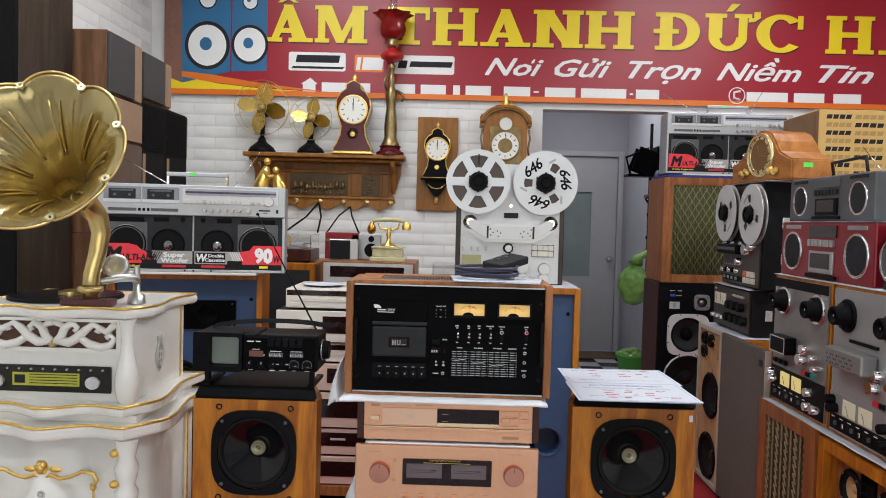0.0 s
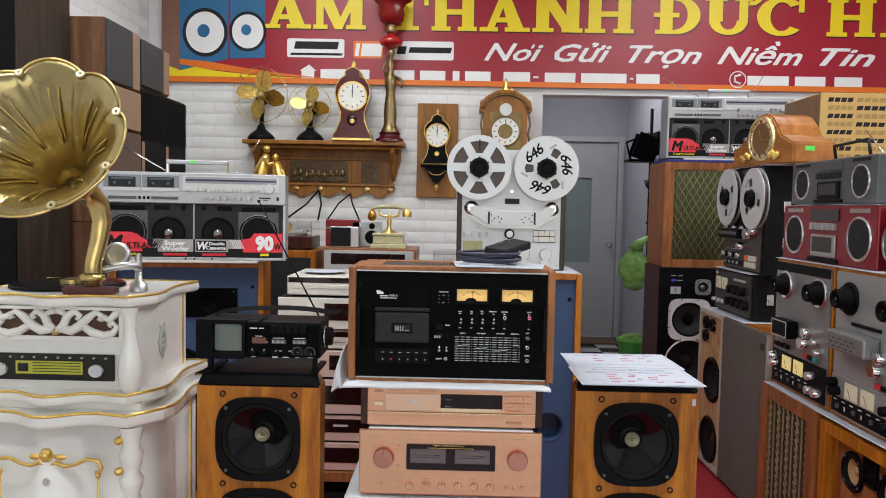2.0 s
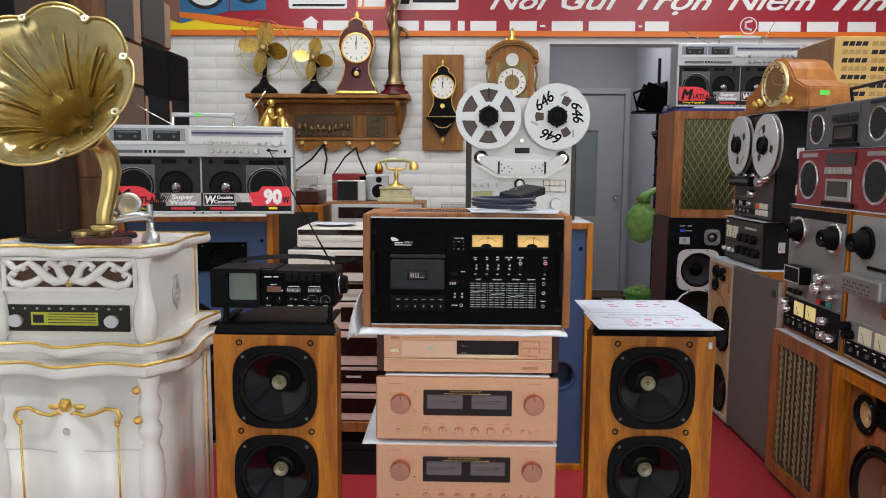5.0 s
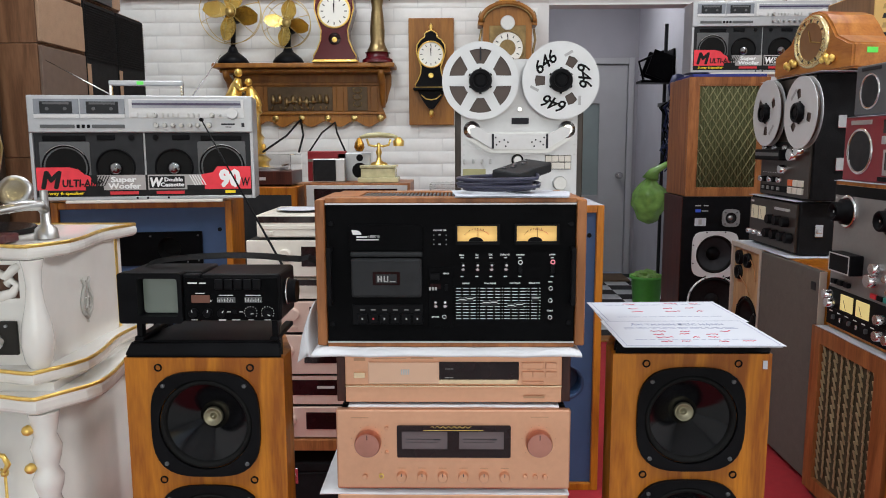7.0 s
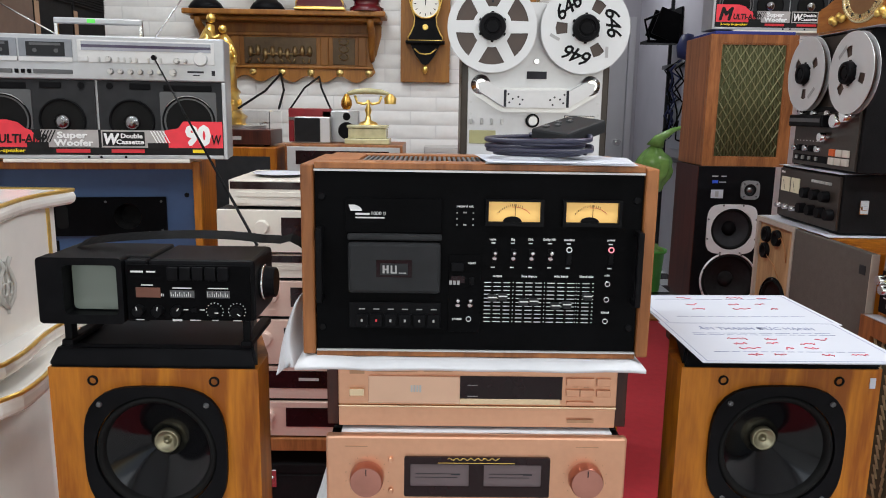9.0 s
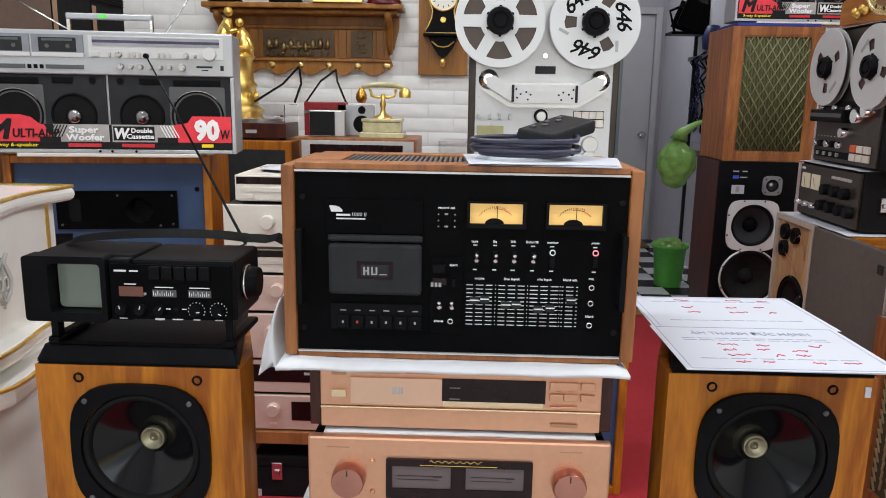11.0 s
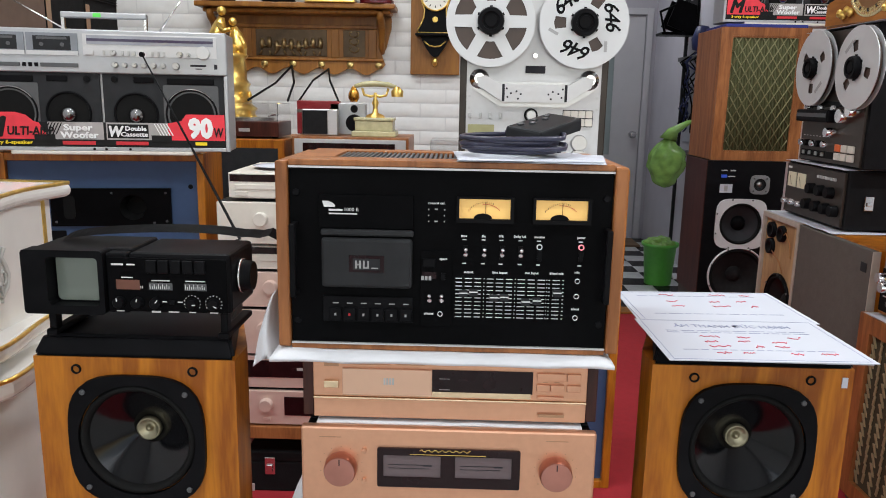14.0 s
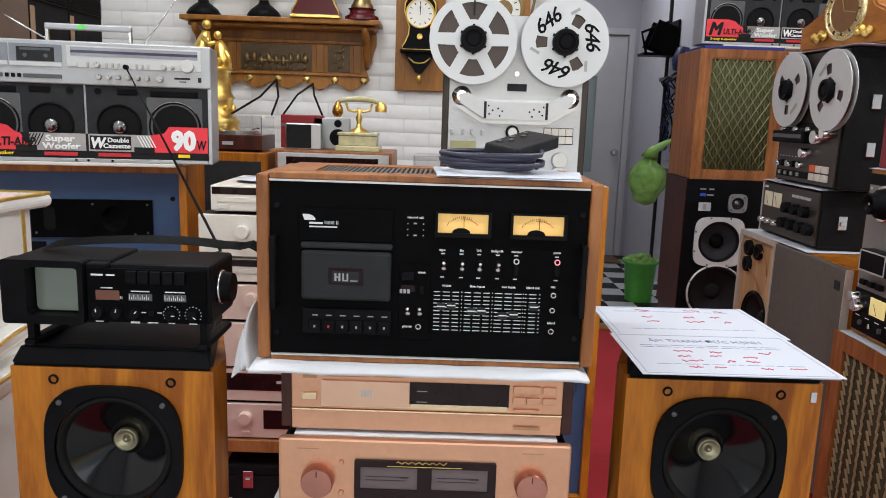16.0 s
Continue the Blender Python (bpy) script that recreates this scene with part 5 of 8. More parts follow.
driver(ym, 0.0, -0.001, 0.112, 0.135, WFRAME, PAPERC, 0.3, None, 0, 0.3, bolts=8, rim=1.07)
plate(ym, "badge", -0.118, -0.09, 0.598, 0.613, 0.002, plain("blue_badge", (0.03, 0.08, 0.5), 0.4), 0)
bars(ym, [(-0.085, -0.05, 0.602, 0.607), (-0.12, -0.09, 0.63, 0.636), (-0.075, -0.05, 0.63, 0.636)], DIMP)
cdp = plate(ym, "name_plate", -0.12, -0.06, 0.525, 0.567, 0.002, PAPER, 0)
bars(cdp, [(-0.1, -0.083, 0.532, 0.56)], DIMP, -0.002)
sd = thing("stand", "dark wooden stand under a black speaker", "stand", 1.515, 4.49, 0)
part("block", bx(-0.18, 0.18, 0, 0.3, 0, 0.2845, 0.004), DARKW, sd)


# ---- double cassette radios ----
def boombox(x, y, z, rz, label):
    b = thing("boombox", label, "boombox", x, y, z, rz, "silver double cassette boomboxes")
    W, H = 0.3735, 0.365
    part("shell", bx(-W, W, 0.012, 0.15, 0.0, H, 0.006), SILVER, b, "silver case")
    part("upper_fascia", bx(-W, W, -0.004, 0.0118, 0.236, H, 0.004), SILVER, b)
    part("bezel", join(bx(-W, -W + 0.012, -0.002, 0.0118, 0.0, 0.235, 0.002), bx(W - 0.012, W, -0.002, 0.0118, 0, 0.235, 0.002), bx(-W + 0.0125, W - 0.0125, -0.002, 0.0118, 0, 0.012, 0.002)), SILVER, b)
    for s in (-1, 1):
        gr = part("speaker_grille", bx(s * 0.004, s * 0.3605, 0.004, 0.0117, 0.0125, 0.2355, 0.001), DGREY, b, "dark grey grille half")
        for cx, r in ((s * 0.262, 0.078), (s * 0.098, 0.066)):
            part("speaker_rim", lathe([(r, 0), (r, 0.004), (r - 0.005, 0.006), (r - 0.007, 0)], 40, at(cx, 0.004, 0.115) @ FRONT), BLACK, gr)
            part("speaker_cone", lathe([(r - 0.007, 0.001), (r * 0.35, -0.0 + 0.0005), (0, 0.0005)], 40, at(cx, 0.0035, 0.115) @ FRONT), RUBBER, gr)
            if r < 0.07:
                # chrome cap, its dim reflections put into a darker metal colour
                part("dust_cap", lathe([(0.024, 0), (0.02, 0.012), (0.01, 0.018), (0, 0.02)], 24, at(cx, 0.0025, 0.112) @ FRONT), plain("chrome_dark_reflection", (0.28, 0.28, 0.29), 0.15, 1.0), gr)
            else:
                part("rim_highlight", tube([(cx + r * math.cos(q), -0.003, 0.115 + r * math.sin(q)) for q in [radians(35 + 11 * k) for k in range(11)]], 0.0012, 5), STEEL, gr)
                part("corner_frame", moved(slab(rounded(cx - 0.082, cx + 0.082, 0.04, 0.205, 0.006), 0.003, [oval(cx, 0.115, 0.067, 0.067, 32)]), at(0, 0.0039, 0)), GREY, gr)
        part("tweeter_slot", bx(s * 0.262 - 0.07, s * 0.262 + 0.07, 0.001, 0.0039, 0.207, 0.226, 0.002), BLACK, gr)
        part("tweeter_slot", bx(s * 0.125 - 0.03, s * 0.125 + 0.03, 0.001, 0.0039, 0.21, 0.228, 0.002), BLACK, gr)
        part("tweeter", disc(s * 0.04, 0.0039, 0.219, 0.01, 0.003, 18), BLACK, gr)
    # printed card in front of the grilles
    y0 = -0.003
    card = part("promo_card", bx(-0.358, 0.36, y0, y0 + 0.002, 0.014, 0.088), plain("black_card", (0.02, 0.02, 0.02), 0.5), b, "printed black and red card")
    part("red_field", slab([(-0.358, 0.035), (-0.155, 0.035), (-0.185, 0.085), (-0.2, 0.09), (-0.22, 0.108), (-0.25, 0.116), (-0.358, 0.116)], 0.0006), plain("red_card", (0.75, 0.03, 0.05), 0.45), card).location = (0, y0 - 0.0002, 0)
    part("red_field", slab([(0.19, 0.035), (0.36, 0.035), (0.36, 0.116), (0.245, 0.116), (0.23, 0.095), (0.19, 0.088)], 0.0006), plain("red_card", (0.75, 0.03, 0.05)), card).location = (0, y0 - 0.0002, 0)
    part("grey_field", join(bx(-0.16, 0.0, y0 - 0.0005, y0 - 0.0001, 0.035, 0.088), bx(0.008, 0.19, y0 - 0.0005, y0 - 0.0001, 0.035, 0.088)), plain("grey_card", (0.38, 0.36, 0.35), 0.5), card)
    part("black_box", bx(0.012, 0.132, y0 - 0.0012, y0 - 0.0008, 0.04, 0.083), plain("black_card", (0.02, 0.02, 0.02)), card)
    wy = y0 - 0.0016
    INKB = plain("black_card", (0.02, 0.02, 0.02))
    words("card_word", "M", -0.345, -0.275, wy, 0.045, 0.058, INKB, card, 0.25, 0.004)
    words("card_word", "ULTI-AMP", -0.275, -0.142, wy, 0.048, 0.026, INKB, card, 0.1, 0.001)
    words("card_word", "Super", -0.115, -0.03, wy, 0.063, 0.019, SIGNWHITE, card, 0, 0.001)
    words("card_word", "Woofer", -0.125, -0.015, wy, 0.04, 0.019, SIGNWHITE, card, 0, 0.001)
    words("card_word", "W", 0.016, 0.06, wy, 0.046, 0.032, SIGNWHITE, card, 0.2, 0.002)
    words("card_word", "Double", 0.064, 0.126, wy, 0.064, 0.014, SIGNWHITE, card, 0, 0.0006)
    words("card_word", "Cassette", 0.05, 0.13, wy, 0.046, 0.014, SIGNWHITE, card, 0, 0.0006)
    words("card_word", "90", 0.25, 0.325, wy, 0.046, 0.058, SIGNWHITE, card, 0, 0.005)
    words("card_word", "W", 0.327, 0.356, wy, 0.046, 0.03, INKB, card, 0.1, 0.001)
    words("card_word", "3-way 6-speaker", -0.335, -0.205, wy, 0.02, 0.011, SIGNYEL, card, 0, 0.0003)
    for x0, x1, z0, z1, m2 in ((-0.12, -0.025, 0.019, 0.03, RED), (0.035, 0.13, 0.019, 0.03, RED), (-0.2, -0.14, 0.03, 0.05, INKB), (0.14, 0.2, 0.03, 0.05, INKB), (0.27, 0.305, 0.02, 0.03, SIGNYEL)):
        part("card_bar", bx(x0, x1, wy, wy + 0.0004, z0, z1), m2, card)
    for q in range(5):
        part("card_stripe", slab([(-0.175 + 0.009 * q, 0.05), (-0.1715 + 0.009 * q, 0.05), (-0.1535 + 0.009 * q, 0.086), (-0.157 + 0.009 * q, 0.086)], 0.0004), INKB, card).location = (0, y0 - 0.0013, 0)
        part("card_stripe", slab([(0.148 + 0.009 * q, 0.086), (0.1515 + 0.009 * q, 0.086), (0.1695 + 0.009 * q, 0.05), (0.166 + 0.009 * q, 0.05)], 0.0004), SIGNWHITE, card).location = (0, y0 - 0.0013, 0)
    # cassette wells, tuner and controls
    for x0, x1 in ((-0.35, -0.205), (-0.2, -0.055)):
        c = part("cassette_lid", bx(x0, x1, -0.007, -0.0041, 0.287, 0.352, 0.001), plain("clear_grey_lid", (0.20, 0.215, 0.24), 0.2), b)
        part("cassette", bx(x0 + 0.02, x1 - 0.02, -0.0085, -0.0071, 0.302, 0.343, 0.0005), DGREY, c)
        part("tape_label", bx(x0 + 0.03, x1 - 0.03, -0.0092, -0.0086, 0.333, 0.34), GREY, c)
        for hx in (0.3, 0.7):
            part("tape_hub", disc(x0 + (x1 - x0) * hx, -0.0085, 0.318, 0.006, 0.0008, 12), GREY, c)
        part("lid_strip", bx(x0, x1, -0.0085, -0.0071, 0.287, 0.2995), ALU, c)
    part("tuner_panel", bx(-0.042, 0.345, -0.006, -0.0041, 0.287, 0.352, 0.001), ALU, b)
    part("tuner_glass", bx(-0.03, 0.335, -0.0075, -0.0061, 0.322, 0.348), plain("tuner_scale", (0.28, 0.29, 0.33), 0.1), b)
    part("dial_band", bx(-0.03, 0.335, -0.0082, -0.0076, 0.331, 0.339), plain("dial_band", (0.05, 0.04, 0.08), 0.2), b)
    for cx, cz, r in ((0.305, 0.303, 0.021), (0.237, 0.297, 0.009), (0.262, 0.297, 0.006), (0.045, 0.297, 0.009), (0.048, 0.262, 0.009), (0.076, 0.262, 0.008), (0.104, 0.262, 0.008), (0.132, 0.262, 0.008), (0.16, 0.262, 0.008), (0.187, 0.262, 0.008), (0.224, 0.262, 0.011)):
        knob(b, cx, cz, r, 0.014, STEEL if r < 0.015 else ALU, -0.0061 if cz > 0.28 else -0.0041, "knob", SIGNDARK if r < 0.015 else None, cx * 500)
    for cx in (0.018, 0.071, 0.088, 0.105, 0.122, 0.157, 0.174, 0.191):
        part("slide_switch", bx(cx - 0.003, cx + 0.003, -0.012, -0.0061, 0.29, 0.304, 0.001), STEEL, b)
    part("push_pair", bx(-0.035, -0.012, -0.011, -0.0061, 0.29, 0.304, 0.001), ALU, b)
    part("key_strip", bx(-0.333, -0.222, -0.008, -0.0042, 0.252, 0.264, 0.001), GREY, b)
    part("key_strip", bx(-0.165, -0.058, -0.008, -0.0042, 0.252, 0.264, 0.001), GREY, b)
    for cx in (-0.21, -0.193, -0.176):
        part("key", bx(cx - 0.005, cx + 0.005, -0.009, -0.0042, 0.252, 0.264, 0.001), BLACK, b)
    bars(b, [(0.265, 0.312, 0.262, 0.268), (0.28, 0.3, 0.254, 0.257), (0.335, 0.345, 0.255, 0.27)] + [(-0.005 + 0.008 * i, -0.001 + 0.008 * i, 0.314, 0.316) for i in range(11)], SIGNDARK, -0.0042)
    part("foot_strip", bx(-0.27, 0.26, -0.006, 0.14, -0.012, -0.0005, 0.003), CREAM, b)
    for cx in (-0.03, 0.005, 0.075):
        part("screw", disc(cx, -0.0025, 0.006, 0.004, 0.002, 10), BLACK, b)
    for sx in (-0.115, 0.125):
        part("handle_post", bx(sx - 0.005, sx + 0.005, 0.06, 0.075, H + 0.0003, H + 0.05, 0.002), CHROME, b)
    hd = part("handle", bx(-0.12, 0.13, 0.055, 0.08, H + 0.038, H + 0.056, 0.004), SILVER, b, "silver carrying handle")
    part("price_sticker", bx(-0.025, -0.002, 0.054, 0.0549, H + 0.041, H + 0.053), GREEN, hd)
    part("aerial", tube([(-0.12, 0.12, H + 0.003), (-0.36, 0.17, H + 0.135)], [0.003, 0.0016], 6), CHROME, b, "extended chrome aerial")
    part("aerial", tube([(0.15, 0.12, H + 0.003), (0.25, 0.16, H + 0.16)], [0.003, 0.0016], 6), CHROME, b, "extended chrome aerial")
    return b


boombox(-0.98, 3.145, 1.0535, 9, "silver double cassette boombox on a blue studio monitor").scale = (1.015, 1.0, 1.0)
boombox(1.745, 4.56, 1.6185, 0, "silver double cassette boombox on a lattice-grille speaker")
tagged(part("cloth", bx(1.37, 1.755, 4.50, 4.8, 1.5905, 1.606, 0.003), plain("blue_cloth", (0.02, 0.03, 0.2), 0.8)), "folded blue cloth between speaker and boombox", "cloth")

# ---- pale and grey floor speakers, facing the aisle ----
xs1 = thing("open_speaker", "pale plywood speaker with its drivers uncovered", "loudspeaker", 1.41, 3.755, 0.027, -90)
part("plinth", bx(-0.15, 0.15, 0.01, 0.33, -0.027, -0.0002), DARKW, xs1)
hollow_front(0.33, 0.34, 0.775, ((0.02, 0.437, 0.105), (0.0, 0.13, 0.108)), PALEW, xs1, 0.06)
part("edge_trim", moved(slab([(-0.166, 0), (0.166, 0), (0.166, 0.776), (-0.166, 0.776)], 0.012, [[(-0.148, 0.02), (0.148, 0.02), (0.148, 0.756), (-0.148, 0.756)]]), at(0, -0.0003, 0)), plain("greyed_edge", (0.45, 0.40, 0.34), 0.6), xs1)
driver(xs1, 0.02, -0.001, 0.437, 0.105, BLACK, PAPERC, 0.35, None, 0, 0.4, bolts=6, rim=1.08)
driver(xs1, 0.0, -0.001, 0.13, 0.108, BLACK, PAPERC, 0.3, ROSEW, 0, 0.3, bolts=6, rim=1.08)
for cx, cz in ((-0.08, 0.711), (0.013, 0.709), (-0.081, 0.644)):
    part("tweeter", lathe([(0, 0.004), (0.014, 0.008), (0.02, 0.014), (0.031, 0.016), (0.033, 0)], 24, at(cx, -0.0002, cz) @ FRONT), BLACK, xs1)
for pts in ([(0.03, -0.012, 0.70), (0.06, -0.012, 0.72), (0.1, -0.01, 0.68), (0.11, -0.008, 0.63)], [(-0.05, -0.012, 0.63), (0.03, -0.014, 0.6), (0.06, -0.01, 0.56)]):
    part("wire", tube(pts, 0.002, 5), plain("copper_wire", (0.4, 0.18, 0.06), 0.4), xs1)
xs2 = thing("covered_speaker", "tall speaker with a grey-brown cloth grille", "loudspeaker", 1.41, 3.335, 0.027, -90)
part("plinth", bx(-0.23, 0.23, 0.02, 0.33, -0.027, -0.0002), DARKW, xs2)
part("cabinet", bx(-0.245, 0.245, 0.012, 0.34, 0, 0.775, 0.003), TEAK, xs2)
GCLOTH = plain("grey_brown_cloth", (0.10, 0.088, 0.078), 0.9, 0, 0.1, 300, 0.4)
part("grille", bx(-0.25, 0.247, -0.012, 0.0118, 0.002, 0.772, 0.003), GCLOTH, xs2, "grey-brown cloth grille")
part("grille_edge", bx(0.2472, 0.2515, -0.0125, 0.0118, 0.002, 0.772), plain("greyed_edge", (0.45, 0.40, 0.34)), xs2)
part("badge", bx(0.19, 0.225, -0.014, -0.0121, 0.70, 0.73, 0.001), DGREY, xs2)


def papersheet(x0, x1, y0, y1, z, label, seed):
    sheet(x0, x1, y0, y1, z, 0.004, PAPER, "paper", label, "paper", seed, 0.001)


papersheet(1.405, 1.72, 3.36, 3.92, 0.804, "white paper under a tape deck", 2.0)
# tape deck, lower
LEATHER = plain("black_leatherette", (0.012, 0.012, 0.013), 0.5, 0, 0.2, 200, 0.5)
BRFACE = plain("brown_metal_face", (0.05, 0.04, 0.034), 0.35, 0.4, 0.08, 60)
CREAMLIT = plain("cream_meter", (0.62, 0.58, 0.42), 0.4, 0, 0.04, 10, 0, 0, 0.1)
t2 = thing("tape_amplifier", "black leatherette tape preamplifier with two cream meters", "amplifier", 1.452, 3.63, 0.812, -90)
part("case", bx(-0.235, 0.235, 0.006, 0.28, 0, 0.205, 0.004), LEATHER, t2)
part("fascia", bx(-0.225, 0.225, -0.004, 0.0058, 0.008, 0.197, 0.001), BRFACE, t2)
for cx in (-0.17, -0.09):
    m = part("level_meter", bx(cx - 0.034, cx + 0.034, -0.0075, -0.0041, 0.108, 0.165, 0.001), CREAMLIT, t2)
    part("needle", moved(bx(-0.0008, 0.0008, -0.0083, -0.0076, 0, 0.04), at(cx, 0, 0.115, 0, -25, 0)), SIGNDARK, m)
for i, (cx, cz) in enumerate(((-0.19, 0.05), (-0.13, 0.05), (-0.07, 0.05), (-0.01, 0.06), (0.06, 0.06), (0.13, 0.06), (0.19, 0.06), (0.01, 0.12), (0.08, 0.12), (0.15, 0.12))):
    knob(t2, cx, cz, 0.011 if i < 3 else 0.021, 0.026, CHROME if i < 3 else BLACK, -0.0041)
for i in range(7):
    part("push_button", bx(0.04 + 0.02 * i, 0.054 + 0.02 * i, -0.012, -0.0041, 0.163, 0.173, 0.001), ALU, t2)
part("badge", bx(-0.215, -0.185, -0.005, -0.0041, 0.178, 0.186), PRINT, t2)
for cy in (0.08,):
    part("case_clasp", join(moved(bx(-0.016, 0.016, -0.008, 0, 0.07, 0.12, 0.003), at(0.2351, cy, 0, 0, 0, 90)), moved(bx(-0.01, 0.01, -0.012, -0.008, 0.085, 0.1, 0.002), at(0.2351, cy, 0, 0, 0, 90))), CHROME, t2)
papersheet(1.44, 1.72, 3.40, 3.86, 1.0185, "white paper between two tape decks", 4.0)
# tape deck, upper
t1 = thing("reel_recorder", "black reel-to-reel recorder with two silver reels", "tape recorder", 1.475, 3.605, 1.025, -90)
part("case", bx(-0.225, 0.245, 0.006, 0.23, 0, 0.48, 0.004), LEATHER, t1, "black leatherette case")
part("front_plate", bx(-0.215, 0.232, -0.003, 0.0058, 0.006, 0.474, 0.001), BRFACE, t1)
TY = -0.003
ra = reel(t1, -0.105, TY, 0.345, 0.137, REELM, "three", 30, 0.28)
rb = reel(t1, 0.205, TY, 0.335, 0.137, REELM, "three", 75, 0.28)
part("maker_bar", moved(bx(-0.028, 0.028, -0.0005, 0, 0.085, 0.098), at(0.205, TY - 0.0367, 0.335, 0, -40, 0)), DIMP, rb)
part("maker_bar", moved(bx(-0.028, 0.028, -0.0005, 0, 0.085, 0.098), at(-0.105, TY - 0.0367, 0.345, 0, 140, 0)), DIMP, ra)
part("head_cover", bx(-0.19, 0.06, -0.045, -0.0031, 0.15, 0.195, 0.006), BLACK, t1)
part("cover_strip", bx(-0.18, 0.05, -0.0465, -0.0451, 0.168, 0.182), GREY, t1)
for cx, cz, r in ((0.11, 0.175, 0.026), (0.03, 0.115, 0.018), (0.17, 0.19, 0.02)):
    knob(t1, cx, cz, r, 0.03, CHROME, TY)
for i in range(5):
    knob(t1, -0.19 + 0.045 * i, 0.07, 0.013, 0.018, BLACK if i % 2 else CHROME, TY)
for i in range(3):
    part("transport_button", bx(0.07 + 0.045 * i, 0.108 + 0.045 * i, -0.012, -0.0031, 0.05, 0.075, 0.002), plain("orange_key", (0.7, 0.12, 0.02), 0.4) if i == 0 else CREAM, t1)
    part("transport_button", bx(0.07 + 0.045 * i, 0.108 + 0.045 * i, -0.012, -0.0031, 0.02, 0.045, 0.002), CREAM, t1)
part("display_strip", bx(-0.2, 0.05, -0.004, -0.0031, 0.02, 0.045), BLACK, t1)
part("head_block", bx(-0.2, 0.2, -0.012, -0.0031, 0.205, 0.225, 0.002), BLACK, t1)
for i in range(4):
    part("tape_guide", disc(-0.16 + 0.1 * i, TY, 0.2, 0.012, 0.02, 18, 0.002), CHROME, t1)
for i in range(9):
    part("scale_mark", bx(-0.19 + 0.025 * i, -0.183 + 0.025 * i, -0.0038, -0.0031, 0.096, 0.099), PRINT, t1)
for i in range(4):
    part("rocker_switch", bx(-0.18 + 0.05 * i, -0.165 + 0.05 * i, -0.012, -0.0041, 0.026, 0.04, 0.002), STEEL, t1)
for cz in (0.14, 0.3):
    part("case_clasp", moved(bx(-0.016, 0.016, -0.008, 0, cz - 0.025, cz + 0.025, 0.003), at(0.2451, 0.1, 0, 0, 0, 90)), CHROME, t1)
papersheet(1.46, 1.72, 3.30, 3.85, 1.506, "white paper under a mantel clock", 5.0)
# mantel clock
HONEY = wood("honey_walnut_clock", (0.26, 0.085, 0.015), (0.44, 0.17, 0.035), 0.25, 9, (0.2, 1, 1), 0.6)
mc = thing("mantel_clock", "honey brown wooden mantel clock with a brass-ringed dial", "clock", 1.51, 3.50, 1.5125, -80)
prof = [(-0.34, 0), (0.34, 0), (0.34, 0.085), (0.3, 0.09), (0.2, 0.12), (0.15, 0.165), (0.1, 0.2), (0.03, 0.217), (-0.03, 0.217), (-0.1, 0.2), (-0.15, 0.165), (-0.2, 0.12), (-0.3, 0.09), (-0.34, 0.085)]
cbm = moved(slab([(x * 0.70, z * 1.08) for x, z in prof], 0.21), at(0, 0.21, 0))
bmesh.ops.bevel(cbm, geom=[e for e in cbm.edges if e.calc_face_angle(0) > 0.6], offset=0.008, segments=3, affect="EDGES")
part("case", cbm, HONEY, mc)
part("dial", lathe([(0, 0.004), (0.07, 0.004), (0.072, 0)], 40, at(0, 0, 0.122) @ FRONT), plain("brown_dial", (0.22, 0.11, 0.05), 0.3, 0.2), mc)
part("chapter_ring", lathe([(0.07, 0.005), (0.072, 0.009), (0.085, 0.008), (0.088, 0.013), (0.1, 0.01), (0.102, 0)], 48, at(0, 0, 0.122) @ FRONT), plain("pale_brass", (0.80, 0.66, 0.36), 0.25, 0.8), mc)
part("hour_marks", join(*[moved(bx(-0.002, 0.002, -0.011, -0.008, 0.073, 0.084), at(0, 0, 0.122, 0, 30 * i, 0)) for i in range(12)]), SIGNDARK, mc)
for a, l in ((100, 0.06), (-20, 0.045)):
    part("clock_hand", moved(bx(-0.002, 0.002, -0.008, -0.006, 0, l), at(0, 0, 0.122, 0, a, 0)), BRASS, mc)
for s in (-1, 1):
    part("leaf_mount", join(*[lathe([(0, 0), (0.012, 0.004), (0.016, 0.012), (0.006, 0.02), (0, 0.022)], 8, at(0 + s * (0.085 + 0.018 * k), -0.002, 0.045 - 0.004 * k + 0.012 * (k % 2)) @ FRONT) for k in range(4)]), GOLD, mc, "gilt leaf ornament")
part("price_sticker", moved(bx(-0.022, 0.022, -0.001, 0, 0.055, 0.075), at(0.2392, 0.075, 0, 0, 0, 90)), GREEN, mc)

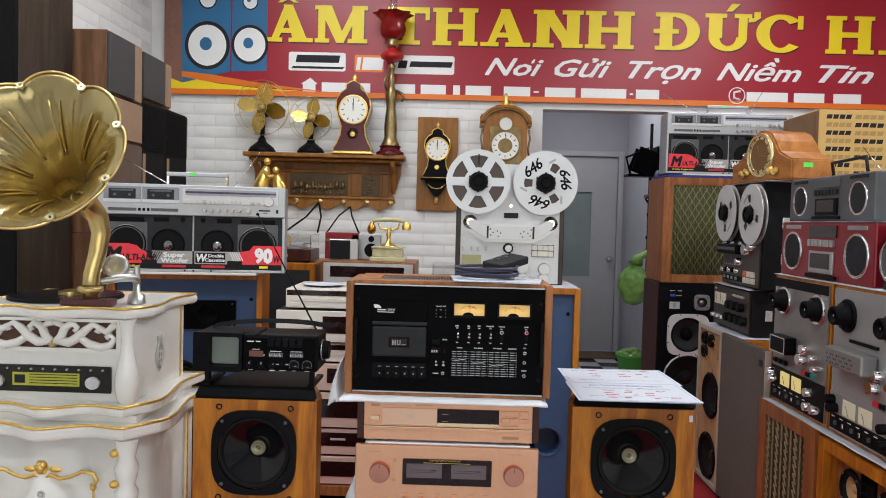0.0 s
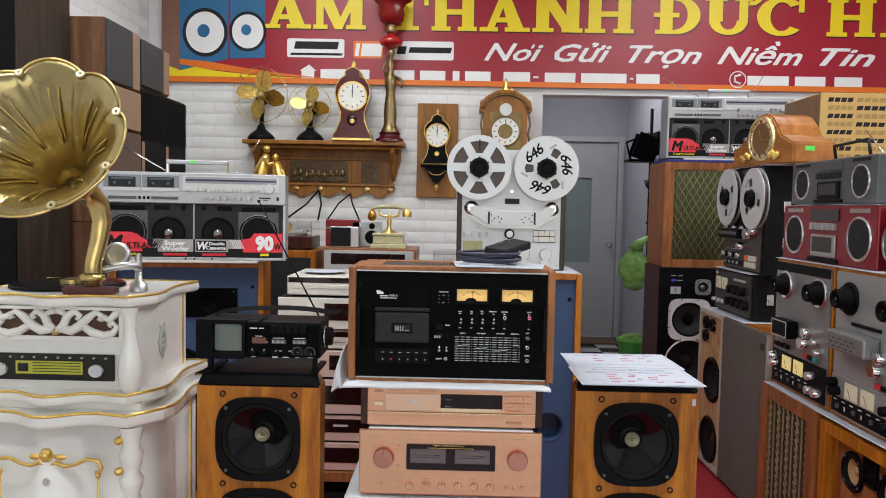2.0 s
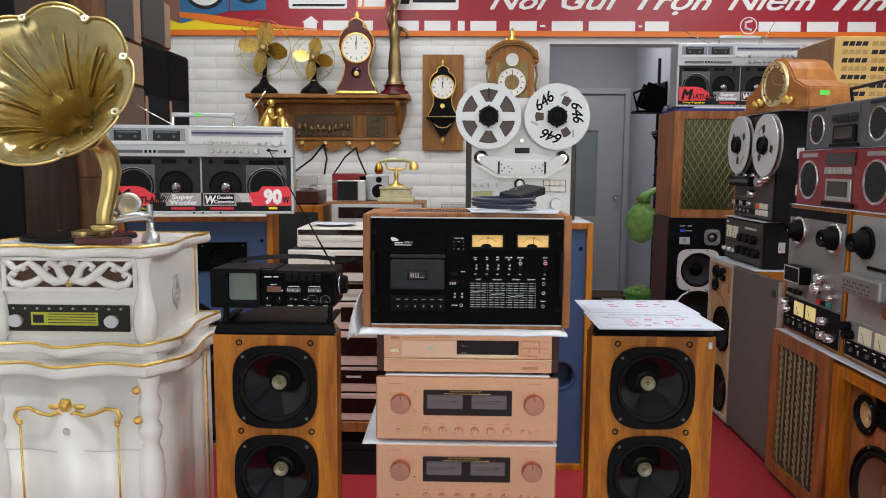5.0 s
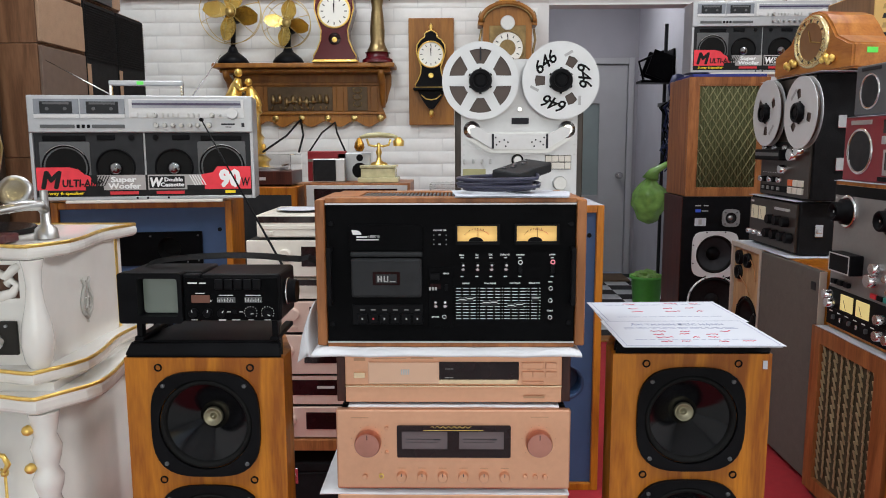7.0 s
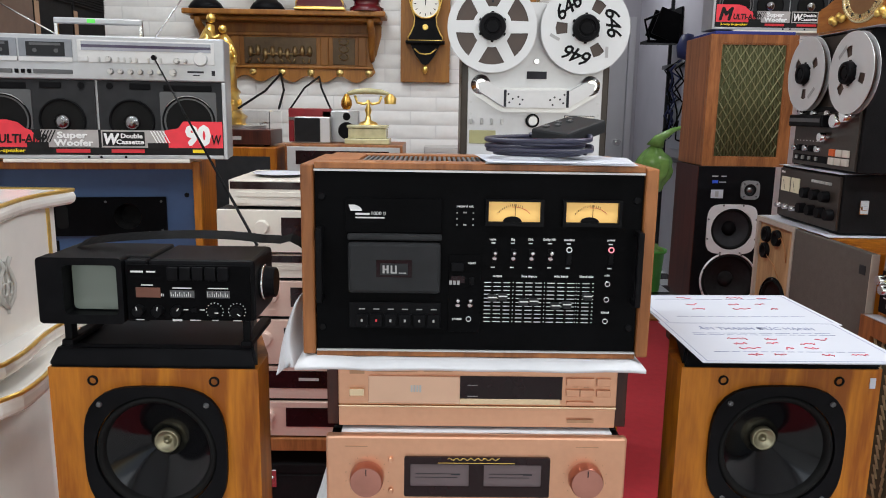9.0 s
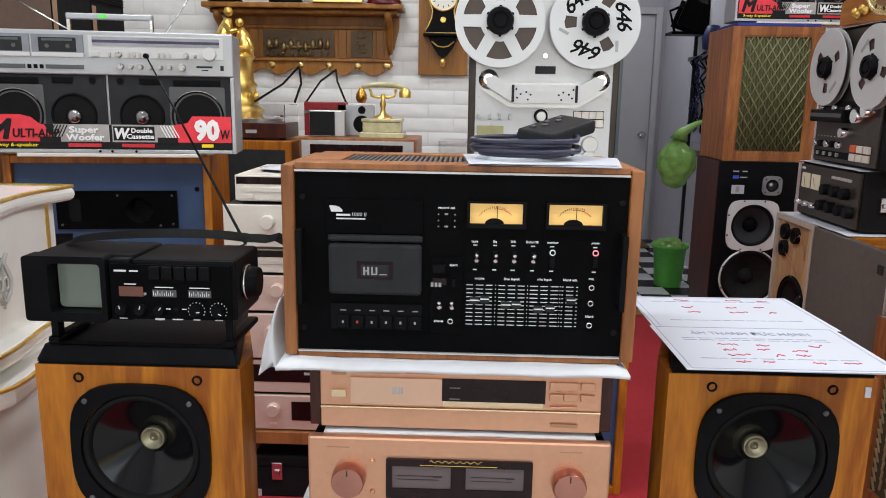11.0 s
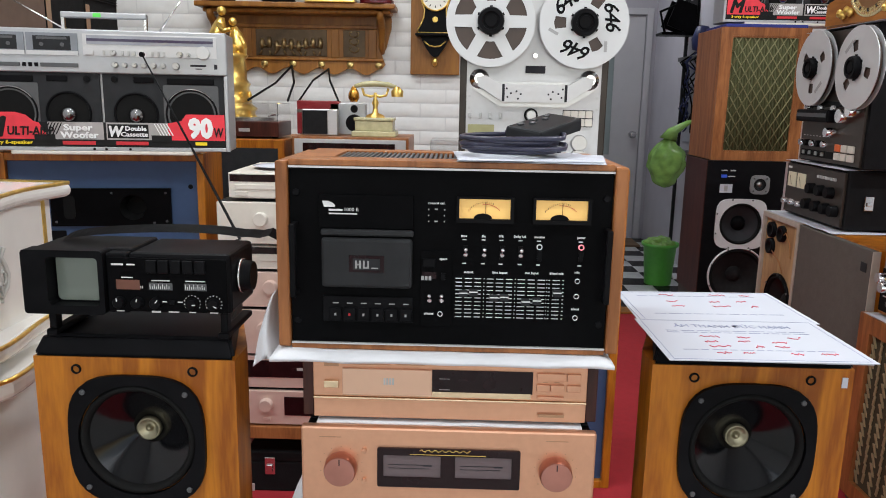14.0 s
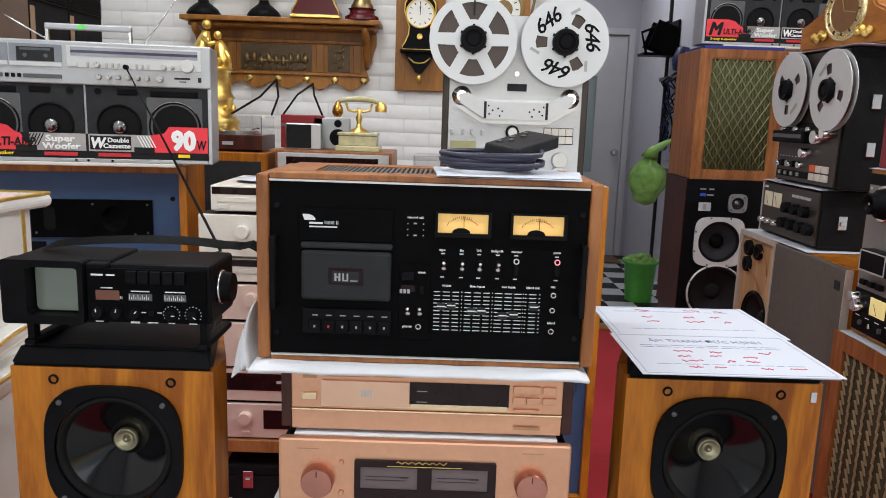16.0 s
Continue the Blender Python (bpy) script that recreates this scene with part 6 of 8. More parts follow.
# wood-grained speaker carton
BC = thing("speaker_carton", "yellow cardboard speaker carton with rows of brown marks", "carton", 2.16, 3.9, 1.545)
YCARD = plain("yellow_cardboard", (0.62, 0.40, 0.13), 0.6, 0, 0.08, 12)
part("box", bx(-0.2, 0.27, 0, 0.42, 0, 0.37, 0.003), YCARD, BC)
part("side_face", bx(-0.2012, -0.2002, 0.005, 0.415, 0.005, 0.365), wood("brown_card_side", (0.16, 0.085, 0.035), (0.24, 0.13, 0.06)), BC)
for i in range(9):
    zz = 0.335 - i * 0.041
    for cx, w, m2 in ((-0.165, 0.13, SIGNDARK if i % 2 == 0 else plain("tan_print", (0.40, 0.25, 0.08), 0.6)), (-0.02, 0.15, plain("tan_print", (0.40, 0.25, 0.08)) if i % 2 == 0 else SIGNDARK), (0.145, 0.11, SIGNDARK if i % 2 == 0 else plain("tan_print", (0.40, 0.25, 0.08)))):
        n = 4
        for k in range(n):
            part("printed_bar", slab([(cx + w / n * k, zz - 0.011), (cx + w / n * (k + 0.82), zz - 0.011), (cx + w / n * (k + 0.82) + 0.006, zz + 0.011), (cx + w / n * k + 0.006, zz + 0.011)], 0.0006), m2, BC).location = (0, -0.0004, 0)
us = thing("tall_speaker", "tall brown wooden speaker holding up a carton", "loudspeaker", 2.2, 3.92, 0)
part("cabinet", bx(-0.25, 0.25, 0, 0.4, 0, 1.5445, 0.004), WALNUT, us)
part("grille", bx(-0.22, 0.22, -0.012, -0.0002, 0.05, 1.45, 0.004), DGREY, us)

# ---- lattice speaker and open-fronted speaker with recorders ----
g2 = thing("lattice_speaker", "brown wooden speaker with a woven lattice front", "loudspeaker", 1.375, 2.835, 0.027, -90)
part("plinth", bx(-0.22, 0.22, 0.02, 0.35, -0.027, -0.0002), DARKW, g2)
part("cabinet", bx(-0.235, 0.235, 0.02, 0.36, 0, 0.588, 0.004), WALNUT, g2)
part("front_frame", moved(slab([(-0.235, 0), (0.235, 0), (0.235, 0.588), (-0.235, 0.588)], 0.02, [[(-0.175, 0.05), (0.16, 0.05), (0.16, 0.535), (-0.175, 0.535)]]), at(0, 0.0198, 0)), WALNUT, g2)
part("grille_cloth", bx(-0.174, 0.159, 0.013, 0.0195, 0.051, 0.534), plain("dark_olive_cloth", (0.05, 0.042, 0.02), 0.8), g2)
WEAVE = plain("woven_slat", (0.27, 0.22, 0.12), 0.5, 0, 0.15, 60)
for i in range(9):
    for j in range(15):
        ob = part("weave_slat", moved(bx(-0.006, 0.006, -0.004, 0.0, -0.022, 0.022, 0.002, 1), at(-0.158 + 0.0385 * i, 0.012, 0.075 + 0.0315 * j + 0.0155 * (i % 2), 8, 22 if i % 2 else -14, 0)), WEAVE, g2)
g3 = thing("horn_speaker", "brown wooden speaker with cone and horn drivers uncovered", "loudspeaker", 1.375, 2.33, 0.027, -90)
part("plinth", bx(-0.23, 0.23, 0.02, 0.35, -0.027, -0.0002), DARKW, g3)
part("cabinet_frame", moved(slab([(-0.245, 0), (0.245, 0), (0.245, 0.575), (-0.245, 0.575)], 0.06, [[(-0.205, 0.03), (0.205, 0.03), (0.205, 0.538), (-0.205, 0.538)]]), at(0, 0.06, 0)), TEAK, g3, "orange wood frame")
part("cabinet", bx(-0.245, 0.245, 0.1205, 0.36, 0, 0.575, 0.003), TEAK, g3)
part("driver_board", moved(slab([(-0.2045, 0.0305), (0.2045, 0.0305), (0.2045, 0.5375), (-0.2045, 0.5375)], 0.075, [oval(-0.105, 0.44, 0.05, 0.05), oval(0.105, 0.44, 0.05, 0.05), oval(0.0, 0.2, 0.15, 0.15, 48)]), at(0, 0.12, 0)), WALNUT, g3)
TANC = plain("tan_paper_cone", (0.42, 0.25, 0.11), 0.7, 0, 0.1, 60, 0.2)
for cx in (-0.105, 0.105):
    driver(g3, cx, 0.044, 0.44, 0.05, BLACK, TANC, 0.35, TANC, 0, 0.35, bolts=4, rim=1.3, name="midrange")
driver(g3, 0.0, 0.044, 0.2, 0.15, BLACK, plain("brown_paper_cone", (0.16, 0.08, 0.045), 0.7), 0.35, None, 0, 0.3, bolts=8, rim=1.1)
hn = part("horn_tweeter", moved(slab(rounded(-0.036, 0.036, 0.43, 0.525, 0.003), 0.012, [rounded(-0.03, 0.03, 0.436, 0.519, 0.002)]), at(0, 0.0447, 0)), BLACK, g3)
for zz in (0.46, 0.49):
    part("horn_fin", bx(-0.03, 0.03, 0.03, 0.0445, zz - 0.002, zz + 0.002), BLACK, hn)
part("horn_throat", bx(-0.0365, 0.0365, 0.0446, 0.0449, 0.43, 0.525), RUBBER, hn)
papersheet(1.375, 1.7, 2.1, 3.05, 0.6165, "white paper under the reel recorders", 6.0)
GREYFACE = plain("grey_brushed_face", (0.26, 0.255, 0.25), 0.38, 0.55, 0.05, 80)


def recorder(y, face, label, meters_dark):
    r = thing("reel_recorder", label, "tape recorder", 1.405, y, 0.624, -90, "grey reel recorders without reels")
    part("case", moved(slab([(-0.225, 0), (0.225, 0), (0.225, 0.495), (-0.225, 0.495)], 0.25, []), at(0, 0.252, 0)), TEAK, r, "orange wood case")
    part("front_plate", bx(-0.212, 0.212, -0.005, 0.0015, 0.012, 0.484, 0.001), face, r)
    part("top_strip", bx(-0.212, 0.212, -0.0065, -0.0052, 0.45, 0.484), BLACK if meters_dark else face, r)
    for cx, cz in ((-0.125, 0.40), (0.14, 0.395)):
        h = part("reel_hub", lathe([(0, 0.03), (0.012, 0.03), (0.014, 0.044), (0.024, 0.05), (0.028, 0.052), (0.031, 0.048), (0.031, 0.024), (0.042, 0.02), (0.042, 0.0), (0, 0)], 32, at(cx, -0.006, cz) @ FRONT), BLACK, r, "black reel hub")
        part("hub_ring", lathe([(0.042, 0.004), (0.05, 0.01), (0.054, 0.006), (0.054, 0), (0.042, 0)], 36, at(cx, -0.0052, cz) @ FRONT), CHROME if meters_dark else BLACK, h)
        part("spindle", lathe([(0, 0.046), (0.004, 0.046), (0.004, 0.0)], 10, at(cx, -0.006, cz) @ FRONT), CHROME, h)
    if meters_dark:
        hc = part("head_cover", bx(-0.14, -0.01, -0.05, -0.0052, 0.205, 0.27, 0.004), BLACK, r)
        part("cover_edge", moved(slab(rounded(-0.138, -0.012, 0.207, 0.268, 0.003), 0.001, [rounded(-0.134, -0.016, 0.211, 0.264, 0.002)]), at(0, -0.0502, 0)), ALU, hc)
        for i in range(3):
            part("key", bx(-0.18 + 0.04 * i, -0.152 + 0.04 * i, -0.02, -0.0052, 0.155, 0.172, 0.003), BLACK, r)
    else:
        hc = part("head_cover", bx(-0.16, 0.06, -0.06, -0.0052, 0.235, 0.30, 0.008), GREYFACE, r, "perforated silver head cover")
        part("cover_holes", join(*[disc(-0.14 + 0.018 * (i % 9) + 0.006 * (i % 2), -0.0601, 0.25 + 0.013 * (i // 9), 0.003, 0.0006, 8) for i in range(27)]), SIGNDARK, hc)
        part("cover_slot", bx(-0.1, 0.06, -0.012, -0.0052, 0.318, 0.328), BLACK, r)
    for cx, cz, q in ((0.08, 0.245, 0.018), (0.06, 0.205, 0.022), (0.15, 0.225, 0.012), (0.17, 0.19, 0.012)):
        knob(r, cx, cz, q, 0.03, CHROME, -0.0052)
    part("control_panel", bx(-0.212, 0.212, -0.008, -0.0052, 0.012, 0.14, 0.001), BLACK if meters_dark else face, r)
    part("lower_strip", bx(-0.205, 0.205, -0.0095, -0.0082, 0.018, 0.07), BLACK, r)
    for cx in (-0.085, 0.01):
        m = part("level_meter", bx(cx - 0.038, cx + 0.038, -0.012, -0.0083, 0.075, 0.128, 0.002), CREAMLIT if not meters_dark else plain("yellow_meter", (0.75, 0.62, 0.25), 0.4, 0, 0.05, 10, 0, 0, 0.4), r)
        part("needle", moved(bx(-0.0008, 0.0008, -0.0128, -0.0121, 0, 0.035), at(cx, 0, 0.08, 0, -30, 0)), SIGNDARK, m)
    for cx, cz in ((-0.185, 0.115), (-0.165, 0.09), (0.13, 0.1), (0.13, 0.05), (0.18, 0.05)):
        k = knob(r, cx, cz, 0.016, 0.03, CHROME if meters_dark else BLACK, -0.0095)
    for i in range(6):
        part("toggle_switch", bx(-0.16 + 0.05 * i, -0.152 + 0.05 * i, -0.02, -0.0096, 0.035, 0.05, 0.002), CHROME if i % 2 else GREY, r)
    for i in range(3):
        part("push_key", bx(0.05 + 0.035 * i, 0.08 + 0.035 * i, -0.014, -0.0052, 0.15, 0.165, 0.001), (RED, BLACK, plain("teal_key", (0.02, 0.25, 0.22), 0.4))[i], r)
    bars(r, [(-0.19 + 0.05 * i, -0.17 + 0.05 * i, 0.058, 0.061) for i in range(7)], PRINT, -0.0096)
    for cx in (-0.2, 0.2):
        for cz in (0.15, 0.44):
            part("panel_screw", disc(cx, -0.0052, cz, 0.004, 0.0015, 8), CHROME, r)
    return r


recorder(2.81, GREYFACE, "grey reel recorder with yellow meters in a wooden case", True)
recorder(2.345, plain("pale_grey_face", (0.34, 0.34, 0.34), 0.38, 0.45, 0.04, 80), "pale grey reel recorder in a wooden case", False)
papersheet(1.4, 1.65, 2.12, 3.04, 1.1195, "white paper on top of the reel recorders", 8.0)


# ---- portable radios on top ----
def radio_cassette(x, y, z, rz, w, h, d, body, cone, label, colour):
    b = thing("radio_cassette", label, "radio", x, y, z, rz, "portable radio cassette players")
    part("shell", bx(-w / 2, w / 2, 0, d, 0, h, 0.006), body, b)
    for s in (-1, 1):
        rr = h * 0.34
        q = part("speaker", lathe([(rr * 0.93, 0.004), (rr, 0.007), (rr * 1.06, 0.004), (rr * 1.06, 0), (rr * 0.93, 0)], 40, at(s * w * 0.345, -0.0002, h * 0.47) @ FRONT), CHROME, b, "round speaker with a bright rim")
        part("grille", lathe([(0, 0.006), (rr * 0.6, 0.005), (rr * 0.92, 0.002)], 36, at(s * w * 0.345, -0.0003, h * 0.47) @ FRONT), cone, q)
        part("vent", bx(s * w * 0.345 - w * 0.09, s * w * 0.345 + w * 0.09, -0.004, -0.0002, h * 0.88, h * 0.95, 0.001), STEEL if colour == "red" else DGREY, b)
    part("cassette_door", bx(-w * 0.13, w * 0.13, -0.008, -0.0002, h * 0.12, h * 0.5, 0.002), STEEL if colour == "red" else BLACK, b)
    part("cassette_window", bx(-w * 0.11, w * 0.1, -0.009, -0.0081, h * 0.2, h * 0.46), DGLASS, b)
    part("tuner_window", bx(-w * 0.15, w * 0.15, -0.005, -0.0002, h * 0.74, h * 0.94, 0.001), DGLASS if colour == "red" else GREY, b)
    for i in range(7):
        part("key", bx(-w * 0.14 + i * w * 0.04, -w * 0.14 + i * w * 0.04 + w * 0.03, -0.012, -0.0002, h * 0.58, h * 0.7, 0.0015), STEEL if colour == "red" else DGREY, b)
    part("base_keys", bx(-w * 0.16, w * 0.16, -0.01, -0.0002, h * 0.03, h * 0.1, 0.001), BLACK, b)
    return b


rbx = radio_cassette(1.42, 2.70, 1.1215, -90, 0.66, 0.205, 0.14, plain("red_metallic_case", (0.21, 0.007, 0.016), 0.33, 0.25, 0.08), plain("dark_mesh", (0.03, 0.03, 0.032), 0.6, 0, 0.2, 300, 0.5), "dark red radio cassette player with round speakers", "red")
papersheet(1.42, 1.56, 2.37, 3.03, 1.3275, "white paper between two radio cassette players", 11.0)
gbx = radio_cassette(1.452, 2.745, 1.333, -90, 0.6, 0.16, 0.14, GREY, DGREY, "grey radio cassette player with round speakers", "grey")
part("handle", tube([(-0.1, 0.07, 0.16), (-0.1, 0.06, 0.215), (0.13, 0.06, 0.22), (0.13, 0.07, 0.16)], 0.006, 8), DGREY, gbx)
part("aerial", tube([(0.17, 0.1, 0.16), (-0.04, 0.14, 0.27)], [0.0028, 0.0015], 6), CHROME, gbx)
gb2 = radio_cassette(1.43, 2.17, 1.1215, -90, 0.34, 0.19, 0.13, DGREY, GREY, "small charcoal radio cassette player beside a red one", "grey")


# ---- white console gramophone ----
def plan_slab(outline, z0, z1, b=0.0, seg=3):
    """A level slab cut to an outline of (x, y)."""
    bm = bmesh.new()
    f = bm.faces.new([bm.verts.new((x, y, z0)) for x, y in outline])
    ret = bmesh.ops.extrude_face_region(bm, geom=[f])
    bmesh.ops.translate(bm, verts=[v for v in ret["geom"] if isinstance(v, bmesh.types.BMVert)], vec=(0, 0, z1 - z0))
    bmesh.ops.recalc_face_normals(bm, faces=bm.faces[:])
    for f in bm.faces:
        f.smooth = abs(f.normal.z) < 0.5 and not b
    if b:
        bmesh.ops.bevel(bm, geom=[e for e in bm.edges if abs(e.verts[0].co.z - e.verts[1].co.z) < 1e-5], offset=b, segments=seg, affect="EDGES", profile=0.5)
    return bm


def serpentine(w, d, out, n=48):
    """Plan outline with a waved front and sides, centred on x, front at y = 0."""
    pts = []
    for i in range(n + 1):
        u = -1 + 2 * i / n
        y = -0.018 * math.cos(u * math.pi * 2.0) * (1 - 0.25 * abs(u)) - 0.012 * math.cos(u * math.pi)
        pts.append((u * (w - 0.02), y - out))
    for i in range(1, 13):
        u = i / 12
        pts.append((w + out + 0.012 * math.sin(u * math.pi * 2.2) - 0.02 * (1 - min(1, u * 6)), d * u))
    pts += [(-x, y) for x, y in pts[n + 1:][::-1]]
    return pts


gc = thing("gramophone_console", "white lacquered console with gold trim, radio and turntable", "gramophone", -0.915, 1.945, 0)
part("upper_body", bx(-0.205, 0.205, 0.02, 0.38, 0.795, 1.022, 0.004), WHITE, gc, "white upper case")
OU = serpentine(0.22, 0.40, 0.012)
part("top_board", plan_slab(OU, 1.02, 1.05, 0.012), WHITE, gc)
part("gold_line", tube([(x * 0.985, y - 0.0 + 0.002, 1.049) for x, y in OU], 0.004, 6, True), GOLD, gc)
for z0, z1, w, o in ((0.770, 0.80, 0.222, 0.03), (0.715, 0.752, 0.232, 0.045)):
    o2 = serpentine(w, 0.42, o)
    part("waist_board", plan_slab(o2, z0, z1, 0.012), WHITE, gc, "waved white moulding")
    part("gold_line", tube([(x * 0.99, y + 0.001, z1 - 0.002) for x, y in o2], 0.0042, 6, True), GOLD, gc)
part("waist_neck", bx(-0.225, 0.225, 0.0, 0.40, 0.752, 0.77), WHITE, gc)
lb = serpentine(0.212, 0.39, 0.012)
part("lower_body", plan_slab(lb, 0.0, 0.716), WHITE, gc, "white drawer case")
for s in (-1, 1):
    part("corner_post", lathe([(0, 0.800), (0.018, 0.80), (0.026, 0.815), (0.031, 0.85), (0.028, 0.885), (0.018, 0.93), (0.014, 0.965), (0.017, 1.0), (0.022, 1.02), (0, 1.02)], 24, at(s * 0.195, 0.008, 0)), WHITE, gc, "bulbous white corner post")
    part("lower_post", lathe([(0, 0.30), (0.02, 0.30), (0.026, 0.35), (0.034, 0.42), (0.03, 0.5), (0.02, 0.535), (0.027, 0.555), (0.03, 0.575), (0.02, 0.595), (0.026, 0.615), (0.03, 0.64), (0.021, 0.665), (0.026, 0.69), (0.03, 0.714), (0, 0.714)], 24, at(s * 0.205, -0.01, 0)), WHITE, gc)
    for zz in (0.68, 0.60):
        part("gilt_ball", lathe([(0, -0.012), (0.009, -0.007), (0.012, 0), (0.009, 0.007), (0, 0.012)], 14, at(s * 0.205 - 0.024, -0.03, zz)), GOLD, gc)
    part("gold_strip", bx(s * 0.2055 - 0.001, s * 0.2055 + 0.001, 0.345, 0.357, 0.8, 1.02), GOLD, gc)
    part("gold_strip", bx(s * 0.232 - 0.002, s * 0.232 + 0.002, 0.34, 0.35, 0.02, 0.7), GOLD, gc)
# side lyre carving
ly = [(0.0, 0.0), (0.018, 0.015), (0.024, 0.04), (0.016, 0.06), (0.006, 0.075), (0.016, 0.09)]
for s in (-1, 1):
    part("lyre_carving", tube([(0.208, 0.19 + s * a, 0.86 + b) for a, b in ly], 0.004, 6), plain("grey_carving", (0.5, 0.49, 0.46), 0.5), gc)
    part("lyre_loop", tube([(0.208, 0.19 + s * 0.008 + 0.007 * math.cos(t), 0.895 + 0.012 * math.sin(t)) for t in [math.tau * k / 12 for k in range(12)]], 0.0028, 5, True), plain("grey_carving", (0.5, 0.49, 0.46)), gc)
part("lyre_string", join(bx(0.205, 0.21, 0.1885, 0.1915, 0.85, 0.945)), plain("grey_carving", (0.5, 0.49, 0.46)), gc)
# pierced panel over a dark speaker cloth
part("speaker_cloth", bx(-0.17, 0.17, 0.014, 0.0195, 0.938, 1.012), plain("brown_speaker_cloth", (0.09, 0.045, 0.03), 0.9, 0, 0.3, 400, 0.5), gc)
part("panel_rim", moved(slab([(-0.178, 0.93), (0.178, 0.93), (0.178, 1.018), (-0.178, 1.018)], 0.012, [[(-0.166, 0.941), (0.166, 0.941), (0.166, 1.010), (-0.166, 1.010)]]), at(0, 0.0195, 0)), WHITE, gc)
for s in (-1, 1):
    for pts, r in (([(0.0, 0.952), (0.02, 0.97), (0.03, 0.995), (0.05, 1.006), (0.062, 0.995), (0.055, 0.985)], 0.008), ([(0.008, 0.96), (0.04, 0.955), (0.062, 0.968), (0.085, 0.99), (0.105, 1.004), (0.12, 0.996), (0.115, 0.984)], 0.009), ([(0.07, 0.968), (0.095, 0.952), (0.125, 0.944), (0.15, 0.952), (0.16, 0.968), (0.15, 0.978), (0.14, 0.97)], 0.008), ([(0.12, 0.995), (0.14, 0.985), (0.155, 1.0), (0.168, 1.008)], 0.007), ([(0.03, 0.995), (0.015, 1.004), (0.0, 1.008)], 0.006)):
        part("scroll_fret", tube([(s * a, 0.011, b) for a, b in pts], [r * 1.5 * (0.8 + 0.2 * math.sin(k)) for k in range(len(pts))], 8), WHITE, gc, "white carved scroll")
part("panel_boss", lathe([(0, 0.004), (0.008, 0.003), (0.011, 0)], 16, at(0, 0.005, 0.952) @ FRONT), BRASS, gc)
# radio
rd = part("radio", bx(-0.145, 0.145, 0.012, 0.0195, 0.823, 0.893, 0.002), plain("grey_black_fascia", (0.035, 0.033, 0.03), 0.35), gc, "black built-in radio with a green dial")
part("dial", bx(-0.085, 0.072, 0.0095, 0.0119, 0.84, 0.874), plain("green_yellow_dial", (0.30, 0.30, 0.03), 0.4, 0, 0.1, 6, 0, 0, 0.35), rd)
part("dial_lines", join(*[bx(-0.045, 0.068, 0.0088, 0.0094, 0.846 + 0.0075 * i, 0.848 + 0.0075 * i) for i in range(4)] + [bx(-0.08, -0.055, 0.0088, 0.0094, 0.846, 0.868)]), SIGNDARK, rd)
rd.scale.x, rd.location.x = 1.12, -0.012
for sx in (-0.117, 0.108):
    knob(rd, sx, 0.853, 0.018, 0.018, CHROME, 0.0119)
for i in range(5):
    part("radio_button", bx(-0.045 + 0.024 * i, -0.028 + 0.024 * i, 0.0085, 0.0119, 0.827, 0.834, 0.001), DGREY, rd)
for i in range(10):
    part("radio_peg", disc(-0.125 + 0.028 * i, 0.0119, 0.884, 0.003, 0.004, 8), STEEL, rd)
# carved gilding on the drawer
rose = part("gilt_rose", join(*[lathe([(0, 0.018 - 0.002 * k), (0.006, 0.016 - 0.002 * k), (0.011, 0.006), (0, 0)], 10, at(0.009 * math.cos(k * 1.05) * (k > 0), -0.036, 0.642 + 0.009 * math.sin(k * 1.05) * (k > 0)) @ FRONT) for k in range(7)]), GOLD, gc, "gilt carved rose")
for s in (-1, 1):
    part("gilt_scroll", tube([(s * a, -0.036 + 0.13 * a * a, b) for a, b in ((0.0, 0.612), (0.02, 0.622), (0.045, 0.612), (0.07, 0.617), (0.1, 0.632), (0.13, 0.628), (0.138, 0.61), (0.13, 0.595), (0.122, 0.6))], [0.004, 0.006, 0.005, 0.0045, 0.005, 0.0055, 0.006, 0.005, 0.003], 8), GOLD, gc, "gilt scroll")
    part("gilt_leaf", lathe([(0, 0.006), (0.008, 0.004), (0.014, 0.0)], 8, at(s * 0.032, -0.036, 0.636, 0, 0, 0) @ FRONT @ Matrix.Diagonal((1.3, 0.6, 1, 1))), GOLD, gc)
    part("gilt_drop", tube([(s * 0.128, -0.03, 0.585), (s * 0.127, -0.03, 0.3)], 0.003, 6), GOLD, gc)
    part("gilt_knot", lathe([(0, -0.008), (0.007, -0.004), (0.008, 0.004), (0, 0.009)], 10, at(s * 0.128, -0.031, 0.59)), GOLD, gc)
part("drawer_line", tube([(-0.2 + 0.02 * i, -0.0305 + 0.0042 * abs(i - 10) ** 1.1 * 0.3 - 0.0, 0.515 - 0.002 * math.sin(i)) for i in range(21)], 0.0012, 5), plain("grey_carving", (0.5, 0.49, 0.46)), gc)
part("crystal_knob", lathe([(0, 0.02), (0.006, 0.019), (0.011, 0.012), (0.007, 0.005), (0.012, 0.002), (0.012, 0)], 12, at(0, -0.031, 0.572) @ FRONT), CHROME, gc, "crystal drawer knob")
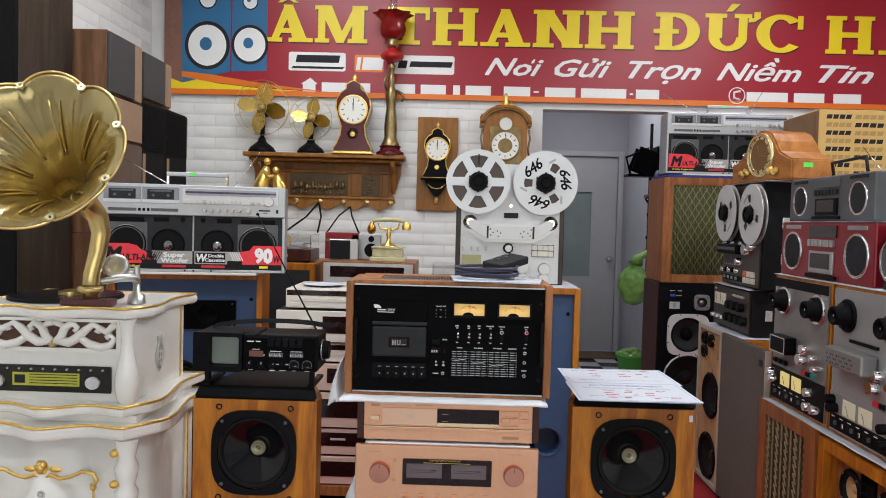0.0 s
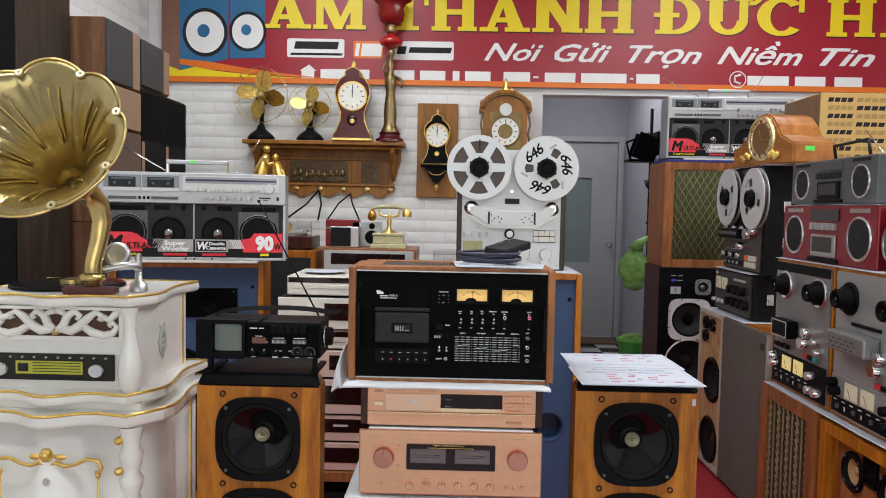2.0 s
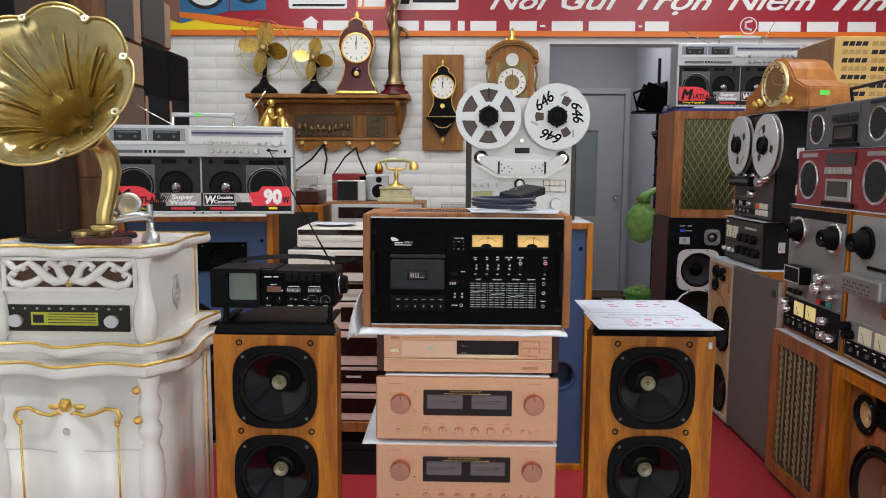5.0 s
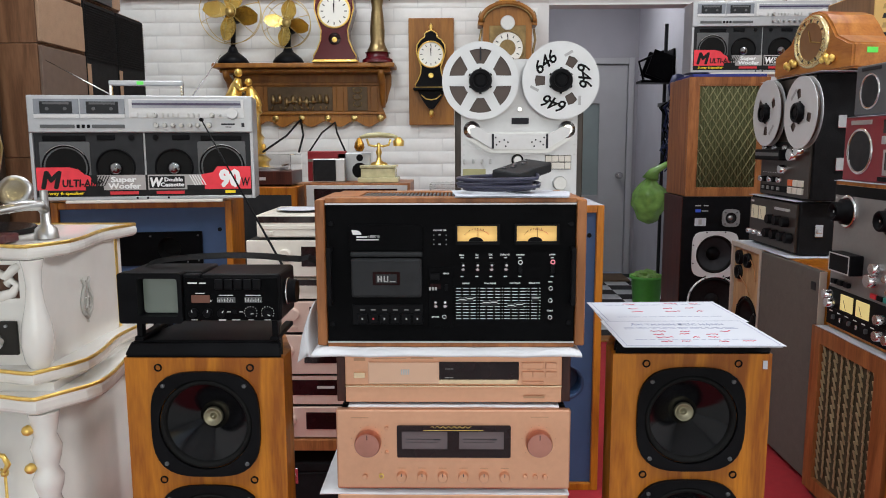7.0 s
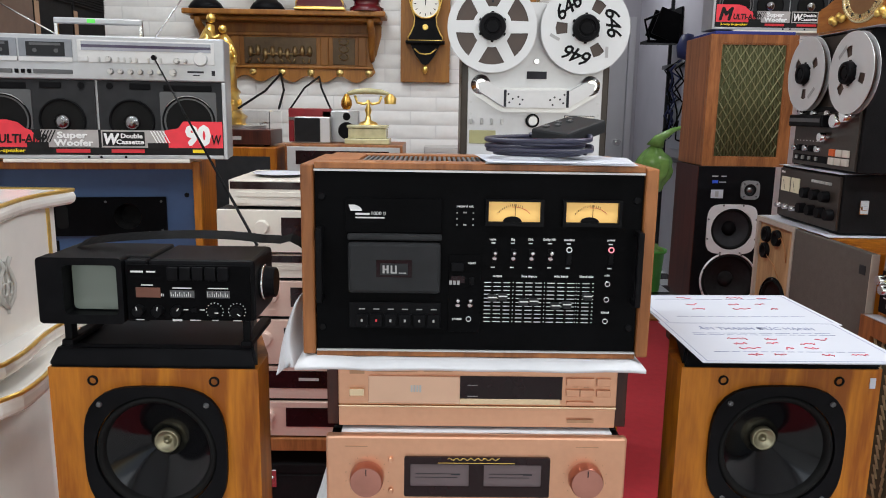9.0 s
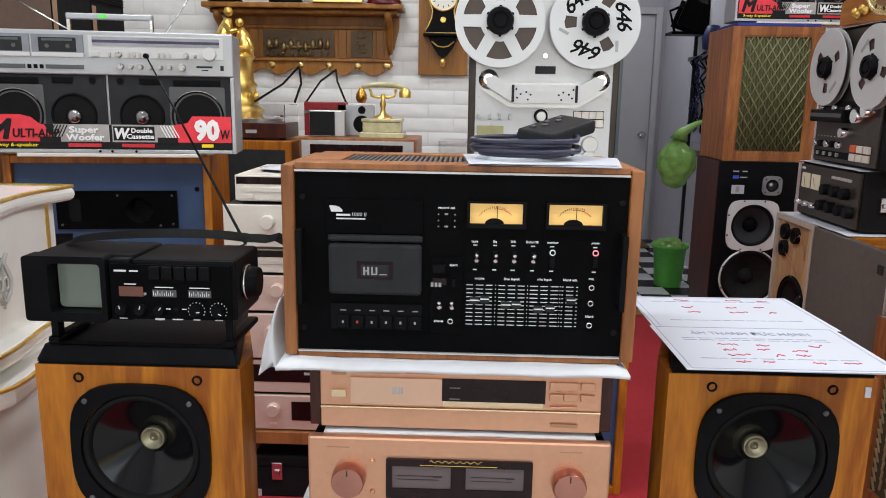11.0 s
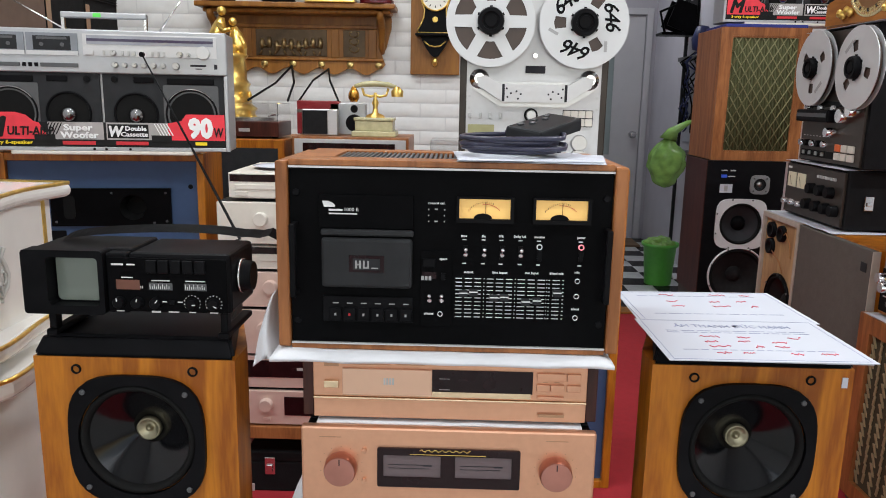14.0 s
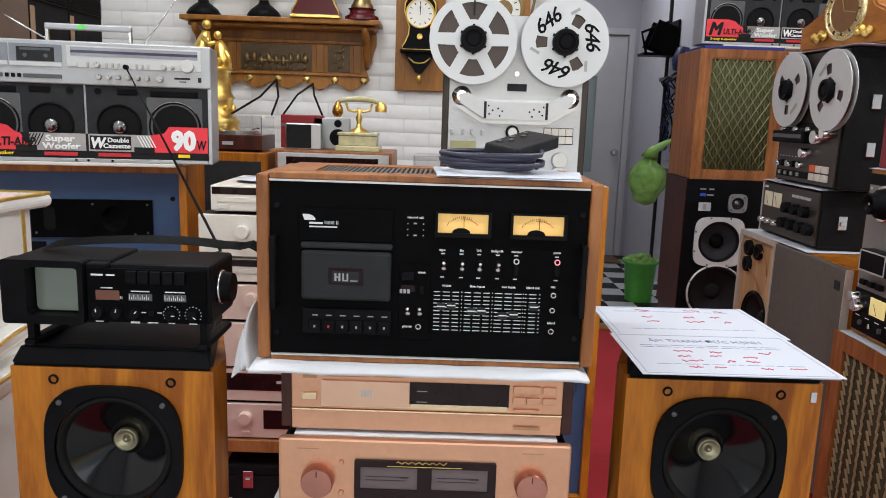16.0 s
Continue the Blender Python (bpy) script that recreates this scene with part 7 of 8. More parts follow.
# turntable, tone arm and horn
part("platter", lathe([(0, 0), (0.15, 0), (0.15, 0.006), (0.145, 0.01), (0, 0.01)], 56, at(-0.06, 0.19, 1.052)), RUBBER, gc, "black turntable with a record")
part("record", lathe([(0, 0.0105), (0.03, 0.0108), (0.14, 0.0112), (0.146, 0.0105)], 56, at(-0.06, 0.19, 1.052)), plain("black_vinyl", (0.008, 0.008, 0.009), 0.18), gc)
part("centre_weight", lathe([(0, 0.026), (0.02, 0.026), (0.03, 0.022), (0.035, 0.022), (0.035, 0.012), (0, 0.012)], 24, at(-0.03, 0.16, 1.052)), BRASS, gc)
part("red_box", bx(0.02, 0.15, 0.0, 0.05, 1.052, 1.07, 0.004), plain("dark_red_leather", (0.085, 0.02, 0.022), 0.4), gc, "dark red leather box")
part("arm_post", lathe([(0, 0.1), (0.008, 0.1), (0.01, 0.03), (0.022, 0.02), (0.024, 0.0), (0, 0)], 20, at(0.178, 0.10, 1.052)), STEEL, gc)
part("tone_arm", tube([(0.178, 0.10, 1.11), (0.176, 0.085, 1.122), (0.15, 0.07, 1.122), (0.11, 0.05, 1.114), (0.09, 0.045, 1.108)], [0.011, 0.012, 0.011, 0.009, 0.007], 12), STEEL, gc, "silver tone arm")
part("sound_box", lathe([(0, 0.008), (0.02, 0.008), (0.032, 0.012), (0.034, 0.004), (0.034, -0.008), (0, -0.008)], 28, at(0.125, 0.09, 1.15, 65, 25, 0)), STEEL, gc, "round silver sound box")
part("horn_elbow", tube([(0.086, 0.03, 1.05), (0.087, 0.035, 1.13), (0.095, 0.05, 1.19), (0.1, 0.058, 1.24), (0.094, 0.05, 1.285), (0.078, 0.02, 1.318), (0.07, -0.01, 1.332)], [0.021, 0.021, 0.022, 0.024, 0.027, 0.031, 0.034], 20), BRASS, gc, "curved brass horn elbow")
part("elbow_ring", lathe([(0.026, 0), (0.032, 0.004), (0.032, 0.014), (0.026, 0.018)], 24, at(0.086, 0.03, 1.085)), BRASS, gc)
HB = bmesh.new()
NP, NR = 96, 26
axis = look((0, 0, 0), (-0.05, 0.90, -0.43)).to_3x3().to_4x4()
rings = []
for i in range(NR):
    u = i / (NR - 1)
    r0 = 0.034 + 0.166 * u ** 2.1 + 0.012 * u
    ring = []
    for k in range(NP):
        a = math.tau * k / NP
        lobe = abs(math.cos(4 * a))
        r = r0 * (1 + 0.085 * u ** 2 * (lobe ** 0.6 - 0.55)) + 0.004 * u * math.exp(-((1 - lobe) * 6)) * 0
        crease = -0.014 * u * math.exp(-(lobe * 5) ** 2)
        z = 0.29 * u + (0.018 * u ** 3 * (lobe - 0.5)) - (0.012 * max(0, u - 0.92) / 0.08)
        emb = 0.0065 * math.exp(-((u - 0.7) / 0.14) ** 2) * math.cos(16 * a) * lobe
        ring.append(HB.verts.new(((r + crease + emb) * math.cos(a), (r + crease + emb) * math.sin(a), z)))
    rings.append(ring)
for a, b in zip(rings, rings[1:]):
    for k in range(NP):
        HB.faces.new((a[k], a[(k + 1) % NP], b[(k + 1) % NP], b[k]))
bmesh.ops.solidify(HB, geom=HB.faces[:], thickness=0.002)
for f in HB.faces:
    f.smooth = True
HB.transform(at(0.072, 0.004, 1.325) @ axis @ Matrix.Scale(0.93, 4))
hornob = part("horn", HB, plain("polished_brass_horn", (0.68, 0.57, 0.29), 0.22, 1.0, 0.14, 22, 0.2), gc, "flower-shaped embossed brass horn")
M = at(0.072, 0.004, 1.325) @ axis @ Matrix.Scale(0.93, 4)
rim = [M @ Vector(((0.211 * (1 + 0.085 * (abs(math.cos(4 * t)) ** 0.6 - 0.55))) * math.cos(t), (0.211 * (1 + 0.085 * (abs(math.cos(4 * t)) ** 0.6 - 0.55))) * math.sin(t), 0.278 + 0.018 * (abs(math.cos(4 * t)) - 0.5))) for t in [math.tau * k / 160 for k in range(160)]]
# dark disc paints the shade deep in the horn, hiding the elbow's end
part("throat", moved(lathe([(0, 0.012), (0.036, 0.012)], 20), M), plain("shaded_brass_throat", (0.10, 0.07, 0.02), 0.4, 0.8), hornob)
part("horn_rim", tube(rim, 0.003, 6, True), BRASS, hornob)
for k in range(8):
    t = math.tau * (k + 0.5) / 8
    part("rim_scroll", moved(lathe([(0.003, 0), (0.005, 0.003), (0.009, 0.003), (0.011, -0.002)], 14), M @ at(0.197 * math.cos(t), 0.197 * math.sin(t), 0.276)), plain("pale_brass_scroll", (0.62, 0.56, 0.36), 0.3, 1.0), hornob)
    for e in (-0.1, 0.1):
        part("petal_rib", tube([M @ Vector(((0.034 + 0.166 * u ** 2.1 + 0.008 * u) * math.cos(math.tau * k / 8 + e * u), (0.034 + 0.166 * u ** 2.1 + 0.008 * u) * math.sin(math.tau * k / 8 + e * u), 0.29 * u + 0.002)) for u in [0.45 + 0.05 * q for q in range(9)]], 0.0022, 5), BRASS, hornob)

# ---- stacked loudspeakers along the side wall ----
TANG = plain("tan_grille_cloth", (0.30, 0.19, 0.12), 0.85, 0, 0.1, 200, 0.3)
BROWNB = wood("brown_box_veneer", (0.10, 0.045, 0.022), (0.19, 0.095, 0.05))


def shelf_speaker(y0, y1, z0, z1, grille, label, style, x=-1.45, d=0.3):
    s = thing("bookshelf_speaker", label, "loudspeaker", x, (y0 + y1) / 2, z0, 90, "speakers stacked by the wall")
    w, h = (y1 - y0) / 2, z1 - z0
    part("cabinet", bx(-w + 0.001, w - 0.001, 0.004, d, 0, h - 0.001, 0.002), BROWNB, s)
    if style == "split":
        part("grille", bx(-w + 0.006, w * 0.45, -0.012, 0.0035, 0.006, h - 0.008, 0.003), grille, s)
        part("tan_strip", bx(w * 0.5, w - 0.004, -0.004, 0.0035, 0.006, h - 0.008, 0.001), TANG, s)
    elif style == "louvre":
        part("grille", bx(-w + 0.006, w - 0.006, -0.006, 0.0035, 0.006, h - 0.008), grille, s)
        n = int(h * 0.42 / 0.011)
        for i in range(n):
            part("louvre_slat", bx(-w + 0.008, w - 0.008, -0.012, -0.0062, h - 0.014 - 0.011 * (i + 1), h - 0.02 - 0.011 * i, 0.001, 1), grille, s)
        part("lower_strip", bx(-w + 0.004, -w + 0.035, -0.0085, -0.0062, 0.006, h * 0.52), TANG, s)
    else:
        part("grille", bx(-w + 0.006, w - 0.006, -0.01, 0.0035, 0.006, h - 0.008, 0.003), grille, s)
    return s


BLKG = plain("black_grille_cloth", (0.018, 0.018, 0.019), 0.7, 0, 0.2, 300, 0.3)
CHARG = plain("charcoal_grille", (0.045, 0.046, 0.05), 0.6, 0, 0.1, 200, 0.2)
for y0, y1, z0, z1, g, lab, stl in (
    (3.36, 3.715, 0.0, 0.55, BROWNB, "plain brown speaker at the bottom of a stack", "plain"), (3.36, 3.715, 0.551, 1.199, TANG, "brown speaker with a tan grille in a stack", "plain"),
    (3.36, 3.715, 1.20, 1.629, plain("grey_brown_grille", (0.12, 0.08, 0.06), 0.8), "brown speaker with a dull brown grille in a stack", "plain"), (3.36, 3.715, 1.63, 1.828, TANG, "brown speaker with a tan cloth grille", "plain"),
    (3.36, 3.715, 1.83, 2.11, CHARG, "walnut bookshelf speaker with a charcoal grille", "split"),
    (3.72, 4.09, 0.0, 0.65, BROWNB, "plain brown speaker at the bottom of a stack", "plain"), (3.72, 4.02, 0.651, 1.3, BROWNB, "brown speaker in a stack", "plain"), (4.095, 4.325, 0.0, 0.65, BROWNB, "plain brown speaker at the bottom of a stack", "plain"), (4.025, 4.325, 0.651, 1.3, BROWNB, "brown speaker in a stack", "plain"),
    (3.72, 4.02, 1.301, 1.86, BLKG, "black louvred speaker in a brown case", "louvre"), (4.025, 4.325, 1.301, 1.86, BLKG, "black louvred speaker in a brown case", "louvre"), (3.72, 4.09, 1.862, 2.10, CHARG, "walnut bookshelf speaker with a charcoal grille", "split")):
    shelf_speaker(y0, y1, z0, z1, g, lab, stl)
dk = thing("wardrobe", "tall dark wood veneer cabinet by the wall", "cabinet", -1.765, 2.92, 0)
part("body", bx(-0.175, 0.179, 0.0, 0.40, 0, 2.9, 0.002), DARKW, dk)
part("front", bx(-0.175, 0.176, -0.02, -0.0005, 0, 2.9, 0.002), plain("black_panel", (0.008, 0.008, 0.008), 0.5), dk)

# ---- component rack behind ----
BEIGE = plain("champagne_fascia", (0.74, 0.70, 0.63), 0.4, 0.3, 0.03, 70)
PINKF = plain("pinkish_gold_fascia", (0.70, 0.53, 0.46), 0.38, 0.4, 0.03, 70)


def component(z0, z1, x0, x1, y, mt, label, style):
    c = thing("hifi_component", label, "hi-fi component", (x0 + x1) / 2, y, z0, 0, "hi-fi components stacked on a shelf")
    w, h = (x1 - x0) / 2, z1 - z0
    part("chassis", bx(-w + 0.004, w - 0.004, 0.004, 0.33, 0.0, h - 0.002), CREAM if mt is BEIGE and style == "deck" else DGREY, c)
    part("fascia", bx(-w, w, -0.012, 0.0035, 0.004, h - 0.003, 0.002), mt, c)
    if style == "deck":
        part("display_strip", bx(-w + 0.004, w - 0.004, -0.013, -0.0121, h * 0.64, h * 0.9), DGLASS, c)
        part("tray", bx(-w + 0.02, w - 0.1, -0.015, -0.0121, h * 0.36, h * 0.54, 0.001), mt, c)
        part("button", bx(-w + 0.02, -w + 0.055, -0.016, -0.0121, h * 0.12, h * 0.28, 0.001), mt, c)
        for i in range(4):
            part("button", bx(w - 0.09 + 0.02 * i, w - 0.08 + 0.02 * i, -0.016, -0.0121, h * 0.38, h * 0.48, 0.001), DGREY, c)
    elif style == "dark":
        part("window", bx(-w + 0.01, w - 0.01, -0.0135, -0.0121, h * 0.35, h * 0.85), DGLASS, c)
        part("script", bx(-0.01, 0.05, -0.0142, -0.0136, h * 0.57, h * 0.65), ALU, c)
    else:
        knob(c, -w + 0.13, h * 0.6, 0.021, 0.02, mt, -0.0121)
        part("window", bx(-w + 0.185, w - 0.11, -0.0135, -0.0121, h * 0.3, h * 0.82), DGLASS, c)
        part("button", bx(-w + 0.118, -w + 0.142, -0.016, -0.0121, h * 0.14, h * 0.22, 0.001), mt, c)
    return c


component(0.935, 1.015, -0.545, -0.125, 2.99, BEIGE, "champagne video deck with a paper on top", "deck")
component(0.80, 0.93, -0.58, -0.14, 2.98, BEIGE, "champagne component with a dark window", "knob")
component(0.72, 0.798, -0.55, -0.13, 3.0, BEIGE, "champagne component in a stack", "deck")
component(0.605, 0.718, -0.56, -0.12, 2.99, PINKF, "pinkish gold amplifier with a dark window", "knob")
component(0.46, 0.603, -0.58, -0.12, 2.98, PINKF, "pinkish gold amplifier with a knob", "knob")
component(0.35, 0.458, -0.57, -0.12, 2.985, PINKF, "pinkish gold tuner with a dark window", "dark")
component(0.232, 0.348, -0.58, -0.12, 2.98, PINKF, "pinkish gold amplifier on a wooden shelf", "knob")
rk = thing("low_shelf", "low brown wooden shelf holding hi-fi components", "shelf", -0.35, 2.96, 0)
part("board", bx(-0.27, 0.26, 0, 0.4, 0.19, 0.231, 0.003), WALNUT, rk)
for sx in (-0.268, 0.238):
    part("side", bx(sx, sx + 0.03, 0.2, 0.39, 0, 0.1895), WALNUT, rk)
tagged(part("paper", lathe([(0, 0.002), (0.06, 0.003), (0.085, 0.008), (0.088, 0.009), (0.06, 0.001), (0, 0)], 32, at(-0.42, 3.12, 1.0135)), PAPER), "white paper plate on a video deck", "plate")
tb = thing("tool_case", "small black case with a chrome latch on the carpet", "case", -0.37, 2.985, 0)
part("case", bx(-0.155, 0.2, 0, 0.19, 0, 0.10, 0.005), LEATHER, tb)
part("lid", bx(-0.155, 0.2, 0, 0.19, 0.101, 0.135, 0.005), LEATHER, tb)
part("latch", join(bx(-0.095, -0.062, -0.006, -0.0002, 0.06, 0.118, 0.002), bx(-0.088, -0.069, -0.012, -0.006, 0.07, 0.095, 0.002)), CHROME, tb, "chrome latch")
part("corner_guard", bx(-0.158, -0.13, -0.003, 0.03, -0.0, 0.025, 0.002), ALU, tb)

# ---- console with radios by the back wall ----
ht = thing("sideboard", "brown wooden cabinet standing by the brick wall", "cabinet", -0.36, 4.18, 0)
part("body", bx(-0.28, 0.62, 0, 0.5, 0, 0.885, 0.004), WALNUT, ht)
ht2 = thing("sideboard", "brown wooden cabinet under a turntable", "cabinet", -0.83, 4.18, 0)
part("body", bx(-0.19, 0.17, 0, 0.5, 0, 1.04, 0.004), TEAK, ht2)
part("inset", bx(-0.16, 0.14, -0.003, -0.0005, 0.05, 1.0), DGREY, ht2)
rc = thing("receiver", "silver receiver in a thin walnut case", "receiver", -0.36, 4.15, 0.886)
part("case", bx(-0.26, 0.26, 0.004, 0.4, 0, 0.172, 0.003), WALNUT, rc)
part("fascia", bx(-0.248, 0.248, -0.004, 0.0035, 0.006, 0.162, 0.001), ALU, rc)
part("dial_window", bx(-0.21, 0.2, -0.006, -0.0041, 0.085, 0.145), DGLASS, rc)
for i in range(8):
    knob(rc, -0.2 + 0.055 * i, 0.042, 0.014, 0.018, STEEL, -0.0041)
sr = thing("transistor_radio", "small black and silver transistor radio", "radio", -0.512, 4.25, 1.0585)
part("body", bx(-0.082, 0.082, 0, 0.05, 0, 0.118, 0.004), STEEL, sr)
part("grille", bx(-0.078, 0.035, -0.004, -0.0002, 0.006, 0.112, 0.001), BLKG, sr)
part("tuner_strip", bx(0.04, 0.078, -0.003, -0.0002, 0.006, 0.112), ALU, sr)
r3 = thing("transistor_radio", "red portable radio hanging behind a small one", "radio", -0.54, 4.36, 1.0585)
part("body", bx(-0.1, 0.1, 0, 0.05, 0, 0.155, 0.004), plain("dark_red_case", (0.22, 0.01, 0.015), 0.35), r3)
part("band", bx(-0.098, 0.098, -0.002, -0.0002, 0.1, 0.115), CHROME, r3)
r4 = thing("transistor_radio", "black and silver portable radio with a round speaker", "radio", -0.40, 4.36, 1.0585)
part("body", bx(-0.085, 0.085, 0, 0.05, 0, 0.145, 0.004), SILVER, r4)
part("speaker", lathe([(0, 0.002), (0.036, 0.003), (0.04, 0)], 28, at(0.03, -0.0002, 0.055) @ FRONT), BLACK, r4)
part("dial", lathe([(0, 0.004), (0.016, 0.004), (0.018, 0)], 20, at(0.03, -0.0002, 0.12) @ FRONT), BLACK, r4)
part("tuning_ring", lathe([(0.018, 0), (0.026, 0.002), (0.03, 0.006), (0.032, 0)], 24, at(0.05, -0.0002, 0.06) @ FRONT), CHROME, r3)
part("strap", tube([(-0.095, 0.02, 0.15), (-0.04, 0.1, 0.25), (0.0, 0.3, 0.31)], 0.005, 6), LEATHER, r3, "black shoulder strap")
part("strap", tube([(0.095, 0.02, 0.15), (0.04, 0.1, 0.25), (0.0, 0.3, 0.31)], 0.005, 6), LEATHER, r3, "black shoulder strap")
# antique telephone
MARB = plain("cream_green_marble", (0.50, 0.46, 0.26), 0.25, 0, 0.25, 30)
gp = thing("antique_telephone", "antique style brass telephone on a cream marble base", "telephone", -0.262, 4.28, 1.0585)
part("base", join(bx(-0.1, 0.1, -0.075, 0.075, 0, 0.025, 0.004), bx(-0.085, 0.085, -0.065, 0.065, 0.026, 0.07, 0.003), bx(-0.09, 0.09, -0.07, 0.07, 0.071, 0.085, 0.003)), MARB, gp)
part("column", lathe([(0, 0.085), (0.045, 0.085), (0.04, 0.095), (0.014, 0.105), (0.01, 0.13), (0.016, 0.15), (0.008, 0.17), (0.008, 0.195), (0, 0.197)], 24), GOLD, gp)
part("cradle", tube([(-0.06, 0, 0.215), (-0.05, 0, 0.185), (-0.02, 0, 0.178), (0, 0, 0.186), (0.02, 0, 0.178), (0.05, 0, 0.185), (0.06, 0, 0.215)], 0.006, 8), GOLD, gp)
part("handset", tube([(-0.095, 0, 0.222), (-0.06, 0, 0.232), (0, 0, 0.236), (0.06, 0, 0.232), (0.095, 0, 0.222)], [0.008, 0.012, 0.014, 0.012, 0.008], 12), MARB, gp)
part("mouthpiece", lathe([(0, -0.07), (0.016, -0.068), (0.026, -0.05), (0.024, -0.03), (0.01, -0.005), (0.008, 0.0)], 20, at(-0.098, 0, 0.222)), plain("amber_brass", (0.55, 0.28, 0.05), 0.25, 0.9), gp)
part("earpiece", lathe([(0, -0.045), (0.026, -0.045), (0.028, -0.02), (0.014, -0.005), (0.01, 0.0)], 20, at(0.1, 0, 0.224)), GOLD, gp)


def turntable(x, y, z, label):
    t = thing("turntable", label, "turntable", x, y, z)
    part("plinth", bx(-0.13, 0.13, 0, 0.26, 0.008, 0.075, 0.003), ROSEW, t)
    part("platter", lathe([(0, 0.0), (0.1, 0), (0.1, 0.014), (0, 0.014)], 32, at(-0.02, 0.14, 0.076)), STEEL, t)
    part("arm", tube([(0.09, 0.2, 0.1), (0.09, 0.08, 0.105), (0.07, 0.06, 0.1)], 0.004, 6), CHROME, t)
    part("badge", bx(-0.05, 0.0, -0.002, -0.0001, 0.03, 0.045), ALU, t)
    for sx in (-0.1, 0.1):
        part("foot", upright(sx, 0.06, 0, 0.015, 0.008, 12), BLACK, t)
    clear("dust_cover", join(bx(-0.128, 0.128, 0.002, 0.005, 0.077, 0.155), bx(-0.128, -0.125, 0.006, 0.258, 0.077, 0.155), bx(0.125, 0.128, 0.006, 0.258, 0.077, 0.155), bx(-0.128, 0.128, 0.002, 0.258, 0.1555, 0.158)), t, "clear plastic lid")
    return t


turntable(-0.82, 4.2, 1.0415, "small red-brown turntable with a clear lid")
turntable(0.12, 4.3, 0.886 + 0.0, "small red-brown record player beside the recorder")

# ---- carved coat rack with fans, clock and lamp ----
mr = thing("wall_shelf", "carved brown oak shelf with brass plaques and hooks", "shelf", -0.755, 5.046, 1.34)
X0, X1 = -0.46, 0.485
wav = [(X0, 0.36)] + [(X0 + 0.015 * math.sin(k * 1.1), 0.36 - 0.05 * k) for k in range(1, 5)] + [(X0 + 0.04, 0.12), (X0 + 0.02, 0.07)]
n = 40
wav += [(X0 + 0.04 + (X1 - X0 - 0.08) * k / n, 0.03 + 0.018 * math.cos(k / n * math.tau * 5)) for k in range(n + 1)]
wav += [(X1 - 0.02, 0.07), (X1 - 0.04, 0.12)] + [(X1 + 0.015 * math.sin(k * 1.1), 0.36 - 0.05 * k) for k in range(4, 0, -1)] + [(X1, 0.36)]
part("back_board", slab(wav, 0.022), OAK, mr)
sb_ = part("shelf_board", bx(X0 - 0.06, X1 + 0.045, -0.2, 0.0, 0.345, 0.372, 0.006), OAK, mr)
part("cornice", bx(X0 - 0.03, X1 + 0.02, -0.16, -0.023, 0.32, 0.344, 0.01), OAK, mr)
part("plaque_rail", join(bx(X0 + 0.03, X1 - 0.03, -0.034, -0.0225, 0.255, 0.275, 0.004), bx(X0 + 0.03, X1 - 0.03, -0.034, -0.0225, 0.085, 0.1, 0.004)), OAK, mr)
for xx in (X0 + 0.1, -0.29, 0.19, X1 - 0.09):
    part("stile", bx(xx - 0.022, xx + 0.022, -0.032, -0.0223, 0.101, 0.254, 0.004), OAK, mr)
for s in (X0 + 0.01, X1 - 0.035):
    part("bracket", tube([(s, -0.17, 0.335), (s, -0.15, 0.3), (s, -0.1, 0.28), (s, -0.07, 0.24), (s, -0.08, 0.19), (s, -0.04, 0.15), (s, -0.025, 0.13)], [0.016, 0.02, 0.022, 0.02, 0.018, 0.016, 0.012], 10), OAK, mr, "turned carved bracket")
DBR = plain("dark_bronze_relief", (0.09, 0.06, 0.035), 0.45, 0.7, 0.3, 40, 0.4)
BRZ = plain("bronze_relief", (0.30, 0.21, 0.10), 0.4, 0.8, 0.25, 40, 0.3)
for x0, x1 in ((-0.245, 0.145), (0.235, 0.355), (-0.4, -0.335)):
    pq = part("relief_plaque", bx(x0, x1, -0.028, -0.0223, 0.108, 0.248, 0.002), DBR, mr, "dark bronze relief plaque")
    rnd = random.Random(int(x0 * 100))
    if x1 - x0 > 0.2:
        part("relief_table", bx(x0 + 0.11, x1 - 0.1, -0.04, -0.0282, 0.155, 0.165, 0.003), BRZ, pq)
        for q in range(9):
            cx = x0 + 0.035 + q * 0.04
            part("relief_shape", join(lathe([(0, 0), (0.012, 0.004), (0.016, 0.03), (0.009, 0.055), (0, 0.058)], 8, at(cx, -0.03, 0.13 + rnd.uniform(0, 0.02))), tube([(cx, -0.035, 0.17), (cx + rnd.uniform(-0.03, 0.03), -0.037, 0.155)], 0.005, 5), tube([(cx, -0.033, 0.135), (cx + rnd.uniform(-0.02, 0.02), -0.033, 0.115)], 0.006, 5)), BRZ, pq)
    else:
        cx = (x0 + x1) / 2
        for q in range(3):
            for s in (-1, 1):
                part("relief_scroll", tube([(cx, -0.031, 0.13 + 0.04 * q), (cx + s * 0.022, -0.031, 0.14 + 0.04 * q), (cx + s * 0.026, -0.031, 0.155 + 0.04 * q), (cx + s * 0.012, -0.031, 0.16 + 0.04 * q)], 0.004, 5), BRZ, pq)
for q in range(6):
    xx = -0.36 + 0.158 * q
    part("coat_hook", join(lathe([(0, 0.004), (0.012, 0.006), (0.02, 0.002), (0.021, 0)], 10, at(xx, -0.0225, 0.065) @ FRONT), tube([(xx, -0.028, 0.06), (xx, -0.05, 0.045), (xx, -0.06, 0.055)], 0.005, 6)), BRASS, mr, "brass flower coat hook")
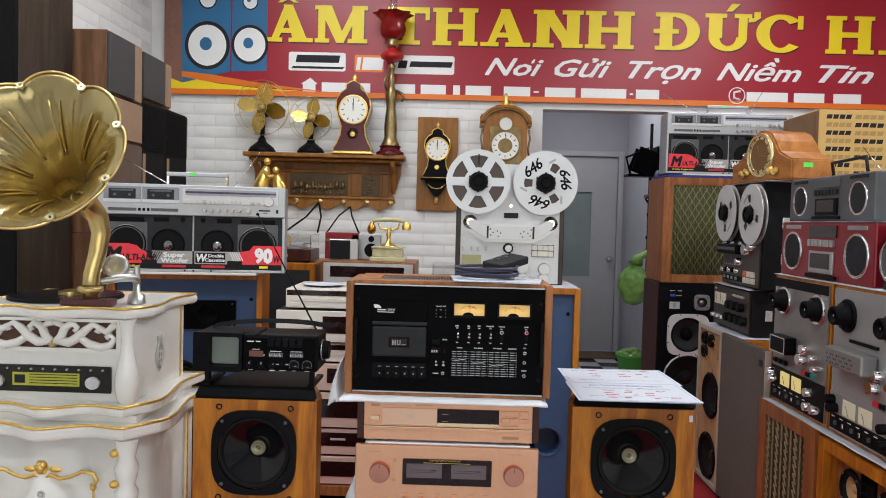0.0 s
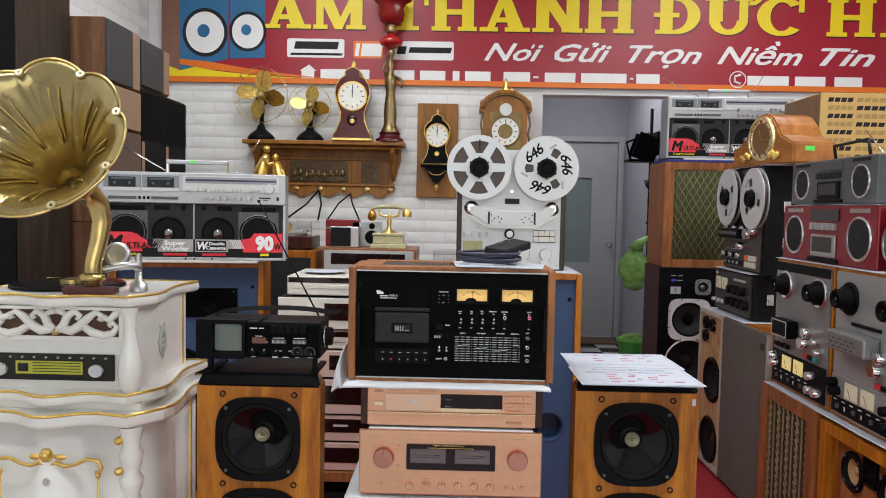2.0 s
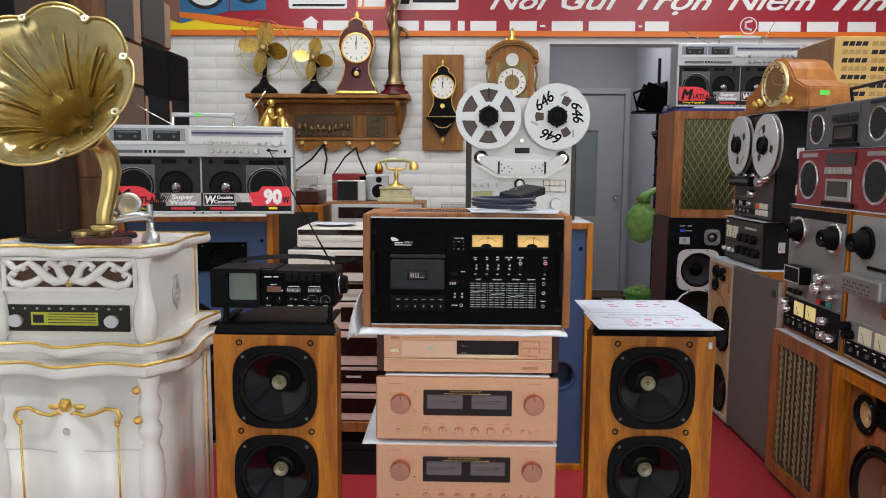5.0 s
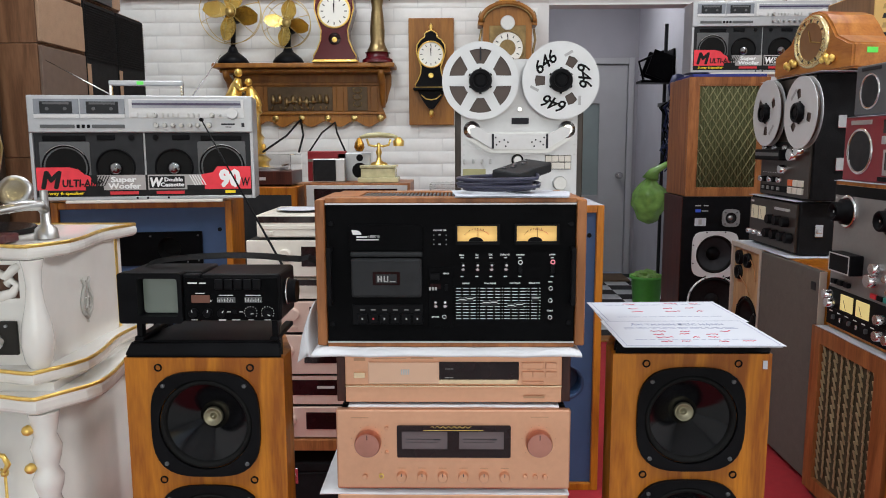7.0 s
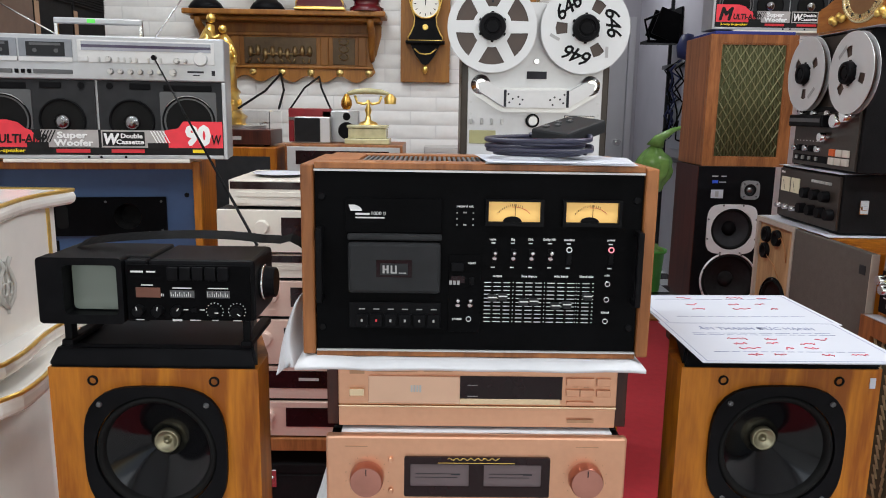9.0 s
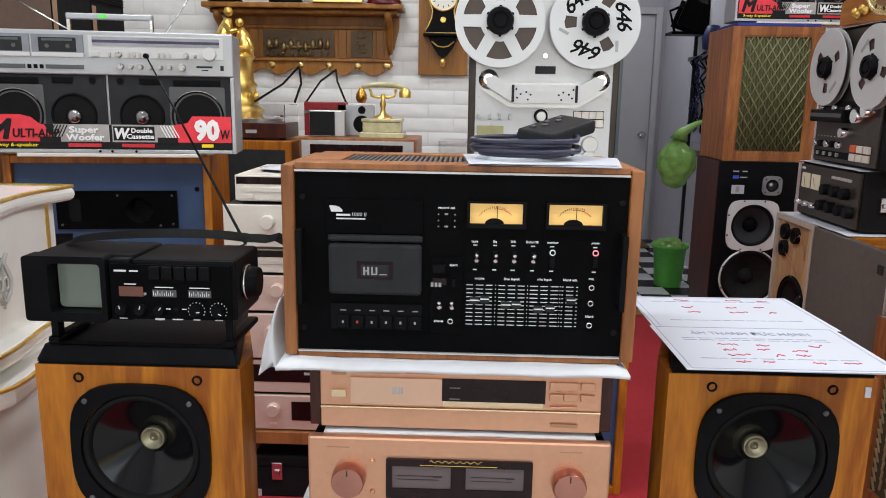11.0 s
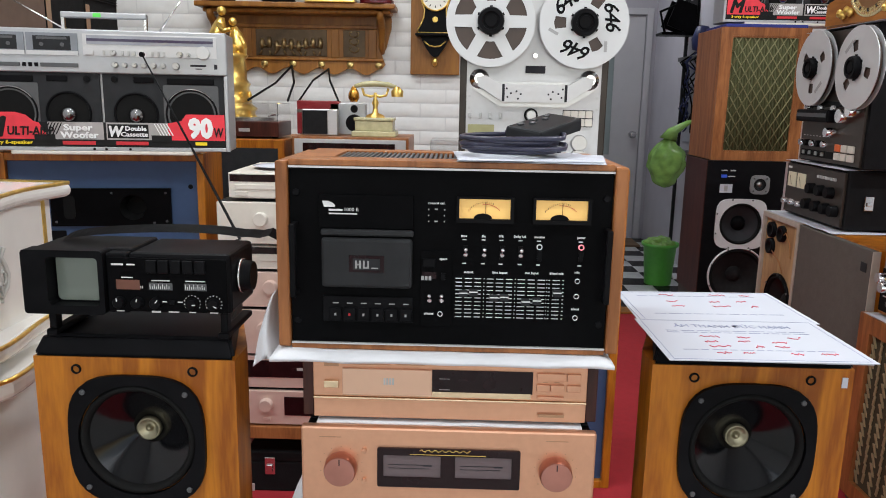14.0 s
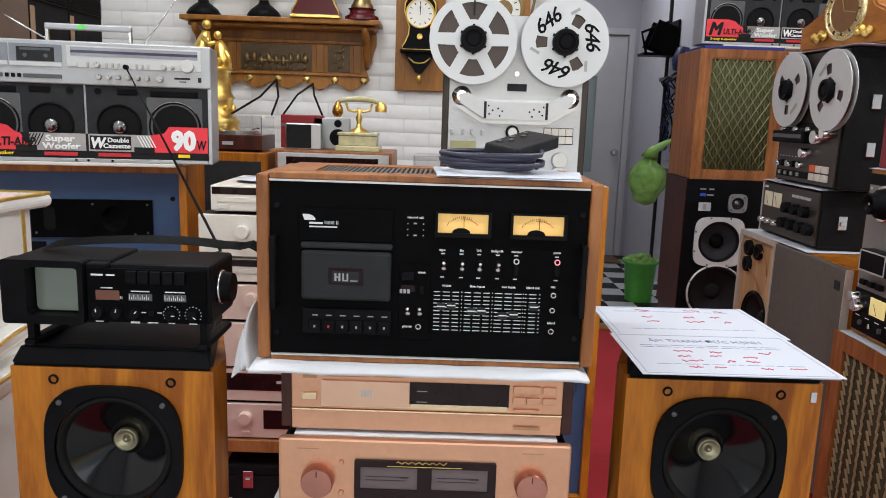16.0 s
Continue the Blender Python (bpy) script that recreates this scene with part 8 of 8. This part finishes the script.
part("price_sticker", bx(-0.215, -0.19, -0.0245, -0.0226, 0.055, 0.08), GREEN, mr)
for (xa, xb, dz) in ((-0.36, -0.25, 0.2), (-0.044, -0.13, 0.2), (-0.044, 0.06, 0.2)):
    tagged(part("strap", tube([(-0.755 + xa, 4.99, 1.395), (-0.755 + (xa + xb) / 2, 4.8, 1.3), (-0.755 + xb, 4.42, 1.21)], 0.006, 5), LEATHER), "black leather strap hanging from a hook", "strap")


def fan(x, y, z, r, label):
    f = thing("desk_fan", label, "fan", x, y, z, 0, "antique desk fans")
    cz = 0.285 * r / 0.175
    part("base", lathe([(0, 0), (0.085, 0), (0.09, 0.012), (0.075, 0.035), (0.05, 0.055), (0.03, 0.07), (0.02, 0.1), (0, 0.1)], 28), BLACK, f, "black cast base")
    part("neck", tube([(0, 0, 0.09), (0, 0.02, cz * 0.6), (0, 0.06, cz)], 0.014, 10), BLACK, f)
    part("motor", lathe([(0, 0.0), (0.04, 0.005), (0.05, 0.03), (0.05, 0.08), (0.03, 0.1), (0, 0.1)], 24, at(0, 0.11, cz) @ FRONT), BLACK, f)
    part("hub", lathe([(0, 0.02), (0.02, 0.016), (0.026, 0.0), (0, 0)], 20, at(0, -0.03, cz) @ FRONT), BRASS, f)
    for i in range(4):
        bl = bmesh.new()
        vs = []
        for u in range(7):
            for w in range(5):
                q, p = u / 6, w / 4 - 0.5
                wid = r * (0.12 + 0.46 * math.sin(math.pi * min(1, q * 0.85 + 0.08)))
                vs.append(bl.verts.new((p * wid, -0.02 + p * wid * 0.45, 0.02 + q * r * 0.78)))
        for u in range(6):
            for w in range(4):
                bl.faces.new((vs[u * 5 + w], vs[u * 5 + w + 1], vs[(u + 1) * 5 + w + 1], vs[(u + 1) * 5 + w]))
        bmesh.ops.solidify(bl, geom=bl.faces[:], thickness=0.002)
        part("blade", moved(bl, at(0, 0, cz, 0, 90 * i + 12, 0)), plain("brass_blade", (0.75, 0.56, 0.18), 0.25, 0.95, 0.15), f, "brass fan blade")
    part("guard_ring", tube([(r * math.cos(a), -0.03, cz + r * math.sin(a)) for a in [math.tau * k / 48 for k in range(48)]], 0.0022, 6, True), BRASS, f)
    part("guard_ring", tube([(r * 0.92 * math.cos(a), 0.04, cz + r * 0.92 * math.sin(a)) for a in [math.tau * k / 48 for k in range(48)]], 0.002, 6, True), BRASS, f)
    for k in range(6):
        a = math.tau * (k + 0.3) / 6
        part("guard_wire", tube([(r * 0.25 * math.cos(a), -0.07, cz + r * 0.25 * math.sin(a)), (r * 0.7 * math.cos(a), -0.06, cz + r * 0.7 * math.sin(a)), (r * math.cos(a), -0.03, cz + r * math.sin(a)), (r * 0.92 * math.cos(a), 0.04, cz + r * 0.92 * math.sin(a))], 0.002, 5), BRASS, f)
    part("guard_centre", tube([(r * 0.25 * math.cos(a), -0.07, cz + r * 0.25 * math.sin(a)) for a in [math.tau * k / 24 for k in range(24)]], 0.0022, 5, True), BRASS, f)
    return f


fan(-1.17, 4.93, 1.7125, 0.178, "large antique desk fan with brass blades")
fan(-0.848, 4.93, 1.7125, 0.14, "small antique desk fan with brass blades")
CRIM = plain("crimson_lacquer", (0.075, 0.003, 0.006), 0.18, 0, 0.15, 10)
DIALW = plain("white_enamel_dial", (0.78, 0.77, 0.72), 0.3, 0, 0.03)


def dial(parent, x, y, z, r, ring):
    d = part("dial", lathe([(0, 0.003), (r, 0.003), (r, 0)], 40, at(x, y, z) @ FRONT), DIALW, parent, "white clock dial")
    part("dial_ring", lathe([(r, 0.003), (r * 1.02, 0.009), (r * 1.1, 0.008), (r * 1.13, 0)], 40, at(x, y, z) @ FRONT), ring, d)
    for i in range(12):
        part("numeral", moved(bx(-r * 0.03, r * 0.03, -0.004, -0.0031, r * 0.7, r * 0.88), at(x, y, z, 0, 30 * i, 0)), SIGNDARK, d)
    for a, l in ((2, 0.75), (-4, 0.5)):
        part("clock_hand", moved(bx(-r * 0.025, r * 0.025, -0.0055, -0.0042, -r * 0.1, r * l), at(x, y, z, 0, a, 0)), SIGNDARK, d)


def waisted(w, h, top=0.38):
    """Outline of a waisted bracket clock, base at 0."""
    half = [(0.5, 0), (0.5, 0.05), (0.42, 0.12), (0.33, 0.24), (0.31, 0.36), (0.4, 0.5), (0.46, 0.62), (0.44, 0.74), (0.33, 0.83), (0.2, 0.88), (0.19, 0.94), (0.12, 0.97), (0.0, 1.0)]
    return [(x * w, z * h) for x, z in half] + [(-x * w, z * h) for x, z in half[-2::-1]]


bk = thing("bracket_clock", "crimson waisted bracket clock with gilt edging", "clock", -0.562, 4.9, 1.7125)
o = waisted(0.25, 0.46)
part("case", moved(slab(o, 0.11), at(0, 0.055, 0.012)), CRIM, bk)
part("gilt_edge", tube([(x * 0.97, -0.057, z * 0.99 + 0.014) for x, z in o], 0.004, 6, True), GOLD, bk)
part("foot_plate", bx(-0.13, 0.13, -0.065, 0.06, 0, 0.0118, 0.003), GOLD, bk)
dial(bk, 0, -0.0555, 0.282, 0.085, GOLD)
part("pendulum_window", lathe([(0, 0.003), (0.03, 0.002), (0.035, 0)], 24, at(0, -0.0555, 0.13) @ FRONT), DGLASS, bk)
part("pendulum", lathe([(0, 0.006), (0.014, 0.004), (0.016, 0)], 20, at(0, -0.058, 0.125) @ FRONT), GOLD, bk)
part("finial", lathe([(0, 0.06), (0.008, 0.05), (0.018, 0.03), (0.01, 0.015), (0.02, 0.0), (0, 0)], 16, at(0, 0, 0.465)), GOLD, bk)
part("cornice", bx(-0.055, 0.055, -0.05, 0.05, 0.425, 0.437, 0.003), GOLD, bk)

lp = thing("oil_lamp", "bronze pedestal oil lamp with a red glass shade", "lamp", -0.325, 4.92, 1.7125)
part("foot", lathe([(0, 0), (0.09, 0), (0.09, 0.02), (0.07, 0.03), (0.065, 0.05), (0.075, 0.06), (0, 0.06)], 28), CRIM, lp)
BZ = plain("antique_bronze", (0.26, 0.19, 0.09), 0.35, 0.9, 0.25, 25, 0.2)
part("pedestal", lathe([(0, 0.06), (0.06, 0.06), (0.06, 0.075), (0.05, 0.09), (0.04, 0.12), (0.043, 0.18), (0.038, 0.25), (0.03, 0.31), (0.036, 0.36), (0.04, 0.4), (0.028, 0.43), (0.018, 0.45), (0.022, 0.47), (0.024, 0.495), (0.016, 0.515), (0.012, 0.54), (0.02, 0.56), (0.026, 0.58), (0.012, 0.6), (0.0, 0.6)], 20), BZ, lp, "bronze figure-shaped pedestal")
part("side_arm", tube([(0.03, 0, 0.42), (0.07, -0.02, 0.4), (0.085, -0.03, 0.37), (0.07, -0.02, 0.35)], [0.012, 0.01, 0.009, 0.006], 8), BZ, lp)
part("side_arm", tube([(-0.025, 0, 0.42), (-0.05, 0.0, 0.48), (-0.02, 0, 0.55)], [0.012, 0.01, 0.008], 8), BZ, lp)
REDG = plain("ruby_glass", (0.42, 0.012, 0.012), 0.08, 0, 0.2, 12, 0, 0.5)
part("font", lathe([(0, 0.6), (0.03, 0.605), (0.07, 0.625), (0.08, 0.645), (0.068, 0.665), (0.03, 0.68), (0.02, 0.7), (0, 0.7)], 28), REDG, lp, "ruby glass oil font")
part("burner", lathe([(0, 0.7), (0.03, 0.7), (0.045, 0.715), (0.03, 0.73), (0.034, 0.75), (0, 0.75)], 24), BZ, lp)
shd = bmesh.new()
rg = []
for (r_, z_) in ((0.04, 0.75), (0.075, 0.78), (0.085, 0.82), (0.075, 0.86), (0.085, 0.89), (0.125, 0.915)):
    rg.append([shd.verts.new((r_ * (1 + (0.1 * math.sin(8 * math.tau * k / 48) if z_ > 0.88 else 0)) * math.cos(math.tau * k / 48), r_ * (1 + (0.1 * math.sin(8 * math.tau * k / 48) if z_ > 0.88 else 0)) * math.sin(math.tau * k / 48), z_)) for k in range(48)])
for a, b in zip(rg, rg[1:]):
    for k in range(48):
        shd.faces.new((a[k], a[(k + 1) % 48], b[(k + 1) % 48], b[k]))
bmesh.ops.solidify(shd, geom=shd.faces[:], thickness=0.003)
for f in shd.faces:
    f.smooth = True
part("shade", shd, REDG, lp, "ruffled ruby glass shade")
clear("chimney", lathe([(0.03, 0.76), (0.035, 0.85), (0.022, 0.95), (0.022, 1.08), (0.024, 1.08), (0.024, 0.95), (0.037, 0.85), (0.032, 0.76)], 24), lp)

wc = thing("wall_clock", "waisted black and gilt clock on a walnut board", "clock", -0.018, 5.046, 1.362)
part("board", bx(-0.134, 0.134, -0.02, 0.0, 0, 0.622, 0.003), OAK, wc)
o = waisted(0.19, 0.33)
part("case", moved(slab(o, 0.06), at(0, -0.0205, 0.215)), BLACK, wc)
part("gilt_edge", tube([(x * 0.97, -0.082, z * 0.99 + 0.217) for x, z in o], 0.004, 6, True), GOLD, wc)
dial(wc, 0.0, -0.081, 0.405, 0.07, GOLD)
part("pendulum", lathe([(0, 0.006), (0.014, 0.004), (0.016, 0)], 20, at(0, -0.083, 0.285) @ FRONT), GOLD, wc)
part("bracket_shelf", plan_slab([(-0.105, -0.1), (0.105, -0.1), (0.105, -0.0205), (-0.105, -0.0205)], 0.2, 0.2145, 0.004), BLACK, wc)
part("bracket", moved(slab([(-0.08, 0.199), (-0.05, 0.14), (-0.02, 0.1), (0, 0.09), (0.02, 0.1), (0.05, 0.14), (0.08, 0.199)], 0.05), at(0, -0.0205, 0)), BLACK, wc)
part("gilt_drop", lathe([(0, -0.03), (0.012, -0.02), (0.016, 0), (0.008, 0.02), (0, 0.025)], 14, at(0, -0.05, 0.07)), GOLD, wc)
part("gilt_swag", tube([(-0.06, -0.073, 0.175), (-0.03, -0.075, 0.15), (0, -0.075, 0.145), (0.03, -0.075, 0.15), (0.06, -0.073, 0.175)], 0.004, 6), GOLD, wc)
part("finial", lathe([(0, 0.045), (0.006, 0.035), (0.014, 0.02), (0.006, 0.008), (0.012, 0.0), (0, 0)], 14, at(0, -0.05, 0.545)), GOLD, wc)

GILTD = plain("dull_gilt", (0.22, 0.15, 0.065), 0.42, 0.75, 0.3, 40, 0.3)
ac = thing("arched_clock", "carved brown arched clock with a silvered dial", "clock", 0.425, 4.95, 1.60)
arch = [(-0.14, 0), (0.14, 0), (0.14, 0.34)] + [(0.14 * math.cos(a) * 1.0, 0.34 + 0.09 * math.sin(a)) for a in [math.pi * k / 14 for k in range(1, 14)]] + [(-0.14, 0.34)]
part("case", moved(slab(arch, 0.13), at(0, 0.09, 0)), OAK, ac)
part("arch_moulding", tube([(0.155 * math.cos(a), -0.045, 0.34 + 0.105 * math.sin(a)) for a in [math.pi * k / 18 for k in range(19)]], 0.014, 8), OAK, ac)
part("arch_gilt", tube([(0.138 * math.cos(a), -0.052, 0.34 + 0.09 * math.sin(a)) for a in [math.pi * k / 18 for k in range(19)]], 0.006, 6), GILTD, ac)
for s in (-1, 1):
    part("corner_block", bx(s * 0.155 - 0.014, s * 0.155 + 0.014, -0.05, 0.08, 0.32, 0.35, 0.004), OAK, ac)
    part("finial", lathe([(0, 0.055), (0.006, 0.045), (0.014, 0.025), (0.008, 0.01), (0.012, 0), (0, 0)], 12, at(s * 0.155, -0.02, 0.35)), GILTD, ac)
    part("side_mount", tube([(s * 0.15, -0.04, 0.3), (s * 0.16, -0.04, 0.24), (s * 0.148, -0.04, 0.18), (s * 0.16, -0.04, 0.1)], 0.007, 6), GILTD, ac)
part("dial_plate", bx(-0.105, 0.105, -0.043, -0.0402, 0.07, 0.32, 0.002), GILTD, ac)
dial(ac, 0, -0.0432, 0.195, 0.088, GILTD)
part("dial_centre", lathe([(0, 0.006), (0.045, 0.006), (0.047, 0.003)], 28, at(0, -0.0432, 0.195) @ FRONT), GILTD, ac)
part("moon_dial", lathe([(0, 0.004), (0.04, 0.004), (0.042, 0)], 28, at(0, -0.0432, 0.335) @ FRONT), STEEL, ac)
part("crest", join(lathe([(0, 0.09), (0.01, 0.075), (0.022, 0.05), (0.014, 0.03), (0.03, 0.0), (0, 0)], 12, at(0, 0, 0.455)), *[lathe([(0, 0.03), (0.01, 0.02), (0.014, 0.008), (0, 0)], 8, at(s * 0.035, 0, 0.455)) for s in (-1, 1)]), GOLD, ac, "gilt crest")
part("cap_block", bx(-0.07, 0.07, -0.04, 0.08, 0.43, 0.455, 0.004), OAK, ac)
part("wall_bracket", bx(-0.15, 0.15, -0.05, 0.095, -0.02, -0.0005, 0.004), OAK, ac)

# gilt mantel sculpture clock
ch = thing("gilt_clock", "gilded sculptural mantel clock with a small white dial", "clock", -1.0, 4.50, 1.0415)
ch.scale = (1.1, 1.1, 1.13)
rnd = random.Random(11)
part("plinth", moved(lathe([(0, 0), (0.135, 0), (0.135, 0.03), (0.115, 0.042), (0.112, 0.1), (0.125, 0.112), (0.1, 0.13), (0.088, 0.2), (0.096, 0.215), (0.08, 0.235), (0.078, 0.32), (0.09, 0.335), (0.075, 0.345), (0, 0.345)], 8), at(0, 0, 0, 0, 0, 22.5)), GOLD, ch, "gilded tiered plinth")
orn = []
for k in range(40):
    a, q = math.tau * k / 20, 0.07 if k % 2 else 0.17
    orn.append(lathe([(0, -0.012), (0.008, -0.006), (0.010, 0), (0.006, 0.012), (0, 0.018)], 6, at((0.112 if q < 0.1 else 0.092) * math.cos(a), (0.112 if q < 0.1 else 0.092) * math.sin(a), q, rnd.uniform(-40, 40), rnd.uniform(-40, 40), 0)))
part("leaf_ornament", join(*orn), GOLD, ch, "gilded leaf ornament", "stuff")


def ball(x, y, z, r):
    return lathe([(0, -r), (r * 0.7, -r * 0.7), (r, 0), (r * 0.7, r * 0.7), (0, r)], 12, at(x, y, z))


part("group", join(
    tube([(-0.045, 0, 0.34), (-0.05, -0.01, 0.39), (-0.03, 0.0, 0.45), (-0.02, 0, 0.49)], [0.045, 0.04, 0.03, 0.014], 12), ball(-0.018, -0.004, 0.515, 0.021),
    tube([(-0.03, -0.02, 0.46), (0.0, -0.045, 0.43), (0.03, -0.04, 0.44)], [0.012, 0.011, 0.009], 8), tube([(-0.05, -0.02, 0.36), (-0.03, -0.06, 0.36), (-0.02, -0.07, 0.345)], [0.022, 0.02, 0.014], 8),
    tube([(0.045, 0, 0.34), (0.05, 0.0, 0.38), (0.04, 0.0, 0.42), (0.032, 0, 0.45)], [0.04, 0.036, 0.028, 0.013], 12), ball(0.03, -0.006, 0.472, 0.019),
    tube([(0.05, -0.01, 0.42), (0.075, -0.02, 0.39), (0.085, -0.02, 0.36)], [0.012, 0.011, 0.01], 8), tube([(0.04, -0.02, 0.36), (0.03, -0.06, 0.355), (0.03, -0.07, 0.345)], [0.022, 0.02, 0.014], 8),
    tube([(-0.075, 0.01, 0.345), (-0.07, 0.0, 0.4), (-0.05, 0.01, 0.46)], [0.02, 0.016, 0.008], 8)), GOLD, ch, "gilded sculpted group")
dial(ch, 0.0, -0.083, 0.28, 0.034, GOLD)

# ---- passage clutter ----
PB = bmesh.new()
bmesh.ops.create_icosphere(PB, subdivisions=4, radius=1)
for v in PB.verts:
    n_ = noise.noise(v.co * 2.2) * 0.25 + noise.noise(v.co * 6) * 0.09
    k = 1.0 if v.co.z < 0.2 else max(0.14, 1.0 - (v.co.z - 0.2) * 1.1)
    v.co = Vector((v.co.x * 0.085 * k * (1 + n_), v.co.y * 0.075 * k * (1 + n_), v.co.z * 0.2 * (1 + n_ * 0.3)))
for f in PB.faces:
    f.smooth = True
bg = thing("carrier_bag", "green translucent plastic bag hanging on the wall", "bag", 1.53, 5.9, 0.86)
bg.scale = (1.4, 1.3, 0.95)
part("bag", PB, plain("green_plastic_film", (0.22, 0.42, 0.10), 0.25, 0, 0.35, 22), bg)
part("tie", tube([(0, 0, 0.14), (0.02, 0.0, 0.2), (0.09, 0.01, 0.26), (0.218, 0.02, 0.31)], [0.045, 0.03, 0.016, 0.008], 8), plain("green_plastic_film", (0.22, 0.42, 0.10)), bg)
bn = thing("bin", "bright green plastic bin on the tiled floor", "bin", 1.53, 5.9, 0)
part("tub", lathe([(0, 0), (0.09, 0), (0.11, 0.26), (0.125, 0.27), (0.125, 0.29), (0.105, 0.28), (0.086, 0.01), (0, 0.01)], 28), plain("green_plastic", (0.10, 0.42, 0.06), 0.35), bn)
bgs = PB = bmesh.new()
bmesh.ops.create_icosphere(bgs, subdivisions=3, radius=0.1)
for v in bgs.verts:
    v.co *= 1 + 0.3 * noise.noise(v.co * 30)
    v.co.z *= 0.6
part("liner", moved(bgs, at(0, 0, 0.27)), plain("green_plastic_film", (0.22, 0.42, 0.10)), bn)
tagged(part("door_mat", bx(1.05, 1.72, 7.2, 7.55, 0.0, 0.018, 0.005), plain("brown_mat", (0.16, 0.10, 0.06), 0.9, 0, 0.2, 80, 0.5)), "brown door mat lying on the tiles", "mat")
tagged(part("hanging_paper", bx(1.826, 1.838, 6.25, 6.62, 0.95, 1.5, 0.002), PAPER), "white paper poster hanging on the passage wall", "poster")
for zz in (1.545, 0.86):
    tagged(part("wall_rail", bx(1.79, 1.838, 5.3, 6.75, zz, zz + 0.03, 0.004), GREY), "grey metal rail along the passage wall", "rail")
tagged(part("wall_conduit", bx(1.815, 1.838, 6.68, 6.7, 0, 2.2), DGREY), "dark vertical conduit on the passage wall", "conduit")
NAVY = plain("navy_cable", (0.02, 0.03, 0.12), 0.5)
for j in range(9):
    rnd = random.Random(30 + j)
    yy, zz = 6.25 + rnd.uniform(0, 0.35), 1.6
    pts = [(1.832 if k == 0 else 1.82 - 0.03 * (k % 2) - rnd.uniform(0, 0.05), yy + rnd.uniform(-0.06, 0.06), zz - 0.6 * k / 8 * rnd.uniform(0.8, 1.1)) for k in range(9)]
    sm = []
    for a, b in zip(pts, pts[1:]):
        for q in range(4):
            sm.append(tuple(a[i] + (b[i] - a[i]) * q / 4 for i in range(3)))
    tagged(part("hanging_cable", tube(sm, 0.006, 5), NAVY if j % 3 == 0 else RUBBER), "loose dark cable hanging on the passage wall", "cable", "hanging cables")
bkt = thing("speaker_bracket", "black metal bracket fixed high on the passage wall", "bracket", 1.80, 6.55, 1.72)
part("plate", bx(0.02, 0.035, -0.1, 0.1, 0, 0.26, 0.003), BLACK, bkt)
part("basket", join(bx(-0.22, 0.02, -0.09, 0.09, 0.0, 0.02, 0.003), moved(bx(-0.2, 0.02, -0.09, -0.07, 0, 0.2, 0.003), at(0, 0, 0, 0, 20, 0)), moved(bx(-0.2, 0.02, 0.07, 0.09, 0, 0.2, 0.003), at(0, 0, 0, 0, 20, 0)), tube([(-0.2, -0.08, 0.02), (-0.24, -0.08, 0.16), (-0.05, -0.08, 0.24)], 0.01, 6)), BLACK, bkt)
tagged(part("cloth", lathe([(0, 0), (0.06, 0.02), (0.07, 0.09), (0.04, 0.17), (0, 0.18)], 14, at(1.76, 6.1, 1.575)), NAVY), "bundled navy cloth on the rail", "cloth")

# ---- floor tiles and bricks, last ----
def shared(name, me, m, parent):
    ob = new(name, me)
    ob.parent = parent
    ob.matrix_basis = m
    return ob


def mesh_of(name, bm, mt):
    me = bpy.data.meshes.new(name)
    bm.to_mesh(me)
    bm.free()
    me.materials.append(mt)
    return me


tm = [mesh_of("floor_tile", bx(-0.0985, 0.0985, -0.0985, 0.0985, -0.0055, 0, 0.0015, 1), q) for q in (TILEB, TILEW)]
for i in range(6):
    for j in range(12):
        shared("floor_tile", tm[(i + j) % 2], at(0.78 + 0.2 * i, 5.33 + 0.2 * j, 0), PF)
BW, BHH = 0.285, 0.0765
bms = []
for q in range(5):
    b_ = bmesh.new()
    bmesh.ops.create_grid(b_, x_segments=8, y_segments=4, size=0.5)
    for v in b_.verts:
        u, w = v.co.x, v.co.y
        edge = min(0.5 - abs(u), (0.5 - abs(w)) * 0.5)
        hgt = 0.0035 * min(1, edge / 0.03) + (0.005 * noise.noise(Vector((u * 5, w * 3, q * 7.3))) if edge > 0.01 else 0)
        v.co = Vector((u * (BW - 0.006), -hgt, w * (BHH - 0.005)))
    for f in b_.faces:
        f.smooth = True
    bms.append(mesh_of("brick", b_, BRICKW))
rnd = random.Random(4)
for j in range(16):
    for i in range(10):
        x = -1.95 + BW * (i + 0.5) - (BW / 2 if j % 2 else 0)
        if x - BW / 2 < -1.97 or x + BW / 2 > 0.70:
            continue
        shared("brick", rnd.choice(bms), at(x, 5.0605, 0.90 + BHH * (j + 0.5)), WB)
for j in range(20):
    for i in range(6):
        shared("brick", rnd.choice(bms), at(-1.9605, 5.04 - BW * (i + 0.5) - (BW / 2 if j % 2 else 0), 1.66 + BHH * (j + 0.5), 0, 0, 90), WL)
